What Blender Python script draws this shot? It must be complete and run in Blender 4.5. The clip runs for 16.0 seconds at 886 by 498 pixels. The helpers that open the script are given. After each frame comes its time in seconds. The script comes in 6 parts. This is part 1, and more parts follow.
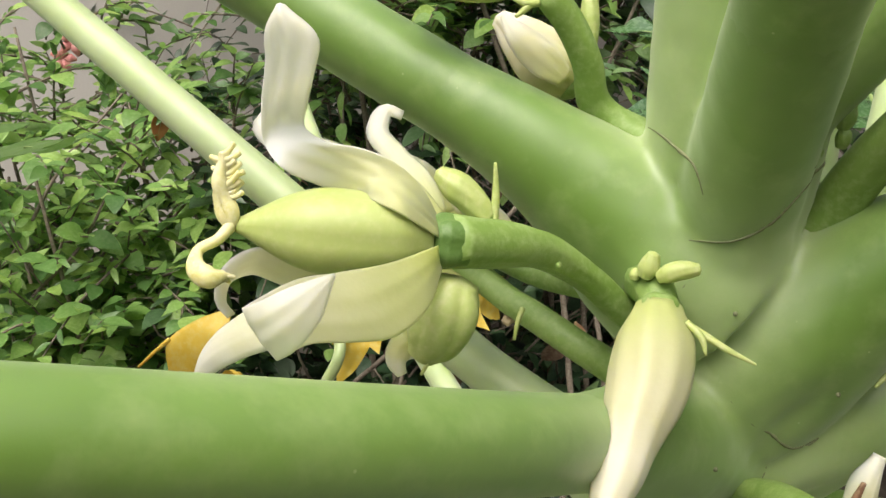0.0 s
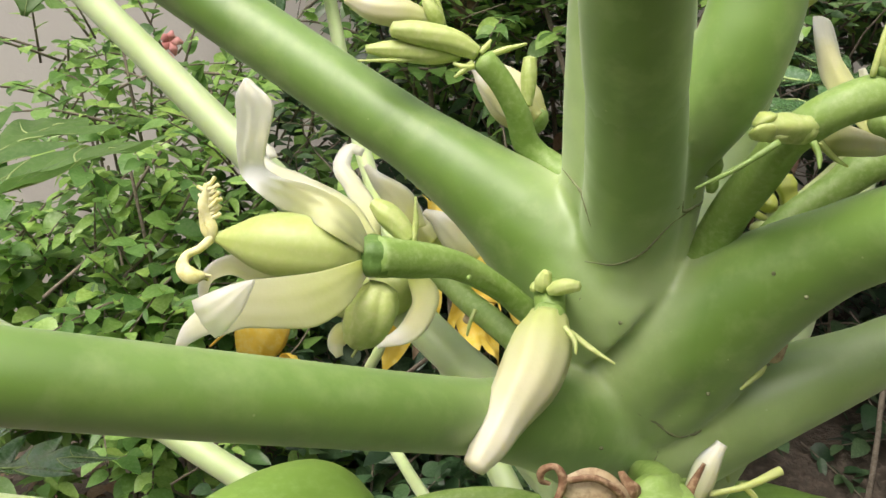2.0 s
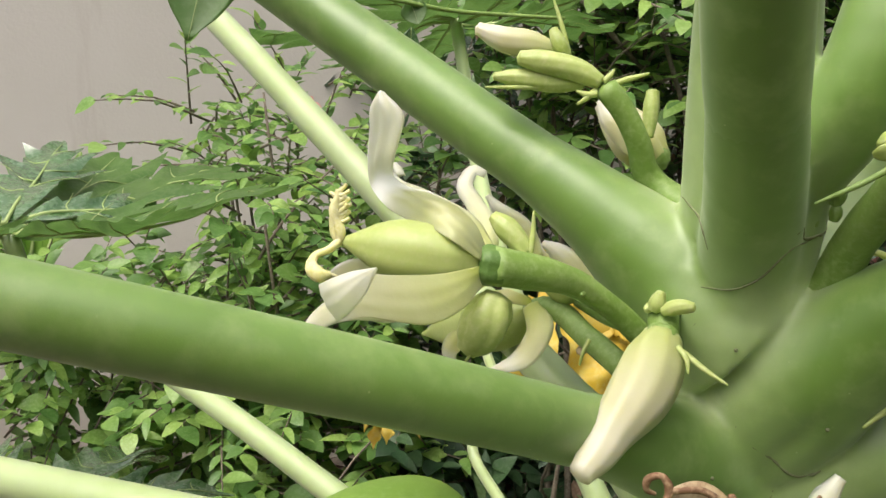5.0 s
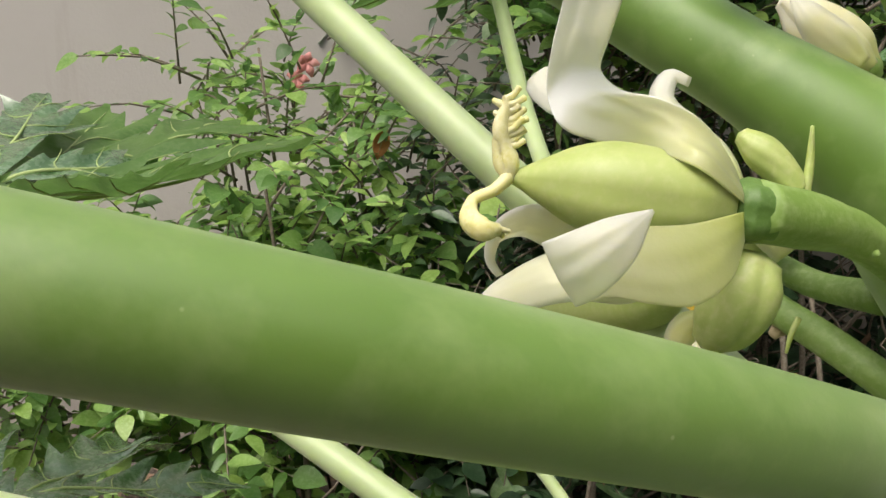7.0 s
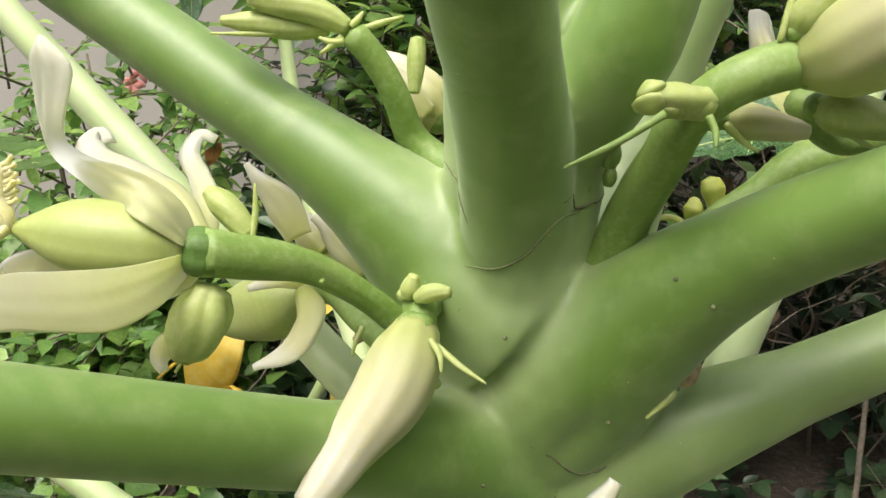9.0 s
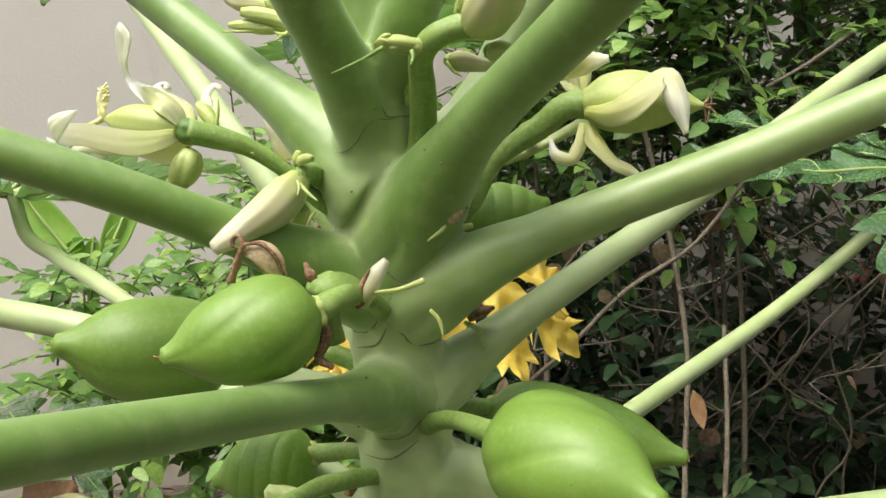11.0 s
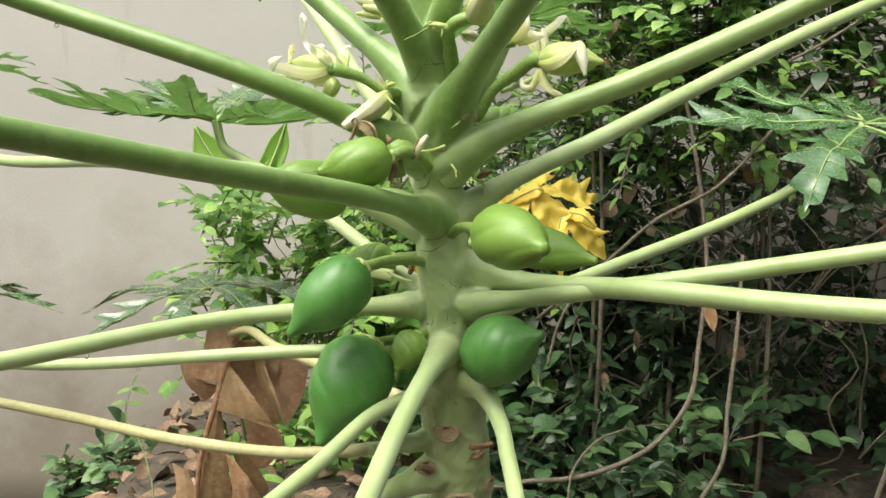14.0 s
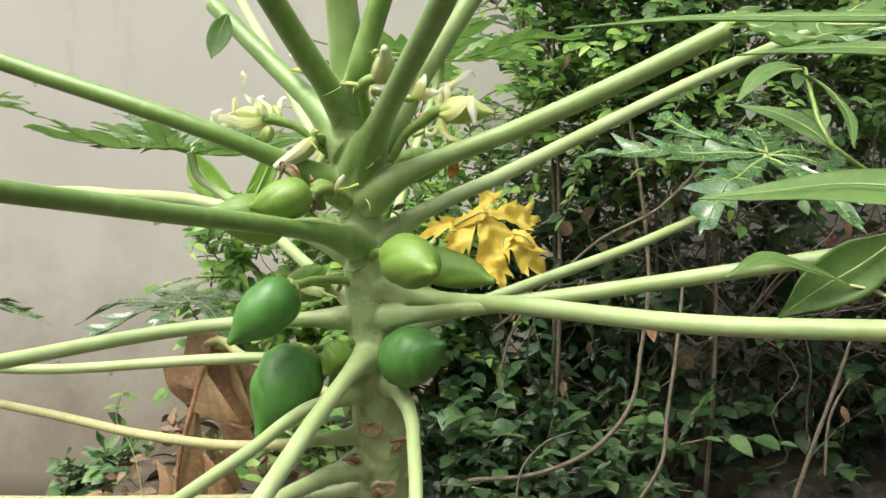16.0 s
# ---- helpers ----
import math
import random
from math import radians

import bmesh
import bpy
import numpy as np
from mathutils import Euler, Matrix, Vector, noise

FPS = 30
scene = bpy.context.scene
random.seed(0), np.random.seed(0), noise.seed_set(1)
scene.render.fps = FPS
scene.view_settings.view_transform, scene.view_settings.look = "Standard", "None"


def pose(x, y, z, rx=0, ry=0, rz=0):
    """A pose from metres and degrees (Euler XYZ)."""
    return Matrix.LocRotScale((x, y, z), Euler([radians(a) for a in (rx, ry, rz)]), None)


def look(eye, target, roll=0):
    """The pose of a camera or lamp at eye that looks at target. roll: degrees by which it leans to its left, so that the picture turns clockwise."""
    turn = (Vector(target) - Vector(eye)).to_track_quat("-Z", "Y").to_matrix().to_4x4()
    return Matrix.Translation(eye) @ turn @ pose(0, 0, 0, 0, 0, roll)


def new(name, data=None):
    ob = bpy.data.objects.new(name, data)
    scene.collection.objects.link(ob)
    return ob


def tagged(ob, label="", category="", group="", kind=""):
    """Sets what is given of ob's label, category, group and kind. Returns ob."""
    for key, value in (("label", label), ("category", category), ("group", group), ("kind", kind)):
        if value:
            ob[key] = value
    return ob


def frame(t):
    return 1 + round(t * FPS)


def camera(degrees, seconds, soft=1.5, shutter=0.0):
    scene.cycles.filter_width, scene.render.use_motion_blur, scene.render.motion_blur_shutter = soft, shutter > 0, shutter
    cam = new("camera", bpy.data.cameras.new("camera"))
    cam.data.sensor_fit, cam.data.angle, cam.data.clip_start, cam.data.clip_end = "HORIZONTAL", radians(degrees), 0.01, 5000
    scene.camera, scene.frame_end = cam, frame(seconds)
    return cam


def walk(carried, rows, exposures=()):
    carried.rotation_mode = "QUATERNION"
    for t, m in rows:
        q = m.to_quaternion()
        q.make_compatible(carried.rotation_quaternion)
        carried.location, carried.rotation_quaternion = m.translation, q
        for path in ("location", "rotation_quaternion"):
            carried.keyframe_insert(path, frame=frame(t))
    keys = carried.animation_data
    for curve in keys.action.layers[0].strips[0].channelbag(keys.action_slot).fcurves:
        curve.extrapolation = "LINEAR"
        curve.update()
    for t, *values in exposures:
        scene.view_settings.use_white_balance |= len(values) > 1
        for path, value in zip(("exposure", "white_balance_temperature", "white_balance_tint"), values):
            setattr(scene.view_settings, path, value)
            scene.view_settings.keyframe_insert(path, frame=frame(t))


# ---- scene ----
cam = camera(53, 16.0)
PATH = [
    (0, pose(-0.1304, -0.1375, 1.0459, 77.23, 5.37, -31.26)),
    (0.5, pose(-0.1324, -0.1381, 1.0411, 77.12, 4.90, -31.82)),
    (1, pose(-0.1252, -0.1598, 1.0518, 77.36, 4.94, -29.18)),
    (1.5, pose(-0.1260, -0.1758, 1.0523, 77.30, 4.44, -28.33)),
    (2, pose(-0.1197, -0.1969, 1.0579, 77.47, 4.30, -25.05)),
    (2.5, pose(-0.1175, -0.2128, 1.0576, 78.14, 3.87, -23.26)),
    (3, pose(-0.1189, -0.2299, 1.0535, 78.93, 2.25, -22.05)),
    (3.5, pose(-0.1103, -0.2644, 1.0524, 80.67, 1.38, -20.35)),
    (4, pose(-0.0992, -0.3021, 1.0475, 82.17, 1.09, -18.04)),
    (4.5, pose(-0.1054, -0.2738, 1.0507, 82.09, 2.02, -16.01)),
    (4.7, pose(-0.1135, -0.2446, 1.0472, 82.94, 2.30, -16.36)),
    (6.8, pose(-0.1405, -0.1235, 1.0357, 81.42, 4.35, -18.30)),
    (7, pose(-0.1390, -0.1191, 1.0313, 80.68, 3.46, -18.07)),
    (7.5, pose(-0.1408, -0.1195, 1.0258, 80.63, 2.59, -19.21)),
    (8, pose(-0.1312, -0.1237, 1.0247, 79.61, 2.51, -20.90)),
    (8.5, pose(-0.0992, -0.1476, 1.0294, 79.16, 2.56, -22.25)),
    (9, pose(-0.0801, -0.1819, 1.0401, 80.03, 3.53, -25.38)),
    (11.3, pose(-0.0159, -0.4025, 0.9756, 86.79, 1.67, -9.32)),
    (11.5, pose(-0.0205, -0.4277, 0.9729, 86.63, 1.03, -9.08)),
    (12, pose(-0.0312, -0.4978, 0.9600, 86.52, 1.27, -8.13)),
    (12.5, pose(-0.0504, -0.5609, 0.9375, 85.55, 1.25, -7.57)),
    (13, pose(-0.0487, -0.6208, 0.9291, 85.26, 1.11, -7.55)),
    (13.5, pose(-0.0200, -0.6656, 0.9363, 85.28, 0.76, -6.58)),
    (14, pose(0.0042, -0.7015, 0.9316, 85.07, 0.18, -2.49)),
    (14.5, pose(0.0154, -0.7325, 0.9317, 85.00, -0.00, -0.00)),
    (15, pose(0.0270, -0.7660, 0.9366, 85.15, 0.19, 0.47)),
    (15.5, pose(0.0528, -0.8060, 0.9482, 85.32, 0.11, 0.28)),
    (16, pose(0.0883, -0.8252, 0.9512, 85.80, 0.25, -1.47)),
]
walk(cam, PATH, [(0.0, 0.54, 6750, 14), (1.5, 0.57, 6750, 14), (4.7, 0.47, 6750, 12), (7.0, 0.28, 6750, 13), (9.0, 0.57, 6750, 12), (11.5, 0.72, 6750, 8), (13.5, 0.88, 6750, 4), (15.0, 0.86, 6750, 7), (16.0, 0.84, 6750, 5)])

# ---- light: bright overcast sky, very soft sun ----
world = bpy.data.worlds.new("overcast_sky")
scene.world = world
world.use_nodes = True
wn = world.node_tree.nodes
sky = wn.new("ShaderNodeTexSky")
sky.sky_type = "NISHITA"
sky.sun_disc = False
sky.sun_elevation, sky.sun_rotation = radians(63), radians(-133)
sky.air_density, sky.dust_density, sky.ozone_density = 1.0, 6.0, 1.0
wn["Background"].inputs["Strength"].default_value = 0.165
grey = wn.new("ShaderNodeHueSaturation")
grey.inputs["Saturation"].default_value = 0.45
world.node_tree.links.new(sky.outputs[0], grey.inputs["Color"])
world.node_tree.links.new(grey.outputs[0], wn["Background"].inputs[0])
sun = new("sun", bpy.data.lights.new("sun", "SUN"))
sun.data.energy, sun.data.angle, sun.data.color = 1.45, radians(45), (1.0, 0.97, 0.90)
sun.matrix_world = look((-0.856, -0.80, 2.3), (0, 0, 0))


# ---- materials ----
def shader(name):
    m = bpy.data.materials.new(name)
    m.use_nodes = True
    return m, m.node_tree.nodes, m.node_tree.links, m.node_tree.nodes["Principled BSDF"]


def mix_rgb(n, l, fac, a, b):
    x = n.new("ShaderNodeMix")
    x.data_type = "RGBA"
    for sock, v in ((x.inputs[0], fac), (x.inputs[6], a), (x.inputs[7], b)):
        if isinstance(v, (int, float)):
            sock.default_value = v
        elif isinstance(v, tuple):
            sock.default_value = (*v, 1)
        else:
            l.new(v, sock)
    return x.outputs[2]


def noise_tex(n, l, scale, detail=4.0, rough=0.55, stretch=None):
    tc = n.new("ShaderNodeTexCoord")
    out = tc.outputs["Object"]
    if stretch:
        mp = n.new("ShaderNodeMapping")
        mp.inputs["Scale"].default_value = stretch
        l.new(out, mp.inputs[0])
        out = mp.outputs[0]
    x = n.new("ShaderNodeTexNoise")
    x.inputs["Scale"].default_value, x.inputs["Detail"].default_value, x.inputs["Roughness"].default_value = scale, detail, rough
    l.new(out, x.inputs["Vector"])
    return x.outputs[0]


def ramp(n, l, fac, lo, hi):
    x = n.new("ShaderNodeMapRange")
    x.inputs[1].default_value, x.inputs[2].default_value = lo, hi
    l.new(fac, x.inputs[0])
    return x.outputs[0]


def organic(name, dark, light, third=None, big=25.0, fine=400.0, rough=0.5, bump=0.15, dist=0.0006, sss=0.0, stretch=None,
            flecks=None, fleck_scale=350.0, coat=0.0, spec=0.5, island=0.0, per_object=0.0, trans=0.0):
    """Plant surface: two-scale mottling, optional flecks, fine relief."""
    m, n, l, b = shader(name)
    big_n = noise_tex(n, l, big, 3, 0.6, stretch)
    fine_n = noise_tex(n, l, fine, 5, 0.6, stretch)
    c = mix_rgb(n, l, ramp(n, l, big_n, 0.3, 0.7), dark, light)
    if third:
        c = mix_rgb(n, l, ramp(n, l, fine_n, 0.45, 0.8), c, third)
    if flecks:
        tc = n.new("ShaderNodeTexCoord")
        v = n.new("ShaderNodeTexVoronoi")
        v.inputs["Scale"].default_value = fleck_scale
        l.new(tc.outputs["Object"], v.inputs["Vector"])
        dots = ramp(n, l, v.outputs["Distance"], 0.13, 0.05)
        keep = n.new("ShaderNodeMath")
        keep.operation = "GREATER_THAN"
        keep.inputs[1].default_value = 0.72
        sep = n.new("ShaderNodeSeparateColor")
        l.new(v.outputs["Color"], sep.inputs[0])
        l.new(sep.outputs[0], keep.inputs[0])
        mul = n.new("ShaderNodeMath")
        mul.operation = "MULTIPLY"
        l.new(dots, mul.inputs[0])
        l.new(keep.outputs[0], mul.inputs[1])
        c = mix_rgb(n, l, mul.outputs[0], c, flecks)
    if island or per_object:
        if island:
            src = n.new("ShaderNodeNewGeometry").outputs["Random Per Island"]
        else:
            src = n.new("ShaderNodeObjectInfo").outputs["Random"]
        h = n.new("ShaderNodeHueSaturation")
        l.new(c, h.inputs["Color"])
        amt = island or per_object
        vr = n.new("ShaderNodeMapRange")
        vr.inputs[3].default_value, vr.inputs[4].default_value = 1 - amt, 1 + amt
        l.new(src, vr.inputs[0])
        l.new(vr.outputs[0], h.inputs["Value"])
        hr = n.new("ShaderNodeMapRange")
        hr.inputs[3].default_value, hr.inputs[4].default_value = 0.5 + amt * 0.05, 0.5 - amt * 0.05
        l.new(src, hr.inputs[0])
        l.new(hr.outputs[0], h.inputs["Hue"])
        c = h.outputs[0]
    l.new(c, b.inputs["Base Color"])
    rr = n.new("ShaderNodeMapRange")
    rr.inputs[3].default_value, rr.inputs[4].default_value = rough - 0.1, rough + 0.12
    l.new(fine_n, rr.inputs[0])
    l.new(rr.outputs[0], b.inputs["Roughness"])
    b.inputs["Specular IOR Level"].default_value = spec
    b.inputs["Coat Weight"].default_value = coat
    b.inputs["Coat Roughness"].default_value = 0.25
    if sss:
        b.inputs["Subsurface Weight"].default_value = sss
        b.inputs["Subsurface Radius"].default_value = (1.0, 0.9, 0.4)
        b.inputs["Subsurface Scale"].default_value = 0.004
    if bump:
        bp = n.new("ShaderNodeBump")
        bp.inputs["Strength"].default_value, bp.inputs["Distance"].default_value = bump, dist
        l.new(fine_n, bp.inputs["Height"])
        l.new(bp.outputs[0], b.inputs["Normal"])
    if trans:
        t = n.new("ShaderNodeBsdfTranslucent")
        l.new(c, t.inputs[0])
        s = n.new("ShaderNodeMixShader")
        s.inputs[0].default_value = trans
        l.new(b.outputs[0], s.inputs[1])
        l.new(t.outputs[0], s.inputs[2])
        l.new(s.outputs[0], n["Material Output"].inputs[0])
    return m




def stem_material():
    """Skin of trunk and petioles: green when young, paler with age and above each base (a tone stored on the mesh)."""
    m, n, l, b = shader("stem_skin")
    age = n.new("ShaderNodeAttribute")
    age.attribute_name = "age"
    big = noise_tex(n, l, 24, 3, 0.6)
    mid = noise_tex(n, l, 90, 4, 0.6)
    fine = noise_tex(n, l, 320, 5, 0.6)
    young = mix_rgb(n, l, ramp(n, l, big, 0.3, 0.7), (0.112, 0.218, 0.024), (0.172, 0.300, 0.056))
    old = mix_rgb(n, l, ramp(n, l, big, 0.3, 0.7), (0.375, 0.478, 0.198), (0.495, 0.592, 0.318))
    c = mix_rgb(n, l, age.outputs["Fac"], young, old)
    bloom = n.new("ShaderNodeMath")
    bloom.operation, bloom.inputs[1].default_value = "MULTIPLY", 0.3
    l.new(ramp(n, l, mid, 0.5, 0.8), bloom.inputs[0])
    c = mix_rgb(n, l, bloom.outputs[0], c, (0.45, 0.55, 0.25))
    tc = n.new("ShaderNodeTexCoord")
    v = n.new("ShaderNodeTexVoronoi")
    v.inputs["Scale"].default_value = 210
    l.new(tc.outputs["Object"], v.inputs["Vector"])
    sep = n.new("ShaderNodeSeparateColor")
    l.new(v.outputs["Color"], sep.inputs[0])
    keep = n.new("ShaderNodeMath")
    keep.operation, keep.inputs[1].default_value = "GREATER_THAN", 0.8
    l.new(sep.outputs[0], keep.inputs[0])
    mul = n.new("ShaderNodeMath")
    mul.operation = "MULTIPLY"
    l.new(ramp(n, l, v.outputs["Distance"], 0.07, 0.03), mul.inputs[0])
    l.new(keep.outputs[0], mul.inputs[1])
    half = n.new("ShaderNodeMath")
    half.operation, half.inputs[1].default_value = "MULTIPLY", 0.4
    l.new(mul.outputs[0], half.inputs[0])
    c = mix_rgb(n, l, half.outputs[0], c, (0.55, 0.6, 0.38))
    l.new(c, b.inputs["Base Color"])
    rr = n.new("ShaderNodeMapRange")
    rr.inputs[3].default_value, rr.inputs[4].default_value = 0.36, 0.55
    l.new(mid, rr.inputs[0])
    l.new(rr.outputs[0], b.inputs["Roughness"])
    b.inputs["Coat Weight"].default_value, b.inputs["Coat Roughness"].default_value = 0.6, 0.45
    b.inputs["Sheen Weight"].default_value, b.inputs["Sheen Roughness"].default_value = 0.22, 0.5
    b.inputs["Sheen Tint"].default_value = (0.9, 1.0, 0.85, 1)
    b.inputs["Subsurface Weight"].default_value = 0.35
    b.inputs["Subsurface Radius"].default_value, b.inputs["Subsurface Scale"].default_value = (0.8, 1.0, 0.3), 0.006
    bp = n.new("ShaderNodeBump")
    bp.inputs["Strength"].default_value, bp.inputs["Distance"].default_value = 0.1, 0.0005
    l.new(fine, bp.inputs["Height"])
    l.new(bp.outputs[0], b.inputs["Normal"])
    return m


M_SKIN = stem_material()
M_PALEBUD = organic("pale_green_stalk", (0.36, 0.47, 0.16), (0.52, 0.60, 0.28), (0.58, 0.62, 0.38), 60, 400, 0.5, 0.15, 0.0004, 0.12)
M_YELLOWSTEM = organic("yellowing_petiole", (0.43, 0.43, 0.19), (0.53, 0.50, 0.28), (0.40, 0.34, 0.17), 18, 200, 0.5, 0.1, 0.0004, 0.1)
M_FRUIT = organic("young_fruit_skin", (0.140, 0.26, 0.030), (0.19, 0.325, 0.052), (0.21, 0.34, 0.078), 30, 420, 0.46, 0.06, 0.0003, 0.12,
                  flecks=(0.12, 0.235, 0.05), fleck_scale=230, coat=0.08)
M_FRUITD = organic("dark_fruit_skin", (0.055, 0.185, 0.030), (0.085, 0.240, 0.046), (0.105, 0.255, 0.065), 26, 380, 0.42, 0.06, 0.0003, 0.08,
                   flecks=(0.10, 0.24, 0.07), fleck_scale=210, coat=0.12)


def petal_material(name, foot, tip, a, b):
    """Petal skin: yellow-green at the foot, running to cream or white at the tip."""
    m, n, l, bs = shader(name)
    at = n.new("ShaderNodeAttribute")
    at.attribute_name = "along"
    mid = noise_tex(n, l, 110, 4, 0.6)
    fine = noise_tex(n, l, 600, 4, 0.6)
    add = n.new("ShaderNodeMath")
    add.operation = "MULTIPLY_ADD"
    add.inputs[1].default_value, add.inputs[2].default_value = 0.25, -0.12
    l.new(mid, add.inputs[0])
    tot = n.new("ShaderNodeMath")
    l.new(at.outputs["Fac"], tot.inputs[0])
    l.new(add.outputs[0], tot.inputs[1])
    c = mix_rgb(n, l, ramp(n, l, tot.outputs[0], a, b), foot, tip)
    c = mix_rgb(n, l, ramp(n, l, tot.outputs[0], 0.62, 0.80), c, (0.59, 0.575, 0.43))
    l.new(c, bs.inputs["Base Color"])
    bs.inputs["Roughness"].default_value = 0.48
    bs.inputs["Subsurface Weight"].default_value = 1.0
    bs.inputs["Subsurface Radius"].default_value, bs.inputs["Subsurface Scale"].default_value = (1.0, 0.95, 0.7), 0.0045
    bp = n.new("ShaderNodeBump")
    bp.inputs["Strength"].default_value, bp.inputs["Distance"].default_value = 0.12, 0.0004
    l.new(fine, bp.inputs["Height"])
    l.new(bp.outputs[0], bs.inputs["Normal"])
    return m


M_PETAL = petal_material("cream_petal", (0.36, 0.42, 0.08), (0.54, 0.525, 0.265), -0.05, 0.60)
M_PETALW = petal_material("white_petal", (0.44, 0.48, 0.15), (0.55, 0.54, 0.325), -0.1, 0.50)
M_BUD = petal_material("bud_petal", (0.39, 0.45, 0.14), (0.51, 0.50, 0.31), -0.05, 0.50)
M_BUDG = organic("green_bud", (0.33, 0.425, 0.11), (0.45, 0.525, 0.18), (0.51, 0.555, 0.25), 120, 600, 0.45, 0.1, 0.0003, 0.2)
M_OVARY = organic("ovary", (0.37, 0.455, 0.125), (0.42, 0.50, 0.165), (0.47, 0.53, 0.21), 40, 600, 0.45, 0.05, 0.0002, 0.3, coat=0.05)
M_STIGMA = organic("stigma", (0.68, 0.64, 0.22), (0.82, 0.77, 0.40), (0.85, 0.82, 0.5), 300, 900, 0.5, 0.3, 0.0003, 0.3)
M_STALK = organic("flower_stalk", (0.165, 0.28, 0.05), (0.24, 0.36, 0.09), (0.31, 0.42, 0.16), 90, 500, 0.5, 0.3, 0.0005, 0.1, coat=0.05)
M_CALYX = organic("calyx_skin", (0.07, 0.15, 0.025), (0.12, 0.22, 0.045), (0.16, 0.26, 0.08), 120, 600, 0.5, 0.3, 0.0005, 0.1)
M_DRY = organic("withered", (0.10, 0.045, 0.02), (0.26, 0.14, 0.07), (0.48, 0.34, 0.2), 160, 700, 0.7, 0.5, 0.0008)
M_TAN = organic("dry_petal", (0.42, 0.30, 0.16), (0.62, 0.52, 0.34), (0.2, 0.1, 0.05), 90, 500, 0.65, 0.4, 0.0006, trans=0.15)
M_SCAR = organic("leaf_scar", (0.36, 0.29, 0.16), (0.50, 0.42, 0.26), (0.30, 0.19, 0.11), 130, 600, 0.75, 0.7, 0.001)
M_SEAM = organic("bark_seam", (0.15, 0.17, 0.075), (0.22, 0.25, 0.12), (0.14, 0.13, 0.07), 200, 900, 0.7, 0.5, 0.0005)
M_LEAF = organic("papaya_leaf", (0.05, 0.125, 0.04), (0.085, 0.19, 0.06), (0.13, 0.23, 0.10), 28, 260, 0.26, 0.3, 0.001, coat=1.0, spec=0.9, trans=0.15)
# lit copy of papaya_leaf: light falling through the blade is put into its colour
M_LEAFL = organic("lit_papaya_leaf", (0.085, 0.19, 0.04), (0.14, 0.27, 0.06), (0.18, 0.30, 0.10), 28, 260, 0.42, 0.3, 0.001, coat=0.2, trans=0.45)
M_CLIMB = organic("climber_leaf", (0.13, 0.25, 0.06), (0.19, 0.33, 0.09), (0.23, 0.36, 0.13), 30, 300, 0.42, 0.2, 0.0006, coat=0.15, trans=0.45)
M_VEIN = organic("leaf_vein", (0.28, 0.38, 0.12), (0.36, 0.45, 0.18), None, 60, 500, 0.5, 0.1)
M_YLEAF = organic("yellow_leaf", (0.72, 0.50, 0.04), (0.86, 0.66, 0.12), (0.80, 0.68, 0.22), 35, 160, 0.5, 0.4, 0.001, trans=0.3)
M_BANANA = organic("banana_leaf", (0.22, 0.42, 0.06), (0.34, 0.55, 0.11), None, 20, 200, 0.4, 0.2, 0.001, trans=0.3)
M_BROWN = organic("dead_leaf", (0.34, 0.19, 0.09), (0.50, 0.31, 0.165), (0.60, 0.43, 0.26), 14, 120, 0.6, 0.5, 0.0015, per_object=0.3, trans=0.2)
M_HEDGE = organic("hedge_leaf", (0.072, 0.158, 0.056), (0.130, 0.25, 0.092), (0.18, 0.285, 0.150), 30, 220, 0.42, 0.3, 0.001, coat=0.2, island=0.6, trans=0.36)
# darker copies of hedge_leaf: shade deep in the hedge is put into the colour
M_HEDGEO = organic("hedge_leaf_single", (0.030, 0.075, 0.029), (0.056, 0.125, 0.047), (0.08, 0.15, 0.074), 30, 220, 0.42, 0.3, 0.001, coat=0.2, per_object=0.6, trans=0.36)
M_HEDGESHADE = organic("shaded_hedge_leaf", (0.026, 0.066, 0.026), (0.050, 0.112, 0.043), (0.075, 0.138, 0.068), 30, 220, 0.40, 0.3, 0.001, coat=0.2, island=0.6, trans=0.3)
# light green leaves; the sunlight on them is put into the raised colour
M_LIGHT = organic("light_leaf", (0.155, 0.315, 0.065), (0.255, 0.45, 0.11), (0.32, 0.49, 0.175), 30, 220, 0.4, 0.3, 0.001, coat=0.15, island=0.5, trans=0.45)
M_TWIG = organic("woody_vine", (0.10, 0.08, 0.055), (0.20, 0.165, 0.12), (0.28, 0.25, 0.20), 40, 300, 0.8, 0.6, 0.001)
M_RED = organic("red_blossom", (0.6, 0.20, 0.19), (0.72, 0.36, 0.33), None, 80, 400, 0.5, 0.1, trans=0.2)
M_ORANGE = organic("orange_leaf", (0.42, 0.15, 0.05), (0.55, 0.24, 0.08), None, 60, 400, 0.6, 0.3, trans=0.2)


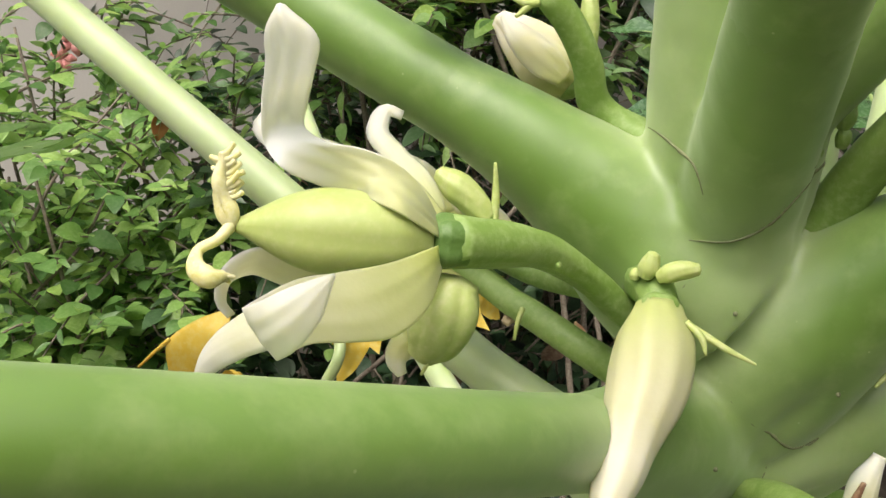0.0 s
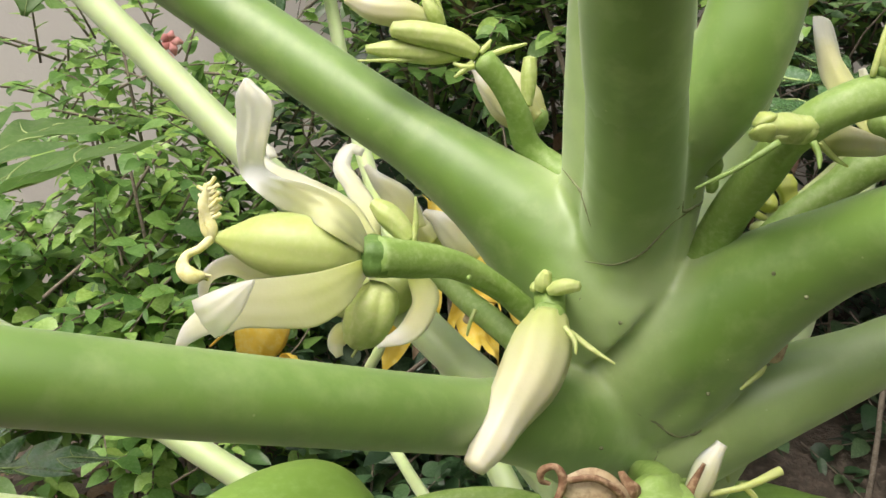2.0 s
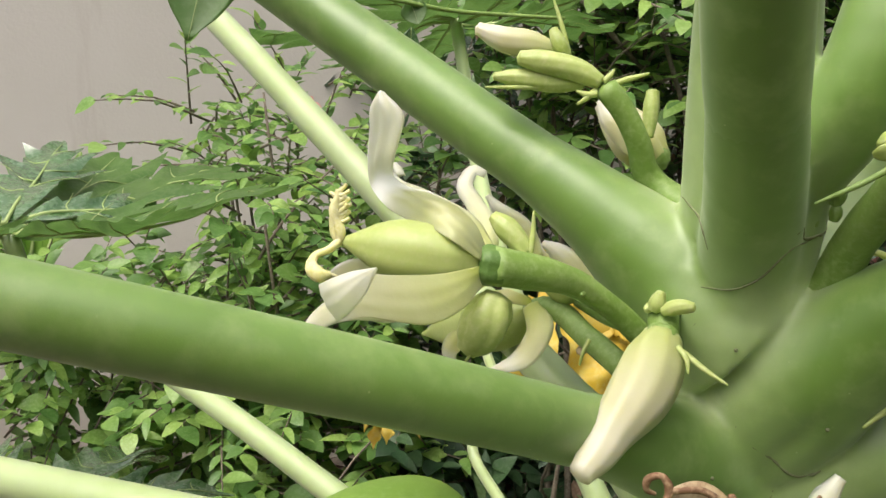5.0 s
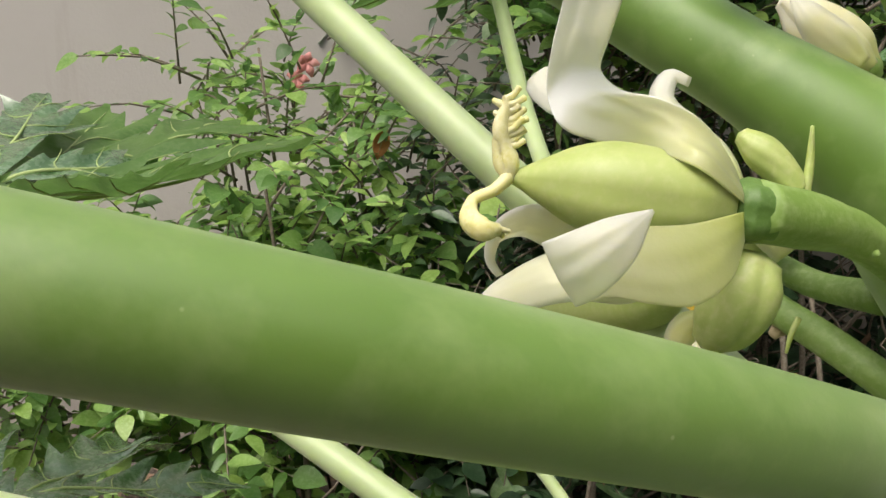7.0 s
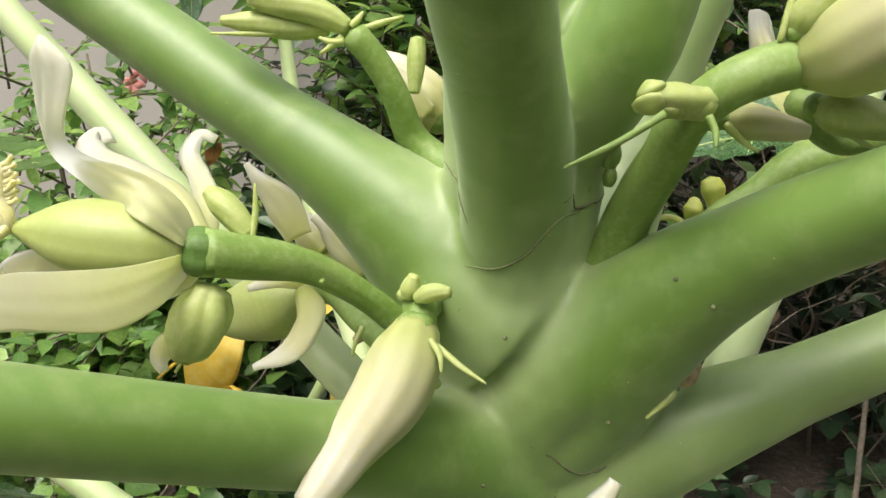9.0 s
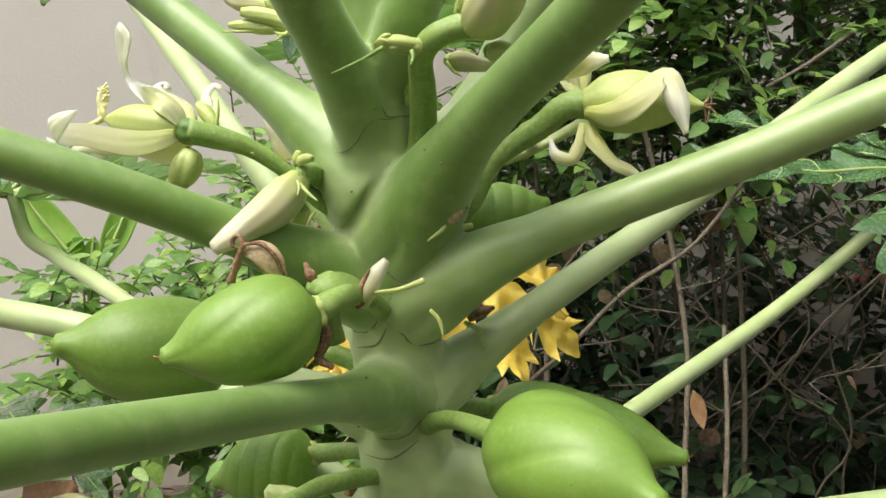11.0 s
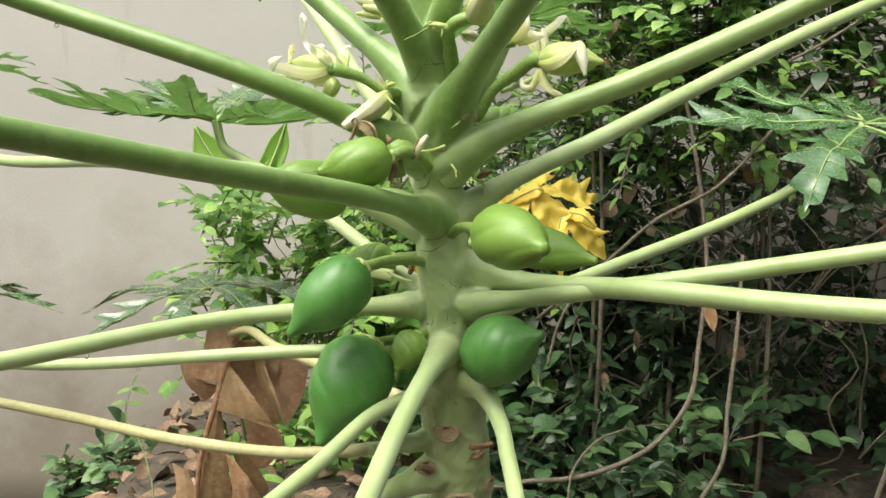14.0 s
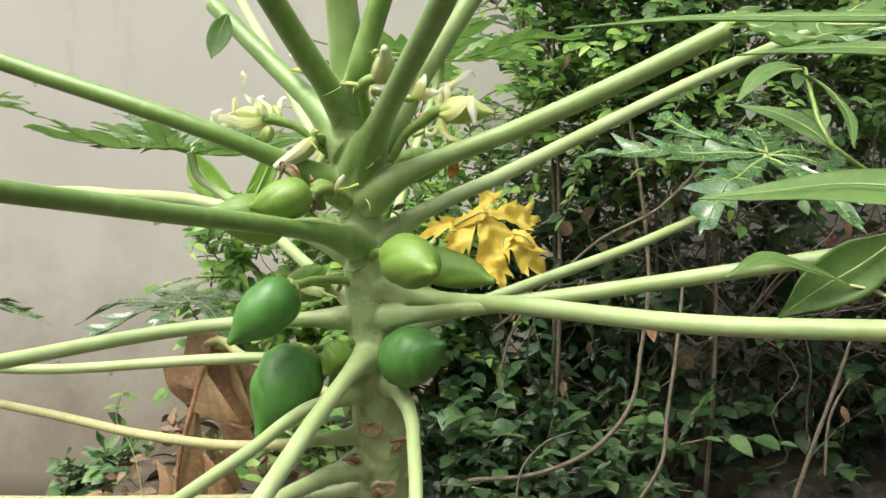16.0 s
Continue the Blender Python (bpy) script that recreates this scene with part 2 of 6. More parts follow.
def wall_material():
    m, n, l, b = shader("painted_plaster")
    big = noise_tex(n, l, 1.6, 5, 0.6)
    streak = noise_tex(n, l, 3.0, 5, 0.65, (2.2, 1.0, 0.35))
    fine = noise_tex(n, l, 120, 4, 0.6)
    c = mix_rgb(n, l, ramp(n, l, big, 0.3, 0.72), (0.485, 0.460, 0.415), (0.555, 0.532, 0.49))
    c = mix_rgb(n, l, ramp(n, l, streak, 0.58, 0.85), c, (0.34, 0.29, 0.25))
    # ragged band along the foot, browner and darker towards the ground
    tc = n.new("ShaderNodeTexCoord")
    xyz = n.new("ShaderNodeSeparateXYZ")
    l.new(tc.outputs["Object"], xyz.inputs[0])
    rag = n.new("ShaderNodeMath")
    rag.operation, rag.inputs[1].default_value = "MULTIPLY_ADD", 0.9
    l.new(noise_tex(n, l, 5.0, 6, 0.65), rag.inputs[0])
    l.new(xyz.outputs[2], rag.inputs[2])
    c = mix_rgb(n, l, ramp(n, l, rag.outputs[0], 1.30, 0.60), c, (0.27, 0.235, 0.19))
    l.new(c, b.inputs["Base Color"])
    b.inputs["Roughness"].default_value = 0.85
    bp = n.new("ShaderNodeBump")
    bp.inputs["Strength"].default_value, bp.inputs["Distance"].default_value = 0.25, 0.003
    l.new(fine, bp.inputs["Height"])
    l.new(bp.outputs[0], b.inputs["Normal"])
    return m


M_WALL = wall_material()
# for the unseen closing walls: coloured dark to hold back bounced light
M_DARKWALL = organic("dark_unseen_wall", (0.05, 0.058, 0.032), (0.12, 0.125, 0.075), (0.17, 0.16, 0.11), 3, 60, 0.9, 0.6, 0.004)
M_SOIL = organic("soil", (0.045, 0.035, 0.026), (0.085, 0.068, 0.050), (0.15, 0.12, 0.09), 6, 60, 0.9, 1.0, 0.01)
M_LITTER = organic("leaf_litter", (0.15, 0.095, 0.055), (0.27, 0.175, 0.11), (0.36, 0.27, 0.19), 25, 160, 0.85, 0.6, 0.002, island=0.3)


# ---- mesh helpers ----
def mesh_of(name, verts, faces, smooth=True, tone=None):
    me = bpy.data.meshes.new(name)
    me.from_pydata([tuple(v) for v in verts], [], faces)
    me.update()
    if smooth:
        me.polygons.foreach_set("use_smooth", [True] * len(me.polygons))
    if tone is not None:
        me.attributes.new("along", "FLOAT", "POINT").data.foreach_set("value", tone)
    return me


def part(name, data, material, parent=None, label=""):
    """One mesh object under a thing or a part; data is (verts, faces) or a mesh."""
    me = data if isinstance(data, bpy.types.Mesh) else mesh_of(name, *data)
    if not me.materials:
        me.materials.append(material)
    ob = new(name, me)
    ob.parent = parent
    if label:
        tagged(ob, label)
    return ob


def thing(name, label, category, group="", kind=""):
    ob = new(name)
    ob.empty_display_size = 0.01
    return tagged(ob, label, category, group, kind)


def spline(points, n):
    """Centripetal-like Catmull-Rom through the points, n samples."""
    P = [np.array(p, float) for p in points]
    if len(P) == 2:
        return [P[0] + (P[1] - P[0]) * i / (n - 1) for i in range(n)]
    Q = [2 * P[0] - P[1]] + P + [2 * P[-1] - P[-2]]
    lens = [np.linalg.norm(P[i + 1] - P[i]) for i in range(len(P) - 1)]
    cum = np.concatenate([[0], np.cumsum(lens)])
    out = []
    for i in range(n):
        s = cum[-1] * i / (n - 1)
        k = min(int(np.searchsorted(cum, s, side="right")) - 1, len(P) - 2)
        u = (s - cum[k]) / max(lens[k], 1e-9)
        a, b, c, d = Q[k:k + 4]
        la, lb, lc = max(np.linalg.norm(b - a), 1e-9), max(lens[k], 1e-9), max(np.linalg.norm(d - c), 1e-9)
        t1 = ((c - b) / lb * la + (b - a) / la * lb) / (la + lb) * lb
        t2 = ((d - c) / lc * lb + (c - b) / lb * lc) / (lb + lc) * lb
        h = u * u * (3 - 2 * u)
        out.append(b * (1 - h) + c * h + t1 * (u ** 3 - 2 * u * u + u) + t2 * (u ** 3 - u * u))
    return out


def frames_along(C, up=(0, 0, 1)):
    """Tangent, side and normal along a line, carried with little twist."""
    C = np.array(C)
    T = np.gradient(C, axis=0)
    T /= np.linalg.norm(T, axis=1)[:, None] + 1e-12
    ref = np.array(up, float)
    if abs(ref @ T[0]) > 0.95:
        ref = np.array((1.0, 0.2, 0.1))
    N = []
    n = ref - T[0] * (ref @ T[0])
    for t in T:
        n = n - t * (n @ t)
        n /= np.linalg.norm(n) + 1e-12
        N.append(n)
    N = np.array(N)
    return T, np.cross(T, N), N


def profile(values, n):
    """n numbers along evenly spaced key values, smoothly."""
    x = np.linspace(0, len(values) - 1, n)
    out = []
    for s in x:
        k = min(int(s), len(values) - 2)
        u = s - k
        a = values[max(k - 1, 0)]
        b, c = values[k], values[k + 1]
        d = values[min(k + 2, len(values) - 1)]
        out.append(0.5 * (2 * b + (c - a) * u + (2 * a - 5 * b + 4 * c - d) * u * u + (3 * b - a - 3 * c + d) * u ** 3))
    return np.maximum(out, 1e-5)


def tube(points, radii, n=24, seg=14, ribs=0, rib=0.0, twist=0.0, wobble=0.0, up=(0, 0, 1)):
    """A closed tube through points, whose radius follows the key values."""
    C = np.array(spline(points, n))
    R = profile(radii, n) if len(radii) > 1 else np.full(n, radii[0])
    T, S, N = frames_along(C, up)
    V, F = [], []
    for i in range(n):
        for j in range(seg):
            a = 2 * math.pi * j / seg + twist * i / n
            r = R[i] * (1 + rib * (2 * abs(math.cos(ribs * (a - twist * i / n) / 2)) ** 0.7 - 1.4)) if ribs else R[i]
            if wobble:
                r *= 1 + wobble * noise.noise(Vector(C[i] * 60) + Vector((j * 0.7, 0, 0)))
            V.append(C[i] + S[i] * r * math.cos(a) + N[i] * r * math.sin(a))
    for i in range(n - 1):
        for j in range(seg):
            k = (j + 1) % seg
            F.append((i * seg + j, i * seg + k, (i + 1) * seg + k, (i + 1) * seg + j))
    V += [C[0] - T[0] * R[0] * 0.3, C[-1] + T[-1] * R[-1] * 0.4]
    for j in range(seg):
        k = (j + 1) % seg
        F.append((n * seg, k, j))
        F.append((n * seg + 1, (n - 1) * seg + j, (n - 1) * seg + k))
    return V, F


def join(*parts):
    V, F = [], []
    for v, f in parts:
        o = len(V)
        V += list(v)
        F += [tuple(i + o for i in q) for q in f]
    return V, F


def petal(points, half, face, cup=0.25, thick=0.0006, n=26, across=9, wave=0.0, seed=1, veins=0.06, twist=0.0):
    """A petal along a line: half widths, the way its outer face looks, cupped across, with two sides and rounded rims."""
    C = np.array(spline(points, n))
    W = profile(half, n)
    T, S, N = frames_along(C, face)
    V, F = [], []
    rng = np.random.RandomState(seed)
    ph = rng.rand() * 6
    for side in (1, -1):
        for i in range(n):
            tw = twist * i / n
            s = S[i] * math.cos(tw) + N[i] * math.sin(tw)
            nn = np.cross(s, T[i])
            for j in range(across):
                u = -1 + 2 * j / (across - 1)
                bow = cup * W[i] * (1 - u * u) + wave * W[i] * math.sin(9 * i / n + 3 * u + ph) * u * u
                bow += veins * W[i] * math.cos(u * 15 + 0.4 * math.sin(i * 0.3)) * (1 - u * u)
                edge = thick * (1 - 0.75 * abs(u) ** 4) * 0.5
                V.append(C[i] + s * u * W[i] + nn * (bow + side * edge))
    m = n * across
    for i in range(n - 1):
        for j in range(across - 1):
            a = i * across + j
            F.append((a, a + 1, a + across + 1, a + across))
            F.append((m + a, m + a + across, m + a + across + 1, m + a + 1))
        a, b = i * across, (i + 1) * across
        F.append((a, b, m + b, m + a))
        a, b = i * across + across - 1, (i + 1) * across + across - 1
        F.append((a, m + a, m + b, b))
    for j in range(across - 1):
        F.append((j, m + j, m + j + 1, j + 1))
        a = (n - 1) * across + j
        F.append((a, a + 1, m + a + 1, m + a))
    tone = np.tile(np.repeat(np.linspace(0, 1, n), across), 2)
    return V, F, True, tone


def leaflet(length, width, droop=0.2, fold=0.25, n=7):
    """A simple ovate leaf from the origin along +x, face up, folded on its midrib."""
    V, F = [], []
    for i in range(n):
        s = i / (n - 1)
        w = width * 0.5 * (math.sin(math.pi * s ** 0.75) ** 0.8 if 0 < s < 1 else 0.02)
        x, z = s * length, -droop * length * s * s
        V += [(x, -w, z + fold * w), (x, 0, z), (x, w, z + fold * w)]
    for i in range(n - 1):
        a = i * 3
        F += [(a, a + 3, a + 4, a + 1), (a + 1, a + 4, a + 5, a + 2)]
    return np.array(V), F


def placed(VF, m):
    V, F = VF
    A = np.array(m)
    V = np.array(V)
    return V @ A[:3, :3].T + A[:3, 3], F


def turn(direction, up=(0, 0, 1), at=(0, 0, 0), scale=1.0):
    """Matrix that lays +x along a direction with +z towards up."""
    x = np.array(direction, float)
    x /= np.linalg.norm(x)
    u = np.array(up, float)
    y = np.cross(u, x)
    if np.linalg.norm(y) < 1e-4:
        y = np.cross((0.3, 1, 0.1), x)
    y /= np.linalg.norm(y)
    z = np.cross(x, y)
    m = np.eye(4)
    m[:3, 0], m[:3, 1], m[:3, 2], m[:3, 3] = x * scale, y * scale, z * scale, at
    return m


# ---- ground and wall ----
def ease(v, a, b):
    u = min(1, max(0, (v - a) / (b - a)))
    return u * u * (3 - 2 * u)


def soil_height(x, y):
    """The bed of soil heaped up behind the tree."""
    return (0.33 * ease(x, -0.88, -0.5) * ease(y, 0.35, 0.95) + 0.03 * noise.noise(Vector((x * 2, y * 2, 0)))
            + 0.012 * noise.noise(Vector((x * 9, y * 9, 3))))


def ground():
    n = 70
    xs = np.concatenate([np.linspace(-60, -2.2, 8), np.linspace(-2, 3, n), np.linspace(3.3, 60, 8)])
    ys = np.concatenate([np.linspace(-60, -2.2, 8), np.linspace(-2, 2.0, n), np.linspace(2.3, 60, 8)])
    V = [(x, y, soil_height(x, y)) for y in ys for x in xs]
    k = len(xs)
    F = [(j * k + i, j * k + i + 1, (j + 1) * k + i + 1, (j + 1) * k + i) for j in range(len(ys) - 1) for i in range(k - 1)]
    ob = part("ground", (V, F), M_SOIL)
    tagged(ob, "dark damp garden soil with leaf litter", "ground", kind="structure")


ground()


def wall():
    V = []
    nx, nz = 40, 14
    for y in (1.75, 1.93):
        for k in range(nz + 1):
            for i in range(nx + 1):
                x, z = -7 + 14 * i / nx, -0.1 + 3.0 * k / nz
                V.append((x, y + (0.006 * noise.noise(Vector((x * 1.3, 0, z * 1.3))) if y < 1.8 else 0), z))
    m = (nx + 1) * (nz + 1)
    F = []
    for k in range(nz):
        for i in range(nx):
            a = k * (nx + 1) + i
            F.append((a, a + 1, a + nx + 2, a + nx + 1))
            F.append((m + a, m + a + nx + 1, m + a + nx + 2, m + a + 1))
    for i in range(nx):
        F.append((i, m + i, m + i + 1, i + 1))
        a = nz * (nx + 1) + i
        F.append((a, a + 1, m + a + 1, m + a))
    for k in range(nz):
        a, b = k * (nx + 1), (k + 1) * (nx + 1)
        F.append((a, b, m + b, m + a))
        a, b = a + nx, b + nx
        F.append((a, m + a, m + b, b))
    ob = part("wall_north", (V, F), M_WALL)
    tagged(ob, "weathered pinkish beige painted plaster garden wall", "wall", kind="structure")


wall()


def far_wall():
    """Plain unseen walls added to close the garden behind and beside the walk, dark to cut bounced light."""
    for name, x0, y0, x1, y1, top in (("wall_south", -5.2, -3.4, 5.2, -3.6, 2.8), ("wall_east", 5.0, -3.4, 5.2, 1.75, 2.9), ("wall_west", -5.2, -3.4, -5.0, 1.75, 2.4)):
        lo, hi = (min(x0, x1), min(y0, y1), -0.1), (max(x0, x1), max(y0, y1), top)
        V = [(x, y, z) for z in (lo[2], hi[2]) for y in (lo[1], hi[1]) for x in (lo[0], hi[0])]
        F = [(0, 2, 3, 1), (4, 5, 7, 6), (0, 1, 5, 4), (2, 6, 7, 3), (0, 4, 6, 2), (1, 3, 7, 5)]
        ob = part(name, (V, F, False), M_DARKWALL)
        tagged(ob, "dark unseen wall added to cut bounced light", "wall", kind="structure")


far_wall()


from mathutils.bvhtree import BVHTree


# ---- the papaya tree ----
def axis(z):
    return np.array((0.027 + (1 - z) * 0.07, 0.006 + (1 - z) * 0.2, z))


tree = thing("papaya_tree", "young green papaya tree with long petioles, flowers and unripe fruit", "tree")

# each petiole: height of its base, radius, further points, age of its skin (0 green, 1 yellowing)
PETIOLES = []


def grow(key, height, radius, points, age):
    PETIOLES.append((key, height, radius, points, age))


grow("a", 0.946, 0.0088, [(-0.055, -0.024, 0.981), (-0.287, -0.027, 1.063), (-0.43, -0.03, 1.115)], 0.0)
grow("b", 0.992, 0.0104, [(-0.002, 0.026, 1.016), (-0.035, 0.056, 1.049), (-0.067, 0.085, 1.08), (-0.13, 0.142, 1.142)], 0.0)
grow("c", 0.996, 0.0117, [(0.011, -0.022, 1.030), (-0.008, -0.049, 1.061), (-0.025, -0.074, 1.09), (-0.075, -0.147, 1.175)], 0.0)
grow("d", 0.965, 0.0100, [(0.047, -0.027, 0.992), (0.077, -0.125, 1.037), (0.101, -0.2, 1.07), (0.125, -0.275, 1.105)], 0.0)
grow("e", 0.938, 0.0088, [(0.058, -0.010, 0.951), (0.18, -0.068, 1.001), (0.257, -0.104, 1.035), (0.327, -0.138, 1.069)], 0.36)
grow("f", 0.895, 0.0076, [(0.075, 0.024, 0.915), (0.172, 0.069, 0.960), (0.42, 0.195, 1.075), (0.58, 0.27, 1.14)], 0.85)
grow("g", 0.858, 0.0084, [(0.075, 0.025, 0.847), (0.18, -0.07, 0.846), (0.296, -0.169, 0.845), (0.42, -0.27, 0.855)], 0.66)
grow("h", 0.822, 0.0072, [(0.07, 0.012, 0.8265), (0.262, -0.088, 0.864), (0.335, -0.126, 0.88), (0.45, -0.18, 0.905)], 0.66)
grow("i", 0.795, 0.0070, [(0.12, 0.127, 0.811), (0.206, 0.180, 0.834), (0.405, 0.2985, 0.890), (0.455, 0.325, 0.909), (0.482, 0.327, 0.927), (0.508, 0.320, 0.953), (0.534, 0.310, 0.985)], 0.85)
grow("j", 0.897, 0.0082, [(-0.011, -0.054, 0.911), (-0.1, -0.18, 0.932), (-0.193, -0.311, 0.954), (-0.29, -0.44, 0.975)], 0.0)
grow("k", 0.885, 0.0068, [(-0.035, 0.038, 0.908), (-0.1, 0.05, 0.928), (-0.264, 0.18, 0.942), (-0.533, 0.37, 0.973), (-0.585, 0.402, 1.005), (-0.6018, 0.4339, 1.0690)], 0.85)
grow("l", 0.824, 0.0065, [(0.001, 0.095, 0.841), (-0.065, 0.187, 0.883), (-0.117, 0.258, 0.916), (-0.146, 0.299, 0.931), (-0.186, 0.360, 0.948), (-0.218, 0.400, 0.968), (-0.226, 0.409, 0.996)], 0.85)
grow("m", 0.822, 0.0070, [(-0.03, 0.033, 0.82), (-0.099, 0.027, 0.817), (-0.296, -0.117, 0.803), (-0.42, -0.205, 0.795)], 0.85)
grow("n", 0.780, 0.0060, [(-0.08, 0.074, 0.775), (-0.45, 0.189, 0.752), (-0.53, 0.215, 0.765), (-0.5114, 0.2312, 0.8170)], 0.85)
grow("o", 0.700, 0.0055, [(-0.0095, 0.0500, 0.6962), (-0.0794, 0.0593, 0.6882), (-0.1946, 0.1092, 0.6846), (-0.3263, 0.1702, 0.6936), (-0.4732, 0.2314, 0.7054), (-0.6029, 0.2831, 0.7219)], 1.0)
grow("p", 0.745, 0.0062, [(-0.0078, -0.0009, 0.7459), (-0.0618, -0.0881, 0.7241), (-0.1006, -0.1498, 0.7080), (-0.1285, -0.1911, 0.6952)], 0.85)
grow("q", 0.787, 0.0078, [(0.028, 0.0, 0.781), (0.007, -0.068, 0.763), (-0.024, -0.194, 0.730), (-0.042, -0.265, 0.71)], 0.85)
grow("r", 0.757, 0.0066, [(0.0645, 0.0200, 0.7550), (0.0770, -0.0066, 0.7388), (0.0813, -0.0487, 0.7159), (0.0832, -0.1011, 0.6902), (0.0817, -0.1430, 0.6702)], 0.85)
grow("s", 0.672, 0.0085, [(0.0083, 0.0472, 0.6648), (-0.0252, 0.0069, 0.6628), (-0.0597, -0.0340, 0.6550), (-0.0901, -0.0754, 0.6402)], 0.85)
grow("t", 0.640, 0.0052, [(-0.0295, 0.0841, 0.6281), (-0.2044, 0.1423, 0.6041), (-0.4832, 0.2400, 0.5740), (-0.6149, 0.2891, 0.5615)], 1.0)
grow("u", 0.985, 0.0102, [(0.064, 0.017, 1.009), (0.089, 0.02, 1.05), (0.127, 0.023, 1.108), (0.19, 0.025, 1.2)], 0.40)
grow("v", 1.022, 0.0110, [(0.035, -0.030, 1.050), (0.043, -0.034, 1.076), (0.053, -0.039, 1.105), (0.078, -0.05, 1.17)], 0.0)
grow("w", 0.915, 0.0074, [(-0.002, 0.1, 0.963), (-0.027, 0.151, 1.003), (-0.075, 0.247, 1.08), (-0.122, 0.34, 1.153), (-0.2, 0.49, 1.27)], 0.85)
grow("x", 0.830, 0.0060, [(0.056, 0.2, 0.90), (0.083, 0.38, 1.00), (0.112, 0.50, 1.095), (0.122, 0.545, 1.142)], 0.85)
grow("y", 0.790, 0.0045, [(0.0799, 0.3579, 0.7826), (0.0752, 0.4094, 0.8152), (0.0890, 0.3952, 0.8504), (0.1075, 0.4603, 0.8687)], 0.85)


def petiole_line(zb, pts):
    b = axis(zb)
    first = np.array(pts[0])
    rise = max(0.0, min(1.0, (first[2] - b[2]) / (np.linalg.norm(first - b) + 1e-6) * 1.6))
    # a rising petiole leaves the trunk a little below and swings out
    k = 0.30 if rise >= 1 else 0.5
    return [b + np.array((0, 0, -0.010 * rise)), b * (1 - k) + first * k + np.array((0, 0, -0.005 * rise))] + [np.array(p) for p in pts]


def arc(C):
    return np.concatenate([[0], np.cumsum(np.linalg.norm(np.diff(C, axis=0), axis=1))])


STUB = 0.095


def flare(r):
    """How much a petiole base swells: stout ones most; the two upright ones keep to a narrow wedge."""
    return 0.15 if r > 0.0109 else (1.35 if r > 0.0072 else 1.15)


def flare_len(key):
    return {"d": 0.055, "e": 0.052, "a": 0.048}.get(key, 0.0415)


SEAMS = {"b": (0.0150, 0.008, 200, 345), "d": (0.0150, 0.008, 190, 340), "e": (0.0145, 0.008, 190, 350),
         "a": (0.0150, 0.008, 190, 350), "v": (0.016, 0.010, 190, 350), "j": (0.0145, 0.010, 190, 350), "g": (0.0145, 0.010, 190, 350),
         "q": (0.0135, 0.010, 190, 350), "m": (0.0135, 0.010, 190, 350), "h": (0.0130, 0.009, 190, 350), "f": (0.013, 0.009, 190, 350), "r": (0.012, 0.009, 190, 350)}
SCARS = [((0.037, 0.03, 0.711), 0.0110), ((0.049, 0.03, 0.642), 0.0125), ((0.071, 0.045, 0.693), 0.0100), ((0.03, 0.03, 0.60), 0.012), ((0.020, 0.05, 0.672), 0.009),
         ((0.085, 0.06, 0.655), 0.010), ((0.078, 0.065, 0.735), 0.009)]


def base_frame(key):
    zb, pts = next((q[1], q[3]) for q in PETIOLES if q[0] == key)
    b = axis(zb)
    d = np.array(pts[0]) - b
    d /= np.linalg.norm(d)
    u = np.cross(d, (0, 0, 1))
    u /= np.linalg.norm(u)
    return b, d, u, np.cross(u, d)


def seam_line(key):
    rho, lift, a0, a1 = SEAMS[key]
    b, d, u, v = base_frame(key)
    out = []
    for i in range(46):
        a = radians(a0 + (a1 - a0) * i / 45)
        w = rho * (1 + 0.22 * noise.noise(Vector((a * 1.6, ord(key), 0))) + 0.05 * noise.noise(Vector((a * 7, ord(key), 3))))
        out.append(b + d * lift + (u * math.cos(a) + v * math.sin(a) * 1.25) * w)
    return np.array(out)


def sculpt(co):
    """Grooves below each petiole base, swollen pads above them, hollows in the axils and pads round the leaf scars."""
    add = np.zeros(len(co))
    for key, zb, r, pts, old in PETIOLES:
        if zb < 0.6 or key in "cv":
            continue
        b, d, u, v = base_frame(key)
        near = np.where(np.linalg.norm(co - b, axis=1) < 0.06)[0]
        p = co[near] - b
        k = r / 0.0085
        along, side, high = p @ d, p @ u, p @ v
        g = np.zeros(len(near))
        # axil hollow above, long hollows below to either side, a fold under the base
        g -= 0.0018 * k * np.exp(-((along - 0.020) / 0.007) ** 2 - (side / 0.007) ** 2 - ((high - 1.9 * r) / 0.006) ** 2)
        for sg, amt in ((1, 0.0024), (-1, 0.0019)):
            g -= amt * k * np.exp(-((along - 0.016) / 0.012) ** 2 - ((side - sg * 1.45 * r) / (0.42 * r)) ** 2 - ((high + 1.3 * r) / (1.25 * r)) ** 2)
        g += 0.0013 * k * np.exp(-((along - 0.018) / 0.010) ** 2 - (side / (0.8 * r)) ** 2 - ((high + 1.5 * r) / (0.9 * r)) ** 2)
        if key in SEAMS:
            L = seam_line(key)
            far = np.min(np.linalg.norm(co[near][:, None] - L[None], axis=2), axis=1)
            g += -0.0006 * np.exp(-(far / 0.0014) ** 2) + 0.0005 * np.exp(-((far - 0.0048) / 0.0026) ** 2)
        add[near] += g
    for p, size in SCARS:
        far = np.linalg.norm(co - np.array(p), axis=1)
        add += 0.0016 * np.exp(-(far / (size * 1.35)) ** 4)
    # ridged, lengthwise folds of the old lower stem
    low = co[:, 2] < 0.80
    add[low] += np.array([0.0022 * (0.35 - abs(noise.noise(Vector((q[0] * 48, q[1] * 48, q[2] * 30))))) for q in co[low]]) * np.interp(co[low][:, 2], [0.74, 0.80], [1, 0])
    return add * 1.25


def pair_line(near, far, n):
    return list(zip(spline(near, n), spline(far, n)))


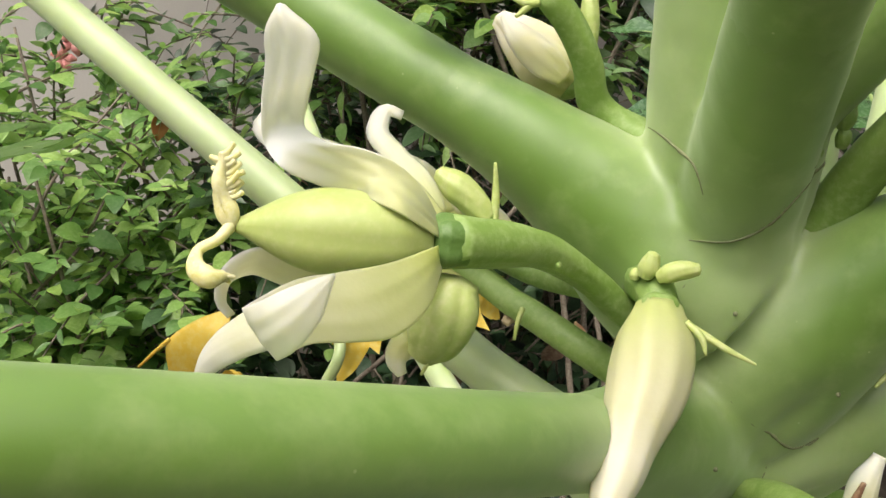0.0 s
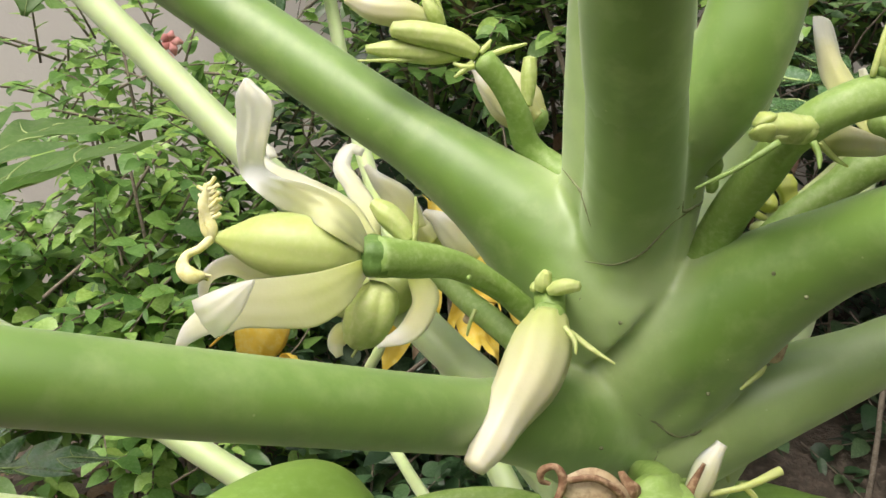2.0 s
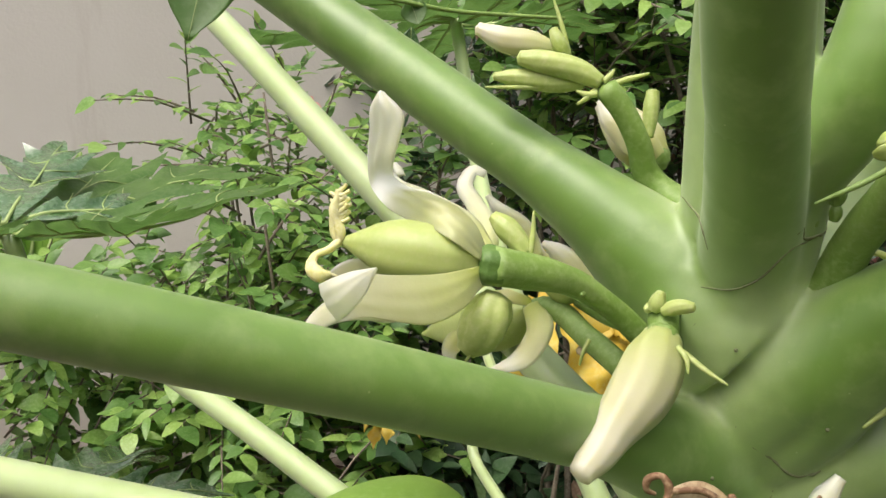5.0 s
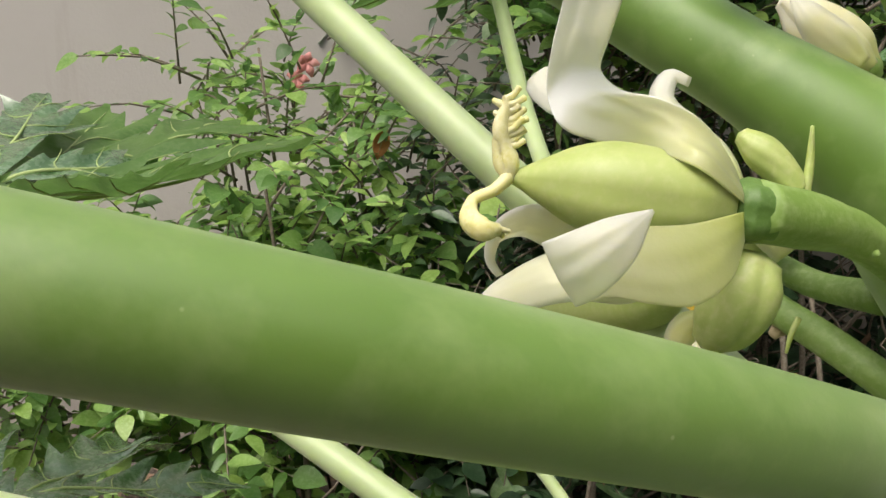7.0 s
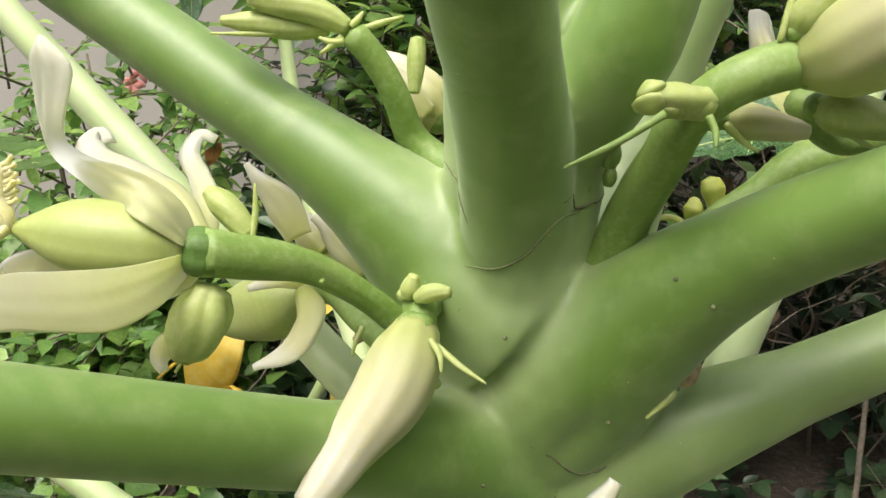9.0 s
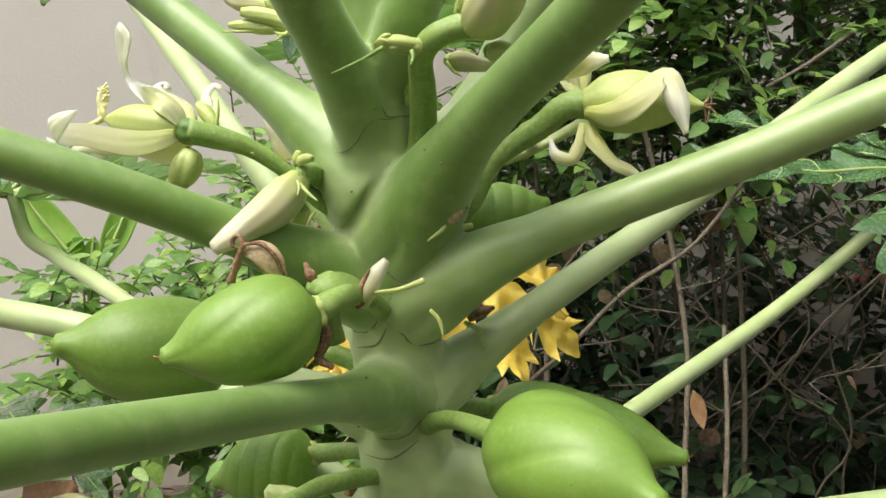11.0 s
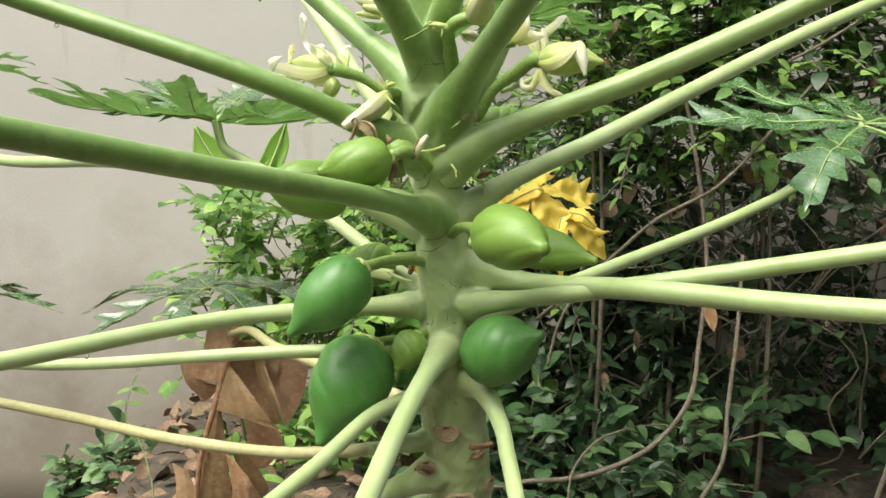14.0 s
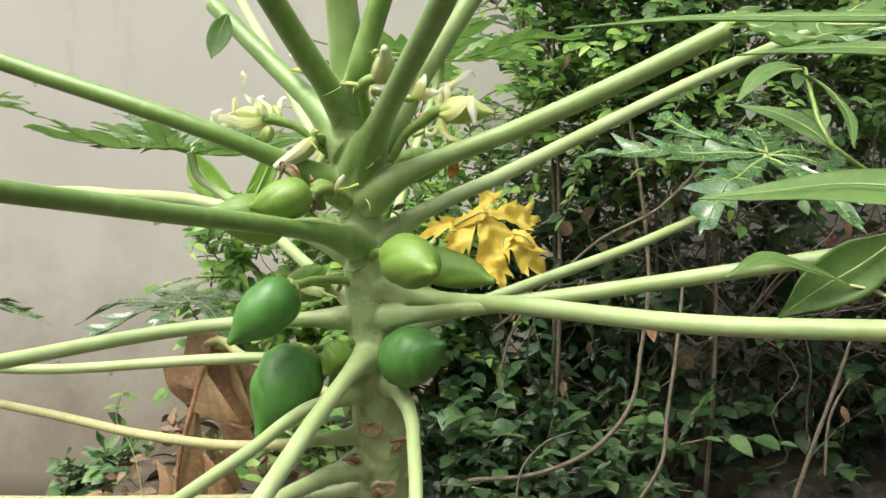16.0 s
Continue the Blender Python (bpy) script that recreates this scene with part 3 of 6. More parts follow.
def build_trunk():
    zs = np.linspace(0.0, 1.30, 60)
    V, F = [], []
    seg = 28
    C = np.array([axis(z) for z in zs])
    for i, z in enumerate(zs):
        r = np.interp(z, [0, 0.4, 0.72, 0.85, 1.0, 1.1, 1.3], [0.036, 0.031, 0.0272, 0.0225, 0.0185, 0.0150, 0.006])
        for j in range(seg):
            a = 2 * math.pi * j / seg
            rr = r * (1 + 0.04 * noise.noise(Vector((math.cos(a) * 1.5, math.sin(a) * 1.5, z * 22))))
            V.append(C[i] + np.array((math.cos(a) * rr, math.sin(a) * rr, 0)))
    for i in range(len(zs) - 1):
        for j in range(seg):
            k = (j + 1) % seg
            F.append((i * seg + j, i * seg + k, (i + 1) * seg + k, (i + 1) * seg + j))
    F.append(tuple(range(seg))[::-1])
    F.append(tuple((len(zs) - 1) * seg + j for j in range(seg)))
    bits = [(V, F)]
    for key, zb, r, pts, old in PETIOLES:
        L = np.array(spline(petiole_line(zb, pts), 240))
        s = arc(L)
        keep = L[s < STUB]
        ss = s[s < STUB]
        wide = 1.0 + flare(r) * np.exp(-((ss / flare_len(key)) ** 2))
        m = 14
        idx = np.linspace(0, len(keep) - 1, m).astype(int)
        sink = 1.02 - 0.16 * np.clip((ss[idx] - 0.062) / 0.033, 0, 1) ** 1.5
        bits.append(tube_exact(keep[idx], r * wide[idx] * sink, 20))
        # the shoulder that runs down the trunk below the base
        b = axis(zb)
        out = np.array(pts[0]) - b
        out[2] = 0
        out /= np.linalg.norm(out)
        sh = [b + out * 0.010 + np.array((0, 0, 0.004)), b + out * 0.0095 + np.array((0.001, 0.004, -0.018)), b + out * 0.004 + np.array((0.002, 0.008, -0.04))]
        bits.append(tube(sh, [r * 1.25, r * 1.0, r * 0.4], 10, 16))
    me = mesh_of("trunk_raw", *join(*bits))
    ob = new("trunk_raw", me)
    rm = ob.modifiers.new("remesh", "REMESH")
    rm.mode, rm.voxel_size = "VOXEL", 0.0011
    sm = ob.modifiers.new("smooth", "SMOOTH")
    sm.factor, sm.iterations = 0.5, 16
    dg = bpy.context.evaluated_depsgraph_get()
    dg.update()
    done = bpy.data.meshes.new_from_object(ob.evaluated_get(dg))
    bpy.data.objects.remove(ob)
    done.polygons.foreach_set("use_smooth", [True] * len(done.polygons))
    co = np.empty(len(done.vertices) * 3)
    done.vertices.foreach_get("co", co)
    co = co.reshape(-1, 3)
    nor = np.empty(len(co) * 3)
    done.vertices.foreach_get("normal", nor)
    nor = nor.reshape(-1, 3)
    # uneven swelling and fine dents
    core = np.clip((0.042 - np.hypot(co[:, 0] - 0.027 - (1 - co[:, 2]) * 0.07, co[:, 1] - 0.006 - (1 - co[:, 2]) * 0.2)) / 0.014, 0.12, 1)
    bump = np.array([0.0012 * noise.noise(Vector((p[0] * 55, p[1] * 55, p[2] * 32))) + (0.0018 if p[2] < 0.88 else 0.0006) * (0.3 - abs(noise.noise(Vector((p[0] * 85, p[1] * 85, p[2] * 60 + 5)))))
                     + 0.0004 * noise.noise(Vector(p * 190)) for p in co]) * core
    co = co + nor * sculpt(co)[:, None]
    co = co + nor * (np.array(bump) * np.interp(co[:, 2], [0.6, 0.85, 0.95, 1.05], [1.6, 1.1, 0.5, 0.45]))[:, None]
    done.vertices.foreach_set("co", co.ravel())
    done.update()
    own = np.interp(co[:, 2], [0.6, 0.85, 0.93, 0.99, 1.04], [0.50, 0.56, 0.50, 0.46, 0.32])
    away = np.hypot(co[:, 0] - 0.027 - (1 - co[:, 2]) * 0.07, co[:, 1] - 0.006 - (1 - co[:, 2]) * 0.2)
    tone, best = own.copy(), np.full(len(co), 9.0)
    for key, zb, r, pts, old in PETIOLES:
        L = np.array(spline(petiole_line(zb, pts), 240))
        L = L[arc(L) < STUB + 0.01][::4]
        dist = np.min(np.linalg.norm(co[:, None, :] - L[None], axis=2), axis=1) / r
        near = dist < best
        best[near] = dist[near]
        u = np.clip((away - 0.014) / 0.022, 0, 1)
        tone = np.where(near, own * (1 - u) + old * u, tone)
    # pale bloom above each base; the highlight there is put into the tone too
    for key, zb, r, pts, old in PETIOLES:
        b, d, u, v = base_frame(key)
        p = co - b
        tone = tone + 0.75 * np.exp(-((p @ d - 0.024) / 0.020) ** 2 - ((p @ u) / 0.015) ** 2 - ((p @ v - 1.8 * r) / 0.011) ** 2)
    tone = tone + 0.30 * np.array([noise.noise(Vector((q[0] * 40, q[1] * 40, q[2] * 26))) for q in co]) * (away < 0.035)
    tone = np.clip(tone, 0, 1)
    done.attributes.new("age", "FLOAT", "POINT").data.foreach_set("value", tone)
    return part("trunk", done, M_SKIN, tree, "smooth green stem with swollen petiole bases")


def tube_exact(C, R, seg=20):
    T, S, N = frames_along(C)
    n = len(C)
    V, F = [], []
    for i in range(n):
        for j in range(seg):
            a = 2 * math.pi * j / seg
            V.append(C[i] + S[i] * R[i] * math.cos(a) + N[i] * R[i] * math.sin(a))
    for i in range(n - 1):
        for j in range(seg):
            k = (j + 1) % seg
            F.append((i * seg + j, i * seg + k, (i + 1) * seg + k, (i + 1) * seg + j))
    F.append(tuple(range(seg))[::-1])
    F.append(tuple((n - 1) * seg + j for j in range(seg)))
    return V, F


trunk = build_trunk()
PET = {}
for key, zb, r, pts, old in PETIOLES:
    L = np.array(spline(petiole_line(zb, pts), 260))
    s = arc(L)
    sel = L[s > 0.052]
    ss = s[s > 0.052]
    n = 70
    idx = np.unique(np.linspace(0, len(sel) - 1, n).astype(int))
    wide = 1.0 + flare(r) * np.exp(-((ss / flare_len(key)) ** 2))
    start = np.clip((ss - 0.052) / 0.040, 0, 1)
    start = start * start * (3 - 2 * start)
    taper = np.interp(ss, [0, ss[-1]], [1.0, 0.86])
    R = r * wide * taper * (0.90 + 0.115 * start)
    ob = part("petiole", tube_exact(sel[idx], R[idx], 22), M_YELLOWSTEM if old >= 1 else M_SKIN, tree, "pale petiole" if old else "green petiole")
    ob.data.attributes.new("age", "FLOAT", "POINT").data.foreach_set("value", [old] * len(ob.data.vertices))
    PET[key] = L


# ---- seams and scars on the trunk ----
SKIN = BVHTree.FromPolygons([v.co for v in trunk.data.vertices], [tuple(p.vertices) for p in trunk.data.polygons])


def snap(p):
    loc, nor, _, _ = SKIN.find_nearest(Vector(p))
    return np.array(loc), np.array(nor)


def seam(key):
    """The thin brown line in the groove where a petiole base meets the trunk."""
    C = []
    for q in seam_line(key):
        p, nor = snap(q)
        C.append(p - nor * 0.00018)
    C = np.array(C)
    C[1:-1] = (C[:-2] + C[1:-1] * 2 + C[2:]) / 4
    R = [0.00050 * (0.35 + 0.65 * math.sin(math.pi * i / 45)) * (1 + 0.7 * noise.noise(Vector((i * 0.6, 1, ord(key))))) for i in range(46)]
    part("seam", tube_exact(C, np.array(R), 6), M_SEAM, tree)


for key in SEAMS:
    seam(key)


def crease(near, far, r=0.00045):
    """A fine brown line on the skin, found along lines of sight."""
    C = []
    for a, b in pair_line(near, far, 40):
        loc = SKIN.ray_cast(Vector(a), Vector(b - a).normalized())[0]
        if loc is not None and (not C or np.linalg.norm(np.array(loc) - C[-1]) < 0.006):
            C.append(np.array(loc))
    if len(C) < 8:
        return
    C = np.array(C)
    C[1:-1] = (C[:-2] + C[1:-1] * 2 + C[2:]) / 4
    n = len(C)
    R = [r * (0.3 + 0.7 * math.sin(math.pi * i / (n - 1))) * (1 + 0.6 * noise.noise(Vector((i * 0.6, 2, n)))) for i in range(n)]
    part("seam", tube_exact(C, np.array(R), 6), M_SEAM, tree)


crease([(-0.0830, -0.1041, 1.0477), (-0.0826, -0.1048, 1.0442), (-0.0812, -0.1062, 1.0421), (-0.0803, -0.1074, 1.0403), (-0.0801, -0.1081, 1.0380)], [(0.1763, 0.2380, 1.0225), (0.1789, 0.2334, 0.9976), (0.1892, 0.2228, 0.9828), (0.1957, 0.2148, 0.9700), (0.1973, 0.2093, 0.9529)], 0.00038)
crease([(-0.0812, -0.1081, 1.0349), (-0.0790, -0.1101, 1.0347), (-0.0773, -0.1114, 1.0356), (-0.0756, -0.1125, 1.0375), (-0.0742, -0.1135, 1.0393)], [(0.1893, 0.2097, 0.9314), (0.2048, 0.1955, 0.9298), (0.2167, 0.1862, 0.9360), (0.2292, 0.1778, 0.9499), (0.2394, 0.1706, 0.9629)], 0.00038)
crease([(-0.0738, -0.1139, 1.0393), (-0.0734, -0.1149, 1.0377), (-0.0725, -0.1161, 1.0369), (-0.0717, -0.1169, 1.0376)], [(0.2418, 0.1679, 0.9628), (0.2447, 0.1612, 0.9509), (0.2509, 0.1520, 0.9455), (0.2569, 0.1464, 0.9507)], 0.00038)
crease([(0.0032, -0.1313, 0.9041), (0.0101, -0.1325, 0.9028), (0.0191, -0.1336, 0.9080)], [(0.0427, 0.3627, 0.7893), (0.0612, 0.3596, 0.7859), (0.0852, 0.3566, 0.7997)])
crease([(0.0026, -0.1293, 0.9359), (0.0082, -0.1301, 0.9367), (0.0112, -0.1303, 0.9414)], [(0.0410, 0.3681, 0.8742), (0.0561, 0.3658, 0.8765), (0.0640, 0.3653, 0.8890)])


def leaf_scar(p, size, seed):
    """A heart-shaped scar left by a fallen leaf: a sunken brown plate inside a raised corky rim."""
    c, nor = snap(p)
    m = turn(nor, (0, 0, 1), c)
    V, F = [], []
    rings, seg = 9, 32
    for k in range(rings + 1):
        s = k / rings
        for j in range(seg):
            a = 2 * math.pi * j / seg
            heart = 1 - 0.22 * math.exp(-((a - math.pi / 2) / 0.42) ** 2) + 0.10 * math.exp(-((a - 1.5 * math.pi) / 0.5) ** 2)
            r = size * s * heart * (1 + 0.05 * noise.noise(Vector((math.cos(a) * 2, math.sin(a) * 2, seed))))
            h = 0.0004 + 0.0011 * math.exp(-((s - 0.84) / 0.09) ** 2) + 0.0006 * math.exp(-((s - 0.45) / 0.12) ** 2) * max(0, -math.sin(a))
            h += 0.0003 * noise.noise(Vector((j * 0.9, k * 1.1, seed))) - (0.0030 if k == rings else 0)
            q = np.array((h, r * math.cos(a) * 1.12, r * math.sin(a) * 0.80, 1))
            V.append((m @ q)[:3])
    for k in range(rings):
        for j in range(seg):
            n2 = (j + 1) % seg
            F.append((k * seg + j, k * seg + n2, (k + 1) * seg + n2, (k + 1) * seg + j))
    part("leaf_scar", (V, F), M_SCAR, tree, "pale brown heart-shaped leaf scar")
    rng = random.Random(seed)
    for q in range(3):
        a = radians(60 + 30 * q)
        o = (m @ np.array((0.001, size * 0.30 * math.cos(a), size * (0.12 + 0.3 * math.sin(a)), 1)))[:3]
        part("scar_knot", tube([o - nor * 0.001, o + nor * rng.uniform(0.0008, 0.0022)], [0.0012, 0.0006], 5, 7, wobble=0.5), M_DRY, tree)


for k, (p, size) in enumerate(SCARS):
    leaf_scar(p, size, k * 3 + 1)
SB = "withered brown flower stub"
part("stub", tube([(0.0588, 0.0253, 0.7016), (0.0670, 0.0156, 0.7056), (0.0753, 0.0109, 0.7090)], [0.0030, 0.0024, 0.0018, 0.0024, 0.0020], 22, 9, 4, 0.2, wobble=0.6), M_DRY, tree, SB)
part("stub", tube([(0.0603, 0.0246, 0.6928), (0.0645, 0.0149, 0.6969), (0.0676, 0.0102, 0.7013)], [0.0028, 0.0022, 0.0014], 14, 9, 4, 0.2, wobble=0.6), M_DRY, tree, SB)
part("stub", tube([(0.0260, 0.0382, 0.6772), (0.0184, 0.0336, 0.6818), (0.0114, 0.0287, 0.6824)], [0.0034, 0.0030, 0.0022, 0.0014], 18, 9, 4, 0.2, wobble=0.6), M_DRY, tree, SB)
part("stub", tube([(0.0440, 0.0206, 0.6476), (0.0475, 0.0113, 0.6561), (0.0514, 0.0111, 0.6532)], [0.0034, 0.0030, 0.0026], 14, 9, 4, 0.2, wobble=0.7), M_DRY, tree, SB)
part("stub", tube([(0.0642, 0.0533, 0.7348), (0.0687, 0.0433, 0.7352), (0.0722, 0.0431, 0.7322)], [0.0036, 0.0028, 0.0012], 12, 9, wobble=0.4), M_PALEBUD, tree)
for k in range(26):
    rr = random.random
    z = 0.62 + 0.42 * rr()
    a = radians(200 + 140 * rr())
    p, nor = snap(axis(z) + np.array((math.cos(a), math.sin(a), 0)) * 0.05)
    part("wart", tube([p - nor * 0.0004, p + nor * 0.0006], [0.0007, 0.0004], 4, 6), M_SEAM, tree)


# ---- papaya leaves ----
def papaya_leaf(base, along, up, size, lobes=7, droop=0.35, spread=140, material=None, seed=0, fold=0.10, label="", owner=None, crumple=0.05, curl=0.0, teeth=1.0, wide=1.0):
    """A palmate leaf: deeply cut lobes with forward-pointing teeth, sunken pale veins, part of the tree unless another owner is given."""
    rng = random.Random(seed)
    V, F, veins = [], [], []
    m = turn(along, up, base)
    step = radians(2 * spread / (lobes - 1)) / 2
    n, across = 52, 9

    def surface(x, y, z):
        if crumple:
            z += crumple * size * (noise.noise(Vector((x / size * 3.2, y / size * 3.2, seed))) + 0.5 * noise.noise(Vector((x / size * 8, y / size * 8, seed))))
        return np.array((x, y, z))

    for q in range(lobes):
        f = q / (lobes - 1) * 2 - 1
        ang = radians(f * spread + rng.uniform(-5, 5))
        R = size * (1 - 0.36 * abs(f) ** 1.7) * rng.uniform(0.92, 1.06)
        sag = droop * rng.uniform(0.5, 1.5)
        sway = rng.uniform(-0.12, 0.12)
        ca, sa = math.cos(ang), math.sin(ang)
        o = len(V)
        shift = (rng.uniform(0, 0.5), rng.uniform(0.3, 0.8))
        gap = rng.uniform(0.17, 0.23) / teeth

        def point(s, w):
            cx, cy = R * s, R * (0.10 * f + sway) * s * s
            fw = max(0.0, abs(w) - 0.05 * R) * 0.85
            x, y = cx + fw, cy + w
            z = -sag * R * s * s + 0.015 * R * math.sin(7 * s + q) + fold * abs(w) * (1 if s > 0.25 else 4 * s) - curl * w * w / R
            z += 0.010 * R * math.sin(math.pi * (s - 0.3 - abs(w) / R * 0.8) / gap * 2) * min(1, abs(w) / (0.06 * R))
            return surface(x * ca - y * sa, x * sa + y * ca, z)

        def half(s, side):
            web = math.tan(step) * s * 1.06 if s < 0.24 else math.tan(step) * 0.254 * max(0.0, 1 - (s - 0.24) / 0.14)
            body = wide * (0.030 + 0.056 * math.sin(math.pi * min(1.0, s * 0.95)) ** 0.8) * (1 - s ** 6)
            ph = ((s - 0.30) / gap + shift[side]) % 1.0
            big = math.sin(math.pi * min(1.0, max(0.0, (s - 0.24) / 0.78)) ** 0.85) if s > 0.24 else 0.0
            tooth = (0.150 * big ** 0.9) * ph ** 1.5 * (1 + 0.7 * noise.noise(Vector((s * 5, q * 2.1, side + seed))))
            return R * max(web, min(body, 0.5 * (1.02 - s)) + tooth * (1 - s) ** 0.12 if s > 0.2 else web)

        for i in range(n + 1):
            s = i / n
            for j in range(across):
                u = -1 + 2 * j / (across - 1)
                V.append(point(s, half(s, 0 if u < 0 else 1) * u if i < n else 0.0004 * u))
        for i in range(n):
            for j in range(across - 1):
                a = o + i * across + j
                F.append((a, a + across, a + across + 1, a + 1))
        lift = np.array((0, 0, size * 0.0004))
        veins.append(tube([point(k / n, 0) + lift for k in (0, 10, 20, 30, 40, 50)], [size * 0.0072, size * 0.0056, size * 0.0036, size * 0.0012], 22, 6))
        for side in (0, 1):
            for k in range(6):
                st = 0.30 + gap * (k - shift[side] + 0.45)
                if 0.16 < st < 0.86:
                    w = half(min(0.99, st + 0.45 * gap), side) * 0.80 * (1 if side else -1)
                    line = [point(st, w * e) + lift * 0.7 for e in (0.0, 0.35, 0.7, 1.0)]
                    veins.append(tube(line, [size * 0.0030, size * 0.0022, size * 0.0008], 9, 5))
    VV, FF = placed((V, F), m)
    blade = part("leaf_blade", (VV, FF), material or M_LEAF, owner or tree, label)
    if crumple <= 0.15:
        part("vein", placed(join(*veins), m), M_VEIN, blade)
    return blade


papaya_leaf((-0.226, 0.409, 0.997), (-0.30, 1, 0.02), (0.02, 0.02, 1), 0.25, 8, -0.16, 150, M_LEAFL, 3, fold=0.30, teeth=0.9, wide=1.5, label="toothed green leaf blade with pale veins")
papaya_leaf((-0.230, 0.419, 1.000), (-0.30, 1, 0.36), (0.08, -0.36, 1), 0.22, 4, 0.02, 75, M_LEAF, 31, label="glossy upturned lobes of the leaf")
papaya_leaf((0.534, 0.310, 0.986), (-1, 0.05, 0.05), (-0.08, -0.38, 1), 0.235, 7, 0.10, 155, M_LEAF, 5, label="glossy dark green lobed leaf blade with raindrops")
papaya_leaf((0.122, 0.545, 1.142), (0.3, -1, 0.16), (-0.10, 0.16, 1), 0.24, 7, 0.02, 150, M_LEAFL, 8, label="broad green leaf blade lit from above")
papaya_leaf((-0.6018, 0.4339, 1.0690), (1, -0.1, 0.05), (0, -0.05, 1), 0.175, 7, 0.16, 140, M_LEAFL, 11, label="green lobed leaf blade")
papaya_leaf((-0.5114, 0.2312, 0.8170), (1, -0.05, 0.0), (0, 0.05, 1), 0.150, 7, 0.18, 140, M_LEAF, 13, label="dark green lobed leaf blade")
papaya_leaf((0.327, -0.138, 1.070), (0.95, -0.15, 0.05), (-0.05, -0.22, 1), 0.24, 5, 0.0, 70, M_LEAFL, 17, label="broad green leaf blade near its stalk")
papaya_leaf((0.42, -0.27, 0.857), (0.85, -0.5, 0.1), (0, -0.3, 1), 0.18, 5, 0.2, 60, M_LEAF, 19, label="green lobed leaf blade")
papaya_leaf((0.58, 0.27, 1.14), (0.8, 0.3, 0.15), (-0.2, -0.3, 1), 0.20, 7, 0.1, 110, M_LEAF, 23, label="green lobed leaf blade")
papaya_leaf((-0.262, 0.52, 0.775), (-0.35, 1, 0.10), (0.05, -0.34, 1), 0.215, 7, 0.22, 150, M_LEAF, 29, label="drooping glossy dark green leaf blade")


# ---- fruit ----
def fruit(base, tip, r, skin, stalk, label, ribs=0.027, seed=0, style=True, beak=False):
    ob = thing("papaya_fruit", label, "papaya", "unripe papayas on the tree")
    b, t = np.array(base), np.array(tip)
    keys = (0.30, 0.70, 0.88, 0.97, 1.0, 1.0, 0.985, 0.95, 0.88, 0.76, 0.59, 0.39, 0.23, 0.13) if beak else (0.30, 0.68, 0.87, 0.965, 1.0, 1.0, 0.985, 0.95, 0.895, 0.81, 0.68, 0.49, 0.29, 0.19)
    body = part("skin", tube([b, b * 0.5 + t * 0.5, t], [r * k for k in keys], 56, 60, 5, ribs, seed * 0.7), skin, ob)
    d = (t - b) / np.linalg.norm(t - b)
    part("stalk", tube([np.array(p) for p in stalk] + [b + d * 0.002], [0.0052, 0.0042, 0.0040, 0.0048], 22, 12, wobble=0.25), M_STALK, ob, "knobbly green stalk")
    ring = tube([b - d * 0.0015, b + d * 0.0012], [r * 0.30, r * 0.34], 5, 20, 5, 0.14)
    part("calyx", ring, M_BUDG, ob)
    if style:
        rng = random.Random(seed)
        bits = []
        for k in range(4):
            v = np.array([rng.uniform(-1, 1) for _ in range(3)]) * 0.0022
            bits.append(tube([t - d * 0.0008, t + d * 0.001 + v * 0.5, t + d * 0.0016 + v], [0.0005, 0.0004, 0.0003], 7, 6))
        part("dried_style", join(*bits), M_DRY, body, "withered black style")
    return ob


UP = "young light green papaya on a short stalk"
fruit((-0.042, 0.052, 0.912), (-0.1125, 0.030, 0.926), 0.0245, M_FRUIT, [axis(0.90) * 1, (-0.01, 0.045, 0.915)], UP, seed=1)
fruit((-0.005, -0.054, 0.943), (-0.057, -0.0625, 0.932), 0.0178, M_FRUIT, [axis(0.925), (0.012, -0.03, 0.945), (0.004, -0.046, 0.947)], "young light green papaya with withered petals above", seed=2)
fruit((0.064, -0.037, 0.8885), (0.100, -0.102, 0.879), 0.0232, M_FRUIT, [axis(0.872), (0.048, -0.005, 0.888)], UP, seed=3)
fruit((0.080, 0.05, 0.878), (0.157, -0.002, 0.860), 0.0185, M_FRUIT, [axis(0.875), (0.06, 0.04, 0.882)], UP, seed=4)
fruit((-0.027, -0.0176, 0.860), (-0.0838, -0.0352, 0.8098), 0.0238, M_FRUITD, [axis(0.855), (-0.005, 0.004, 0.862)], "green papaya with a pointed tip beside a petiole", 0.012, seed=5, beak=True)
fruit((-0.0240, 0.0332, 0.7920), (-0.0651, -0.0036, 0.7153), 0.0325, M_FRUITD, [axis(0.79), (-0.0044, 0.0579, 0.7875)], "large dark green papaya with shallow ribs", 0.022, seed=6, beak=True)
fruit((0.057, 0.012, 0.779), (0.1095, -0.0312, 0.8072), 0.0275, M_FRUITD, [axis(0.768), (0.052, 0.03, 0.772)], "dark green papaya with a dried tip", 0.020, seed=7, beak=True)
fruit((0.0149, 0.0238, 0.7986), (-0.0032, 0.0065, 0.7727), 0.0145, M_FRUIT, [axis(0.80), (0.0233, 0.0338, 0.7989)], "small bright green papaya beside the stem", seed=8)
fruit((0.0185, 0.0563, 0.7687), (-0.0027, 0.0447, 0.7507), 0.012, M_FRUITD, [axis(0.775), (0.0235, 0.0567, 0.7738)], "small dark green papaya in shade", seed=9)
fruit((0.062, 0.045, 0.965), (0.115, 0.058, 0.976), 0.0172, M_FRUIT, [axis(0.96), (0.048, 0.03, 0.963)], UP, seed=10)
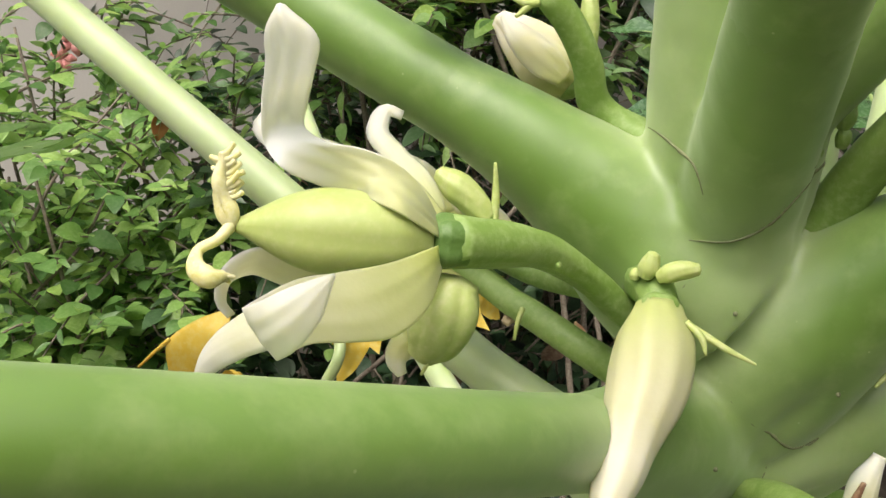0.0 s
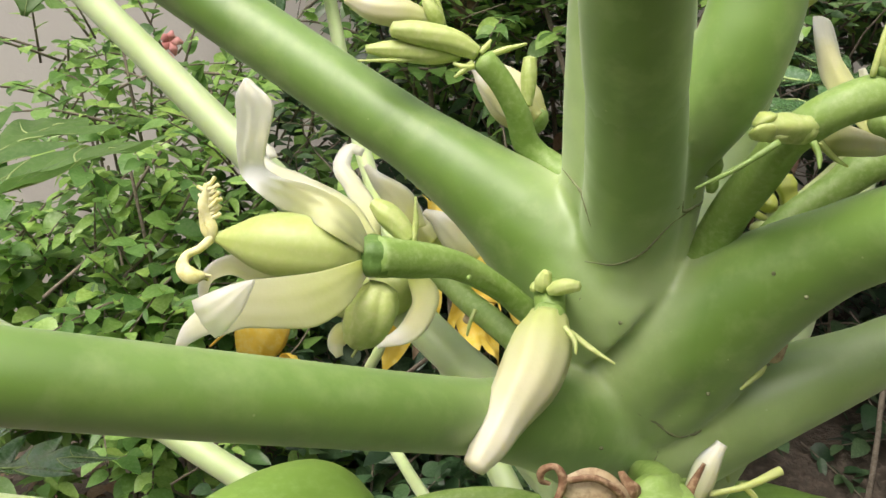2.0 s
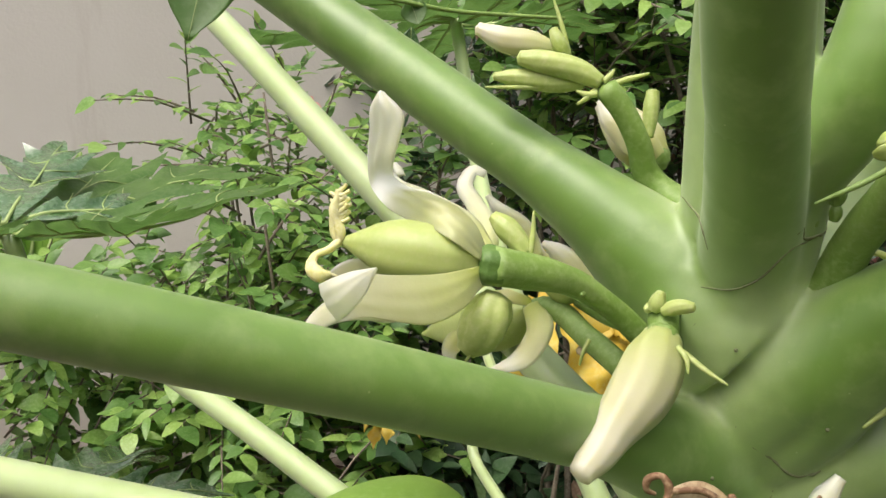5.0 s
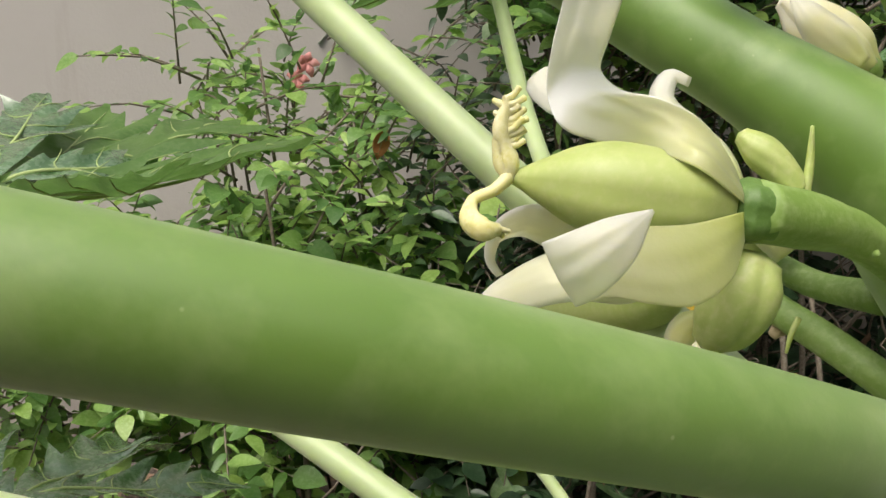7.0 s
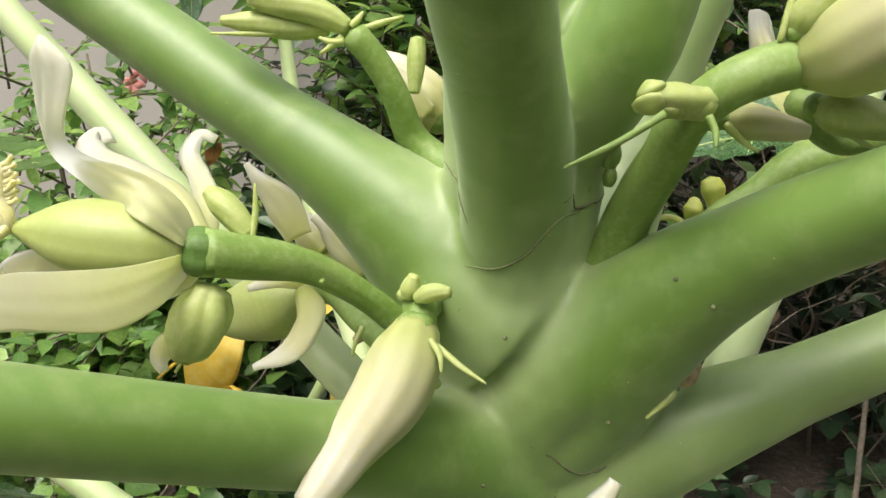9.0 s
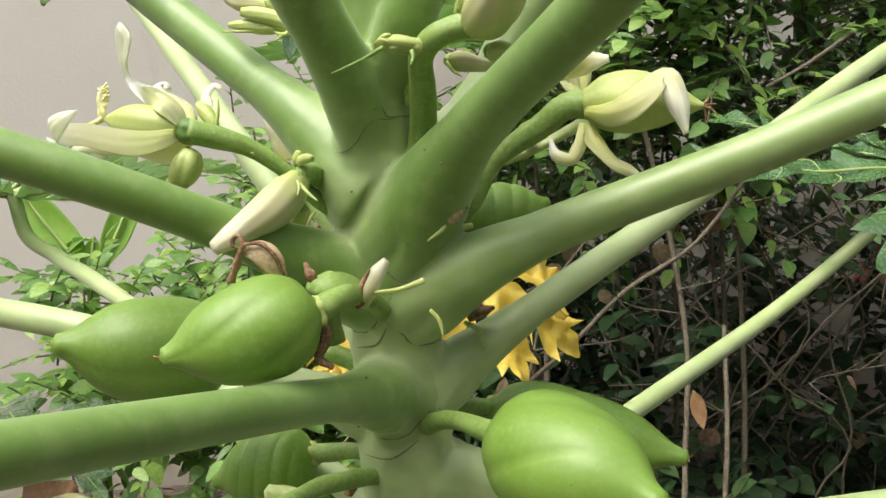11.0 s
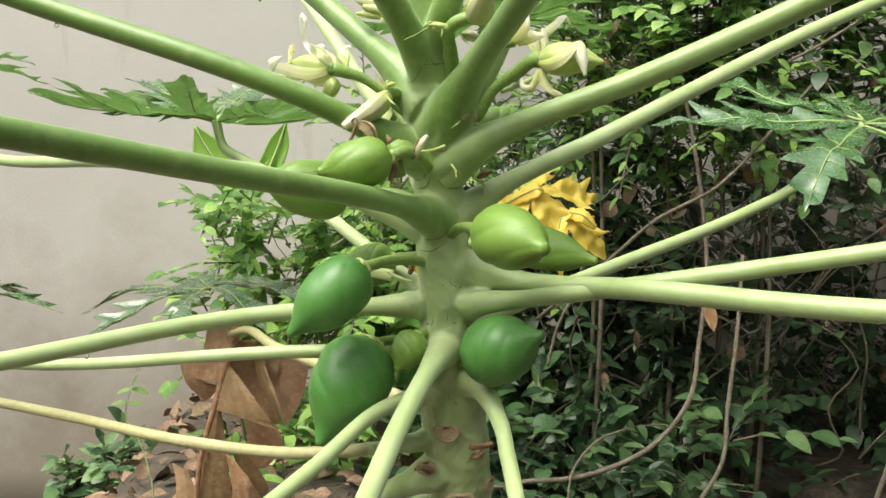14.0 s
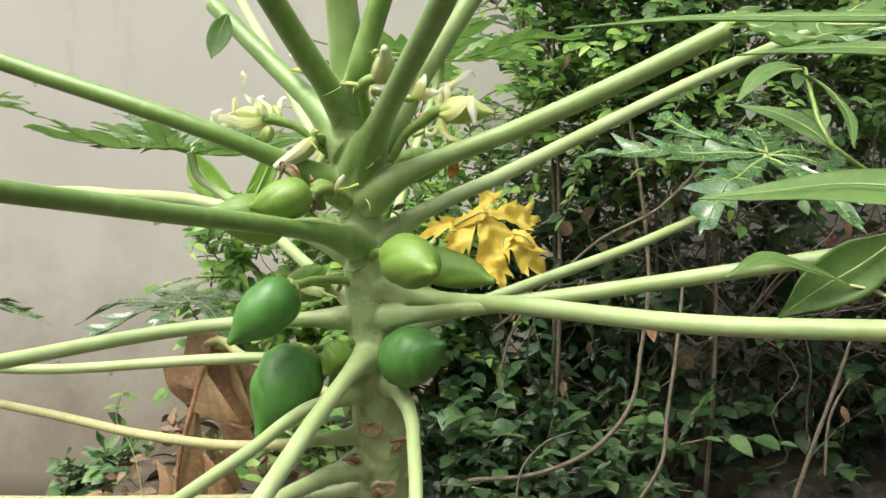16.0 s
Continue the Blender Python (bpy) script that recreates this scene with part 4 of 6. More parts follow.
fruit((-0.005, 0.075, 0.856), (-0.055, 0.090, 0.842), 0.019, M_FRUIT, [axis(0.86), (0.012, 0.06, 0.86)], UP, seed=11)


def sheet(A0, B0, facing, bow=0.12, thick=0.0006, n=26, across=15, rough=0.03, pleat=0.0, seed=1, rag=0.0):
    """A thin blade stretched between two edge lines, bowed towards a side, with pleats along it and slightly ragged edges."""
    a, b = np.array(spline(A0, n)), np.array(spline(B0, n))
    out = np.array(facing, float)
    out /= np.linalg.norm(out)
    V, F = [], []
    for side in (1, -1):
        for i in range(n):
            w = np.linalg.norm(b[i] - a[i])
            ra, rb = rag * noise.noise(Vector((i * 0.5, seed, 0))), rag * noise.noise(Vector((i * 0.5, seed, 9)))
            for j in range(across):
                u = j / (across - 1)
                p = a[i] * (1 - u) + b[i] * u + (b[i] - a[i]) * (ra * (1 - u) + rb * u)
                h = bow * w * math.sin(math.pi * u) + rough * w * 0.8 * noise.noise(Vector((i * 4.5 / n, u * 2.4, seed)))
                h += pleat * w * math.sin(u * 17 + 2.2 * i / n + seed) * math.sin(math.pi * u)
                V.append(p + out * (h + side * thick * 0.5))
    m = n * across
    for i in range(n - 1):
        for j in range(across - 1):
            k = i * across + j
            F += [(k, k + 1, k + across + 1, k + across), (m + k, m + k + across, m + k + across + 1, m + k + 1)]
        k, q = i * across, (i + 1) * across
        F.append((k, q, m + q, m + k))
        k, q = k + across - 1, q + across - 1
        F.append((k, m + k, m + q, q))
    for j in range(across - 1):
        F.append((j, m + j, m + j + 1, j + 1))
        k = (n - 1) * across + j
        F.append((k, k + 1, m + k + 1, m + k))
    return V, F, True, np.tile(np.repeat(np.linspace(0, 1, n), across), 2)


# ---- flowers ----
def ovoid(a, b, r, ribs=0, rib=0.0, keys=(0.35, 0.85, 1.0, 0.96, 0.82, 0.6, 0.32, 0.08), n=26, seg=24, twist=0.0):
    return tube([np.array(a), (np.array(a) + np.array(b)) / 2, np.array(b)], [r * k for k in keys], n, seg, ribs, rib, twist)


EYE = (-0.6, -0.75, 0.1)


def stigma(ob, root, top, hook):
    """Yellow stigma: an upright comb with short fingers on one side and a hooked lobe below."""
    root, top, hook = np.array(root), np.array(top), [np.array(h) for h in hook]
    rng = random.Random(4)
    x = np.array((0.0048, -0.0029, 0.0))
    bits = []
    for off, r, wav in ((0.0, 0.00125, 0.10), (-0.20, 0.00105, -0.08)):
        end = 1.0 if off == 0 else 0.78
        line = [root * (1 - s) + top * s + x * (off * math.sin(math.pi * min(1, s * 1.1)) + wav * math.sin(8 * s)) for s in np.linspace(0, end, 7)]
        bits.append(tube(line, [r * 0.8, r * 1.1, r * 0.95, r * 1.15, r * 0.9, r * 0.55], 30, 10, wobble=0.45))
    for k in range(10):
        s = 0.40 + 0.55 * k / 9 + rng.uniform(-0.02, 0.02)
        p = root * (1 - s) + top * s + x * 0.05
        q = p + x * rng.uniform(0.45, 0.85) * (1.15 - 0.45 * s) + np.array((0, rng.uniform(-0.001, 0.001), rng.uniform(0.0006, 0.0022)))
        bits.append(tube([p, p * 0.5 + q * 0.5 + np.array((0, 0, -0.0003)), q], [0.00085, 0.00060, 0.00050, 0.00055], 10, 8, wobble=0.3))
    for k in range(2):
        s = 0.75 + 0.15 * k
        p = root * (1 - s) + top * s
        bits.append(tube([p, p - x * 0.3 + np.array((0, 0, 0.0010))], [0.0008, 0.00045], 6, 7))
    bits.append(tube([root] + hook, [0.0012, 0.0011, 0.0010, 0.0011, 0.0018, 0.0019, 0.0009], 28, 10, wobble=0.35))
    for k in range(7):
        p = hook[-1] + (hook[-2] - hook[-1]) * rng.uniform(0, 0.8)
        q = p + np.array((rng.uniform(0.0006, 0.0022), rng.uniform(-0.001, 0.001), rng.uniform(-0.0016, 0.0004)))
        bits.append(tube([p, q], [0.0006, 0.0004], 4, 6))
    part("stigma", join(*bits), M_STIGMA, ob, "lacy yellow branching stigma")


main = thing("papaya_flower", "open cream papaya flower with green ovary and yellow stigma", "flower", "papaya flowers")
part("ovary", tube([(-0.0532, -0.0002, 1.0124), (-0.0680, 0.0068, 1.0155), (-0.0842, 0.0158, 1.0188)], [0.0036, 0.0064, 0.0074, 0.0078, 0.0077, 0.0063, 0.0037, 0.0011], 44, 40, 5, 0.03), M_OVARY, main, "pointed yellow-green ovary")
stigma(main, (-0.0849, 0.0150, 1.0188), (-0.0847, 0.0159, 1.0316), [(-0.0879, 0.0139, 1.0170), (-0.0914, 0.0144, 1.0156), (-0.0924, 0.0131, 1.0130), (-0.0907, 0.0117, 1.0112), (-0.0882, 0.0114, 1.0111)])
part("petal", sheet([(-0.0548, -0.0053, 1.0123), (-0.0656, -0.0074, 1.0117), (-0.0763, -0.0104, 1.0128), (-0.0857, -0.0153, 1.0144), (-0.0936, -0.0202, 1.0141), (-0.0962, -0.0229, 1.0142), (-0.0953, -0.0266, 1.0155), (-0.0909, -0.0292, 1.0173), (-0.0854, -0.0299, 1.0179)],
                    [(-0.0541, -0.0045, 1.0075), (-0.0612, -0.0110, 1.0035), (-0.0698, -0.0148, 1.0015), (-0.0788, -0.0174, 1.0034), (-0.0860, -0.0197, 1.0056), (-0.0916, -0.0229, 1.0059), (-0.0932, -0.0254, 1.0065), (-0.0917, -0.0293, 1.0086), (-0.0888, -0.0312, 1.0122), (-0.0853, -0.0301, 1.0175)],
                    EYE, 0.20, 0.0006, 70, 25, 0.06, 0.018, 2), M_PETAL, main, "cream petal with a folded-back white tip")
part("petal", sheet([(-0.0540, -0.0042, 1.0135), (-0.0614, -0.0032, 1.0193), (-0.0641, 0.0062, 1.0217), (-0.0667, 0.0175, 1.0232), (-0.0693, 0.0268, 1.0258), (-0.0747, 0.0209, 1.0323), (-0.0761, 0.0151, 1.0387), (-0.0765, 0.0091, 1.0464), (-0.0765, 0.0070, 1.0518), (-0.0746, 0.0056, 1.0552)],
                    [(-0.0506, 0.0000, 1.0146), (-0.0516, 0.0033, 1.0205), (-0.0570, 0.0033, 1.0265), (-0.0626, 0.0050, 1.0299), (-0.0678, 0.0086, 1.0318), (-0.0718, 0.0069, 1.0349), (-0.0721, 0.0035, 1.0392), (-0.0708, 0.0018, 1.0447), (-0.0698, 0.0011, 1.0487), (-0.0733, 0.0048, 1.0550)],
                    (-0.5, -0.6, 0.6), 0.20, 0.0006, 70, 25, 0.06, 0.018, 3), M_PETALW, main, "white petal bent upwards")
part("petal", petal([(-0.0492, 0.0039, 1.0142), (-0.0532, 0.0140, 1.0215), (-0.0600, 0.0264, 1.0267), (-0.0653, 0.0376, 1.0309), (-0.0660, 0.0425, 1.0344), (-0.0629, 0.0435, 1.0360), (-0.0616, 0.0408, 1.0331)],
                    [0.0024, 0.0040, 0.0042, 0.0040, 0.0036, 0.0030, 0.0018], (-0.4, -0.6, 0.8), 0.35, 0.0006, 44, 13, 0.12, 4, 0.05), M_PETALW, main)
part("petal", petal([(-0.0470, 0.0071, 1.0134), (-0.0446, 0.0182, 1.0204), (-0.0442, 0.0275, 1.0250), (-0.0446, 0.0338, 1.0304), (-0.0411, 0.0351, 1.0339), (-0.0381, 0.0341, 1.0324)],
                    [0.0020, 0.0028, 0.0028, 0.0026, 0.0024, 0.0014], (-0.4, -0.6, 0.8), 0.25, 0.0006, 40, 13, 0.06, 5, 0.025), M_PETALW, main)
part("petal", petal([(-0.0500, 0.0029, 1.0085), (-0.0627, 0.0114, 1.0042), (-0.0738, 0.0165, 1.0080), (-0.0808, 0.0189, 1.0110), (-0.0862, 0.0181, 1.0093), (-0.0881, 0.0168, 1.0046), (-0.0870, 0.0156, 1.0025)],
                    [0.0024, 0.0055, 0.0060, 0.0052, 0.0044, 0.0036, 0.0020], (-0.5, -0.5, -0.6), 0.2, 0.0006, 44, 13, 0.06, 6, 0.025), M_PETALW, main)
part("petal", petal([(-0.0707, -0.0051, 1.0050), (-0.0800, -0.0078, 1.0058), (-0.0880, -0.0089, 1.0066), (-0.0923, -0.0045, 1.0044), (-0.0961, 0.0033, 0.9988), (-0.0973, 0.0054, 0.9951)],
                    [0.0030, 0.0050, 0.0046, 0.0040, 0.0034, 0.0020], (-0.5, -0.6, 0.5), 0.35, 0.0006, 40, 13, 0.06, 7, 0.025), M_PETALW, main)
part("calyx", tube([(-0.0470, -0.0022, 1.0106), (-0.0492, -0.0014, 1.0112), (-0.0512, -0.0007, 1.0117), (-0.0530, -0.0003, 1.0121)], [0.0045, 0.0048, 0.0051, 0.0051, 0.0044], 20, 30, 5, 0.08), M_CALYX, main, "dark green calyx")
for k in range(9):
    c = [np.array(q) for q in ((-0.0411, -0.0010, 1.0092), (-0.0286, 0.0015, 1.0055), (-0.0149, 0.0031, 0.9965))]
    f = random.random()
    q = c[0] * (1 - f) ** 2 + 2 * c[1] * f * (1 - f) + c[2] * f * f
    o = np.array((-0.5 + 0.4 * random.random(), -0.6, 0.9 * random.random() - 0.1))
    o /= np.linalg.norm(o)
    part("scale", tube([q + o * 0.0032, q + o * 0.0046], [0.0009, 0.0004], 4, 6), M_STALK, main)
part("peduncle", tube([(-0.0502, -0.0022, 1.0114), (-0.0411, -0.0010, 1.0092), (-0.0286, 0.0015, 1.0055), (-0.0149, 0.0031, 0.9965), (-0.0029, 0.0049, 0.9846), (0.0165, 0.0130, 0.9724)],
                      [0.0048, 0.0042, 0.0033, 0.0031, 0.0035, 0.0046], 44, 20, wobble=0.25), M_STALK, main, "smooth green flower stalk")


def bud(label, line, r, material, group="papaya buds", ribs=8, rib=0.035, spike=None, keys=(0.5, 0.9, 1.0, 0.95, 0.85, 0.72, 0.6, 0.4), twist=0.8, cap=True):
    ob = thing("flower_bud", label, "bud", group)
    L = [np.array(p) for p in line]
    V, F = tube(L, [r * k for k in keys], 40, 45, ribs, rib, twist)
    part("petals", (V, F, True, [min(1.0, i // 45 / 39) for i in range(len(V))]), material, ob)
    d = L[1] - L[0]
    d /= np.linalg.norm(d)
    if cap:
        part("calyx", tube([L[0] - d * r * 0.35, L[0], L[0] + d * r * 0.3], [r * 0.35, r * 0.55, r * 0.62, r * 0.6], 12, 18, 5, 0.1), M_STALK, ob)
    for s in spike or []:
        part("bract", tube([np.array(p) for p in s], [0.0007, 0.0008, 0.0006, 0.0003], 10, 8), M_BUDG, ob, "thin green bract")
    return ob


GB = "small yellow-green flower bud with a thin bract"
big = bud("cream papaya bud hanging over a petiole", [(-0.0083, -0.0105, 0.9906), (-0.0129, -0.0140, 0.9852), (-0.0189, -0.0179, 0.9797), (-0.0293, -0.0231, 0.9732), (-0.0368, -0.0271, 0.9684), (-0.0409, -0.0289, 0.9660)], 0.0080, M_BUD,
          spike=[[(-0.0080, -0.0195, 0.9887), (-0.0054, -0.0243, 0.9852), (-0.0022, -0.0293, 0.9821)], [(-0.0090, -0.0186, 0.9899), (-0.0085, -0.0220, 0.9872), (-0.0092, -0.0235, 0.9843)]], keys=(0.62, 0.92, 1.0, 0.95, 0.80, 0.66, 0.56, 0.36), twist=0.7, ribs=9, rib=0.035)
part("peduncle", tube([(-0.0076, -0.0098, 0.9903), (-0.0059, -0.0065, 0.9932), (-0.0010, 0.0011, 0.9926), (0.0095, 0.0145, 0.9851)], [0.0040, 0.0044, 0.0040, 0.0040], 16, 16, wobble=0.2), M_STALK, big)
bud(GB, [(-0.0400, 0.0007, 1.0136), (-0.0423, 0.0032, 1.0179), (-0.0449, 0.0056, 1.0214), (-0.0463, 0.0069, 1.0231)], 0.0030, M_BUDG, spike=[[(-0.0397, -0.0008, 1.0130), (-0.0383, -0.0001, 1.0186), (-0.0379, -0.0001, 1.0241)]], keys=(0.7, 0.85, 0.95, 1.0, 1.0, 0.8, 0.5), cap=True)
bud("small pale bud beside the hanging bud", [(-0.0079, -0.0103, 0.9971), (-0.0057, -0.0136, 0.9986), (-0.0027, -0.0164, 0.9987)], 0.0020, M_BUDG, keys=(0.6, 0.95, 1.0, 0.9, 0.6), cap=False)
bud("small pale bud beside the hanging bud", [(-0.0089, -0.0074, 0.9970), (-0.0082, -0.0083, 0.9994), (-0.0076, -0.0092, 1.0018)], 0.0021, M_BUDG, keys=(0.7, 1.0, 0.9, 0.6), cap=False)
bud("small pale bud beside the hanging bud", [(-0.0094, -0.0049, 0.9961), (-0.0090, -0.0049, 0.9972), (-0.0086, -0.0048, 0.9983)], 0.0012, M_BUDG, keys=(0.7, 1.0, 0.9, 0.6), cap=False)
low = bud("yellow-green bud below the open flower with a curled petal", [(-0.0487, -0.0015, 1.0037), (-0.0513, -0.0002, 0.9984), (-0.0539, 0.0012, 0.9937), (-0.0565, 0.0029, 0.9899)], 0.0060, M_BUDG,
          spike=[[(-0.0511, -0.0010, 0.9958), (-0.0547, -0.0001, 0.9915), (-0.0578, 0.0006, 0.9873)]], keys=(0.6, 0.9, 1.0, 0.95, 0.8, 0.45), cap=False, ribs=5, rib=0.10)
part("petal", petal([(-0.0552, 0.0041, 0.9928), (-0.0581, 0.0056, 0.9921), (-0.0599, 0.0059, 0.9891), (-0.0595, 0.0050, 0.9865)], [0.0022, 0.0026, 0.0022, 0.0010], EYE, 0.4, 0.0007, 18, 9), M_PETAL, low, "curled brown-edged petal")

# the flower behind, its long stalk and withered bud
second = thing("papaya_flower", "half-hidden papaya flower with green ovary behind the first", "flower", "papaya flowers")
part("ovary", ovoid((-0.0060, 0.0860, 0.9789), (-0.0284, 0.1485, 0.9619), 0.0115, 5, 0.03), M_OVARY, second)
part("petal", petal([(-0.0085, 0.0770, 0.9840), (-0.0103, 0.0657, 0.9773), (-0.0161, 0.0644, 0.9697), (-0.0278, 0.0678, 0.9651)], [0.0030, 0.0052, 0.0046, 0.0012], (-0.5, -0.8, 0.2), 0.3, 0.0007, 28, 11, 0.06, 8, 0.03), M_PETAL, second)
part("petal", petal([(-0.0078, 0.0791, 0.9850), (-0.0163, 0.0784, 0.9878), (-0.0249, 0.0791, 0.9861)], [0.0022, 0.0034, 0.0012], (-0.3, -0.6, 0.8), 0.3, 0.0007, 22, 9, 0.06, 9, 0.03), M_PETAL, second)
part("peduncle", tube([(-0.0060, 0.0841, 0.9800), (-0.0020, 0.0787, 0.9822), (0.0040, 0.0580, 0.9751), (0.0091, 0.0384, 0.9666), tuple(axis(0.945))], [0.0042, 0.0040, 0.0040, 0.0044, 0.0050], 26, 16, wobble=0.12), M_STALK, second)
wb = thing("withered_bud", "withered brown bud on the rear flower stalk", "bud", "papaya buds")
part("husk", tube([(0.0089, 0.0588, 0.9721), (0.0045, 0.0590, 0.9724), (0.0008, 0.0593, 0.9700)], [0.0012, 0.0032, 0.0022, 0.0012], 16, 12, 4, 0.2, wobble=0.5), M_TAN, wb)
part("bract", tube([(-0.0001, 0.0486, 0.9768), (-0.0028, 0.0480, 0.9729), (-0.0042, 0.0478, 0.9691)], [0.0008, 0.0007, 0.0004], 10, 7), M_BUDG, wb)

third = thing("papaya_flower", "white papaya flower behind the stem", "flower", "papaya flowers")
part("petal", petal([(-0.0107, 0.0679, 1.0012), (-0.0139, 0.0731, 1.0117), (-0.0187, 0.0782, 1.0187), (-0.0208, 0.0819, 1.0230)], [0.0040, 0.0052, 0.0034, 0.0010], (-0.4, -0.8, 0.3), 0.3, 0.0008, 24, 9, 0.2, 11), M_PETALW, third)
part("petal", petal([(0.0062, 0.0597, 0.9898), (0.0018, 0.0649, 0.9980), (-0.0019, 0.0695, 1.0040), (-0.0047, 0.0730, 1.0061)], [0.0036, 0.0050, 0.0040, 0.0012], (-0.4, -0.8, 0.3), 0.3, 0.0008, 24, 9, 0.2, 12), M_PETALW, third)
part("petal", petal([(-0.0030, 0.0705, 0.9953), (-0.0056, 0.0767, 1.0004), (-0.0045, 0.0796, 1.0069)], [0.0036, 0.0044, 0.0014], (-0.4, -0.8, 0.3), 0.3, 0.0008, 20, 9, 0.2, 13), M_PETAL, third)
part("ovary", ovoid((0.0072, 0.0695, 0.9865), (-0.0074, 0.0791, 0.9979), 0.0060, 5, 0.04), M_OVARY, third)
part("peduncle", tube([(0.0072, 0.0695, 0.9865), (0.0115, 0.0586, 0.9822), (0.0153, 0.0387, 0.9812)], [0.0036, 0.0036, 0.0040], 14, 12), M_STALK, third)
fourth = bud("white half-open papaya flower above a petiole", [(0.0390, 0.0711, 1.0318), (0.0350, 0.0749, 1.0372), (0.0300, 0.0798, 1.0452), (0.0246, 0.0849, 1.0529)], 0.0088, M_PETALW, "papaya flowers", 5, 0.12, keys=(0.6, 0.95, 1.0, 0.85, 0.62, 0.3), twist=0.6)
part("petal", petal([(0.0314, 0.0642, 1.0340), (0.0248, 0.0678, 1.0418), (0.0205, 0.0706, 1.0477), (0.0188, 0.0743, 1.0535)], [0.003, 0.0050, 0.0040, 0.0012], EYE, 0.3, 0.0008, 22, 9, 0.25, 14), M_PETALW, fourth)

# buds on the right-hand stalk
right = thing("flower_stalk", "stout green flower stalk with a knobbly yellow-green node", "stalk", "flower stalks")
part("stalk", tube([tuple(axis(0.98)), (0.0410, -0.0154, 1.0033), (0.0409, -0.0206, 1.0105), (0.0388, -0.0348, 1.0236), (0.0372, -0.0465, 1.0337), (0.0410, -0.0525, 1.0383), (0.0476, -0.0556, 1.0407), (0.0541, -0.0578, 1.0418)],
                   [0.0080, 0.0072, 0.0062, 0.0056, 0.0052, 0.0046, 0.0046, 0.0050], 44, 20, wobble=0.1), M_STALK, right)
knob_rng = random.Random(12)
lumps = [tube([(0.0352, -0.0510, 1.0348), (0.0294, -0.0519, 1.0359), (0.0231, -0.0515, 1.0371)], [0.0030, 0.0034, 0.0032, 0.0020], 14, 14, wobble=0.4)]
for k in range(11):
    c = np.array((0.0352 - 0.0125 * k / 10, -0.0512, 1.0348 + 0.0022 * k / 10))
    o = np.array((knob_rng.uniform(-0.3, 0.3), knob_rng.uniform(-1, 0.3), knob_rng.uniform(-0.9, 1)))
    o /= np.linalg.norm(o)
    lumps.append(tube([c + o * 0.0004, c + o * 0.0020, c + o * 0.0032], [0.0020, 0.0030, 0.0026, 0.0012], 10, 12, wobble=0.3))
part("knob", join(*lumps), M_BUDG, right, "knobbly yellow-green node")
for line in ([(0.0217, -0.0569, 1.0341), (0.0135, -0.0547, 1.0299), (0.0039, -0.0518, 1.0261)], [(0.0319, -0.0565, 1.0330), (0.0319, -0.0582, 1.0300), (0.0308, -0.0593, 1.0276)]):
    part("bract", tube(line, [0.0008, 0.0007, 0.0006, 0.0003], 12, 8), M_STALK, right)
bud("large closed cream bud on a green stalk", [(0.0543, -0.0578, 1.0421), (0.0559, -0.0626, 1.0427), (0.0585, -0.0716, 1.0458), (0.0604, -0.0843, 1.0511), (0.0608, -0.0954, 1.0564), (0.0605, -0.1033, 1.0601)], 0.0092, M_BUD, keys=(0.62, 0.95, 1.0, 0.92, 0.74, 0.58, 0.48, 0.3), twist=0.6, ribs=9, rib=0.035)
bud(GB, [(0.0503, -0.0588, 1.0466), (0.0523, -0.0619, 1.0516), (0.0557, -0.0644, 1.0568), (0.0583, -0.0658, 1.0603)], 0.0034, M_BUDG, spike=[[(0.0476, -0.0579, 1.0457), (0.0499, -0.0585, 1.0532), (0.0520, -0.0591, 1.0604)]])
bud(GB, [(0.0474, -0.0430, 1.0317), (0.0526, -0.0462, 1.0305), (0.0580, -0.0496, 1.0288), (0.0620, -0.0512, 1.0279)], 0.0038, M_BUD, spike=[[(0.0465, -0.0450, 1.0307), (0.0487, -0.0476, 1.0267), (0.0512, -0.0489, 1.0247)]])
bud(GB, [(0.0603, -0.0540, 1.0331), (0.0650, -0.0604, 1.0308), (0.0709, -0.0651, 1.0287), (0.0767, -0.0675, 1.0273)], 0.0044, M_BUDG, spike=[[(0.0597, -0.0561, 1.0319), (0.0639, -0.0607, 1.0269), (0.0682, -0.0629, 1.0236)]])
pale = thing("papaya_flower", "cream papaya flower behind the large bud", "flower", "papaya flowers")
part("petal", petal([(0.0823, -0.0526, 1.0252), (0.0879, -0.0558, 1.0311), (0.0910, -0.0580, 1.0377), (0.0931, -0.0576, 1.0442)], [0.0030, 0.0056, 0.0050, 0.0015], (-0.3, -0.9, 0.2), 0.3, 0.0008, 24, 9, 0.1, 15), M_PETAL, pale)
part("petal", petal([(0.0868, -0.0501, 1.0248), (0.0968, -0.0530, 1.0288), (0.1049, -0.0559, 1.0294)], [0.0030, 0.0050, 0.0015], (-0.3, -0.9, 0.2), 0.3, 0.0008, 24, 9, 0.1, 16), M_PETAL, pale)
part("peduncle", tube([(0.0845, -0.0514, 1.0247), (0.0772, -0.0465, 1.0250), (0.0629, -0.0483, 1.0343)], [0.0032, 0.0034, 0.0036], 14, 12), M_STALK, pale)


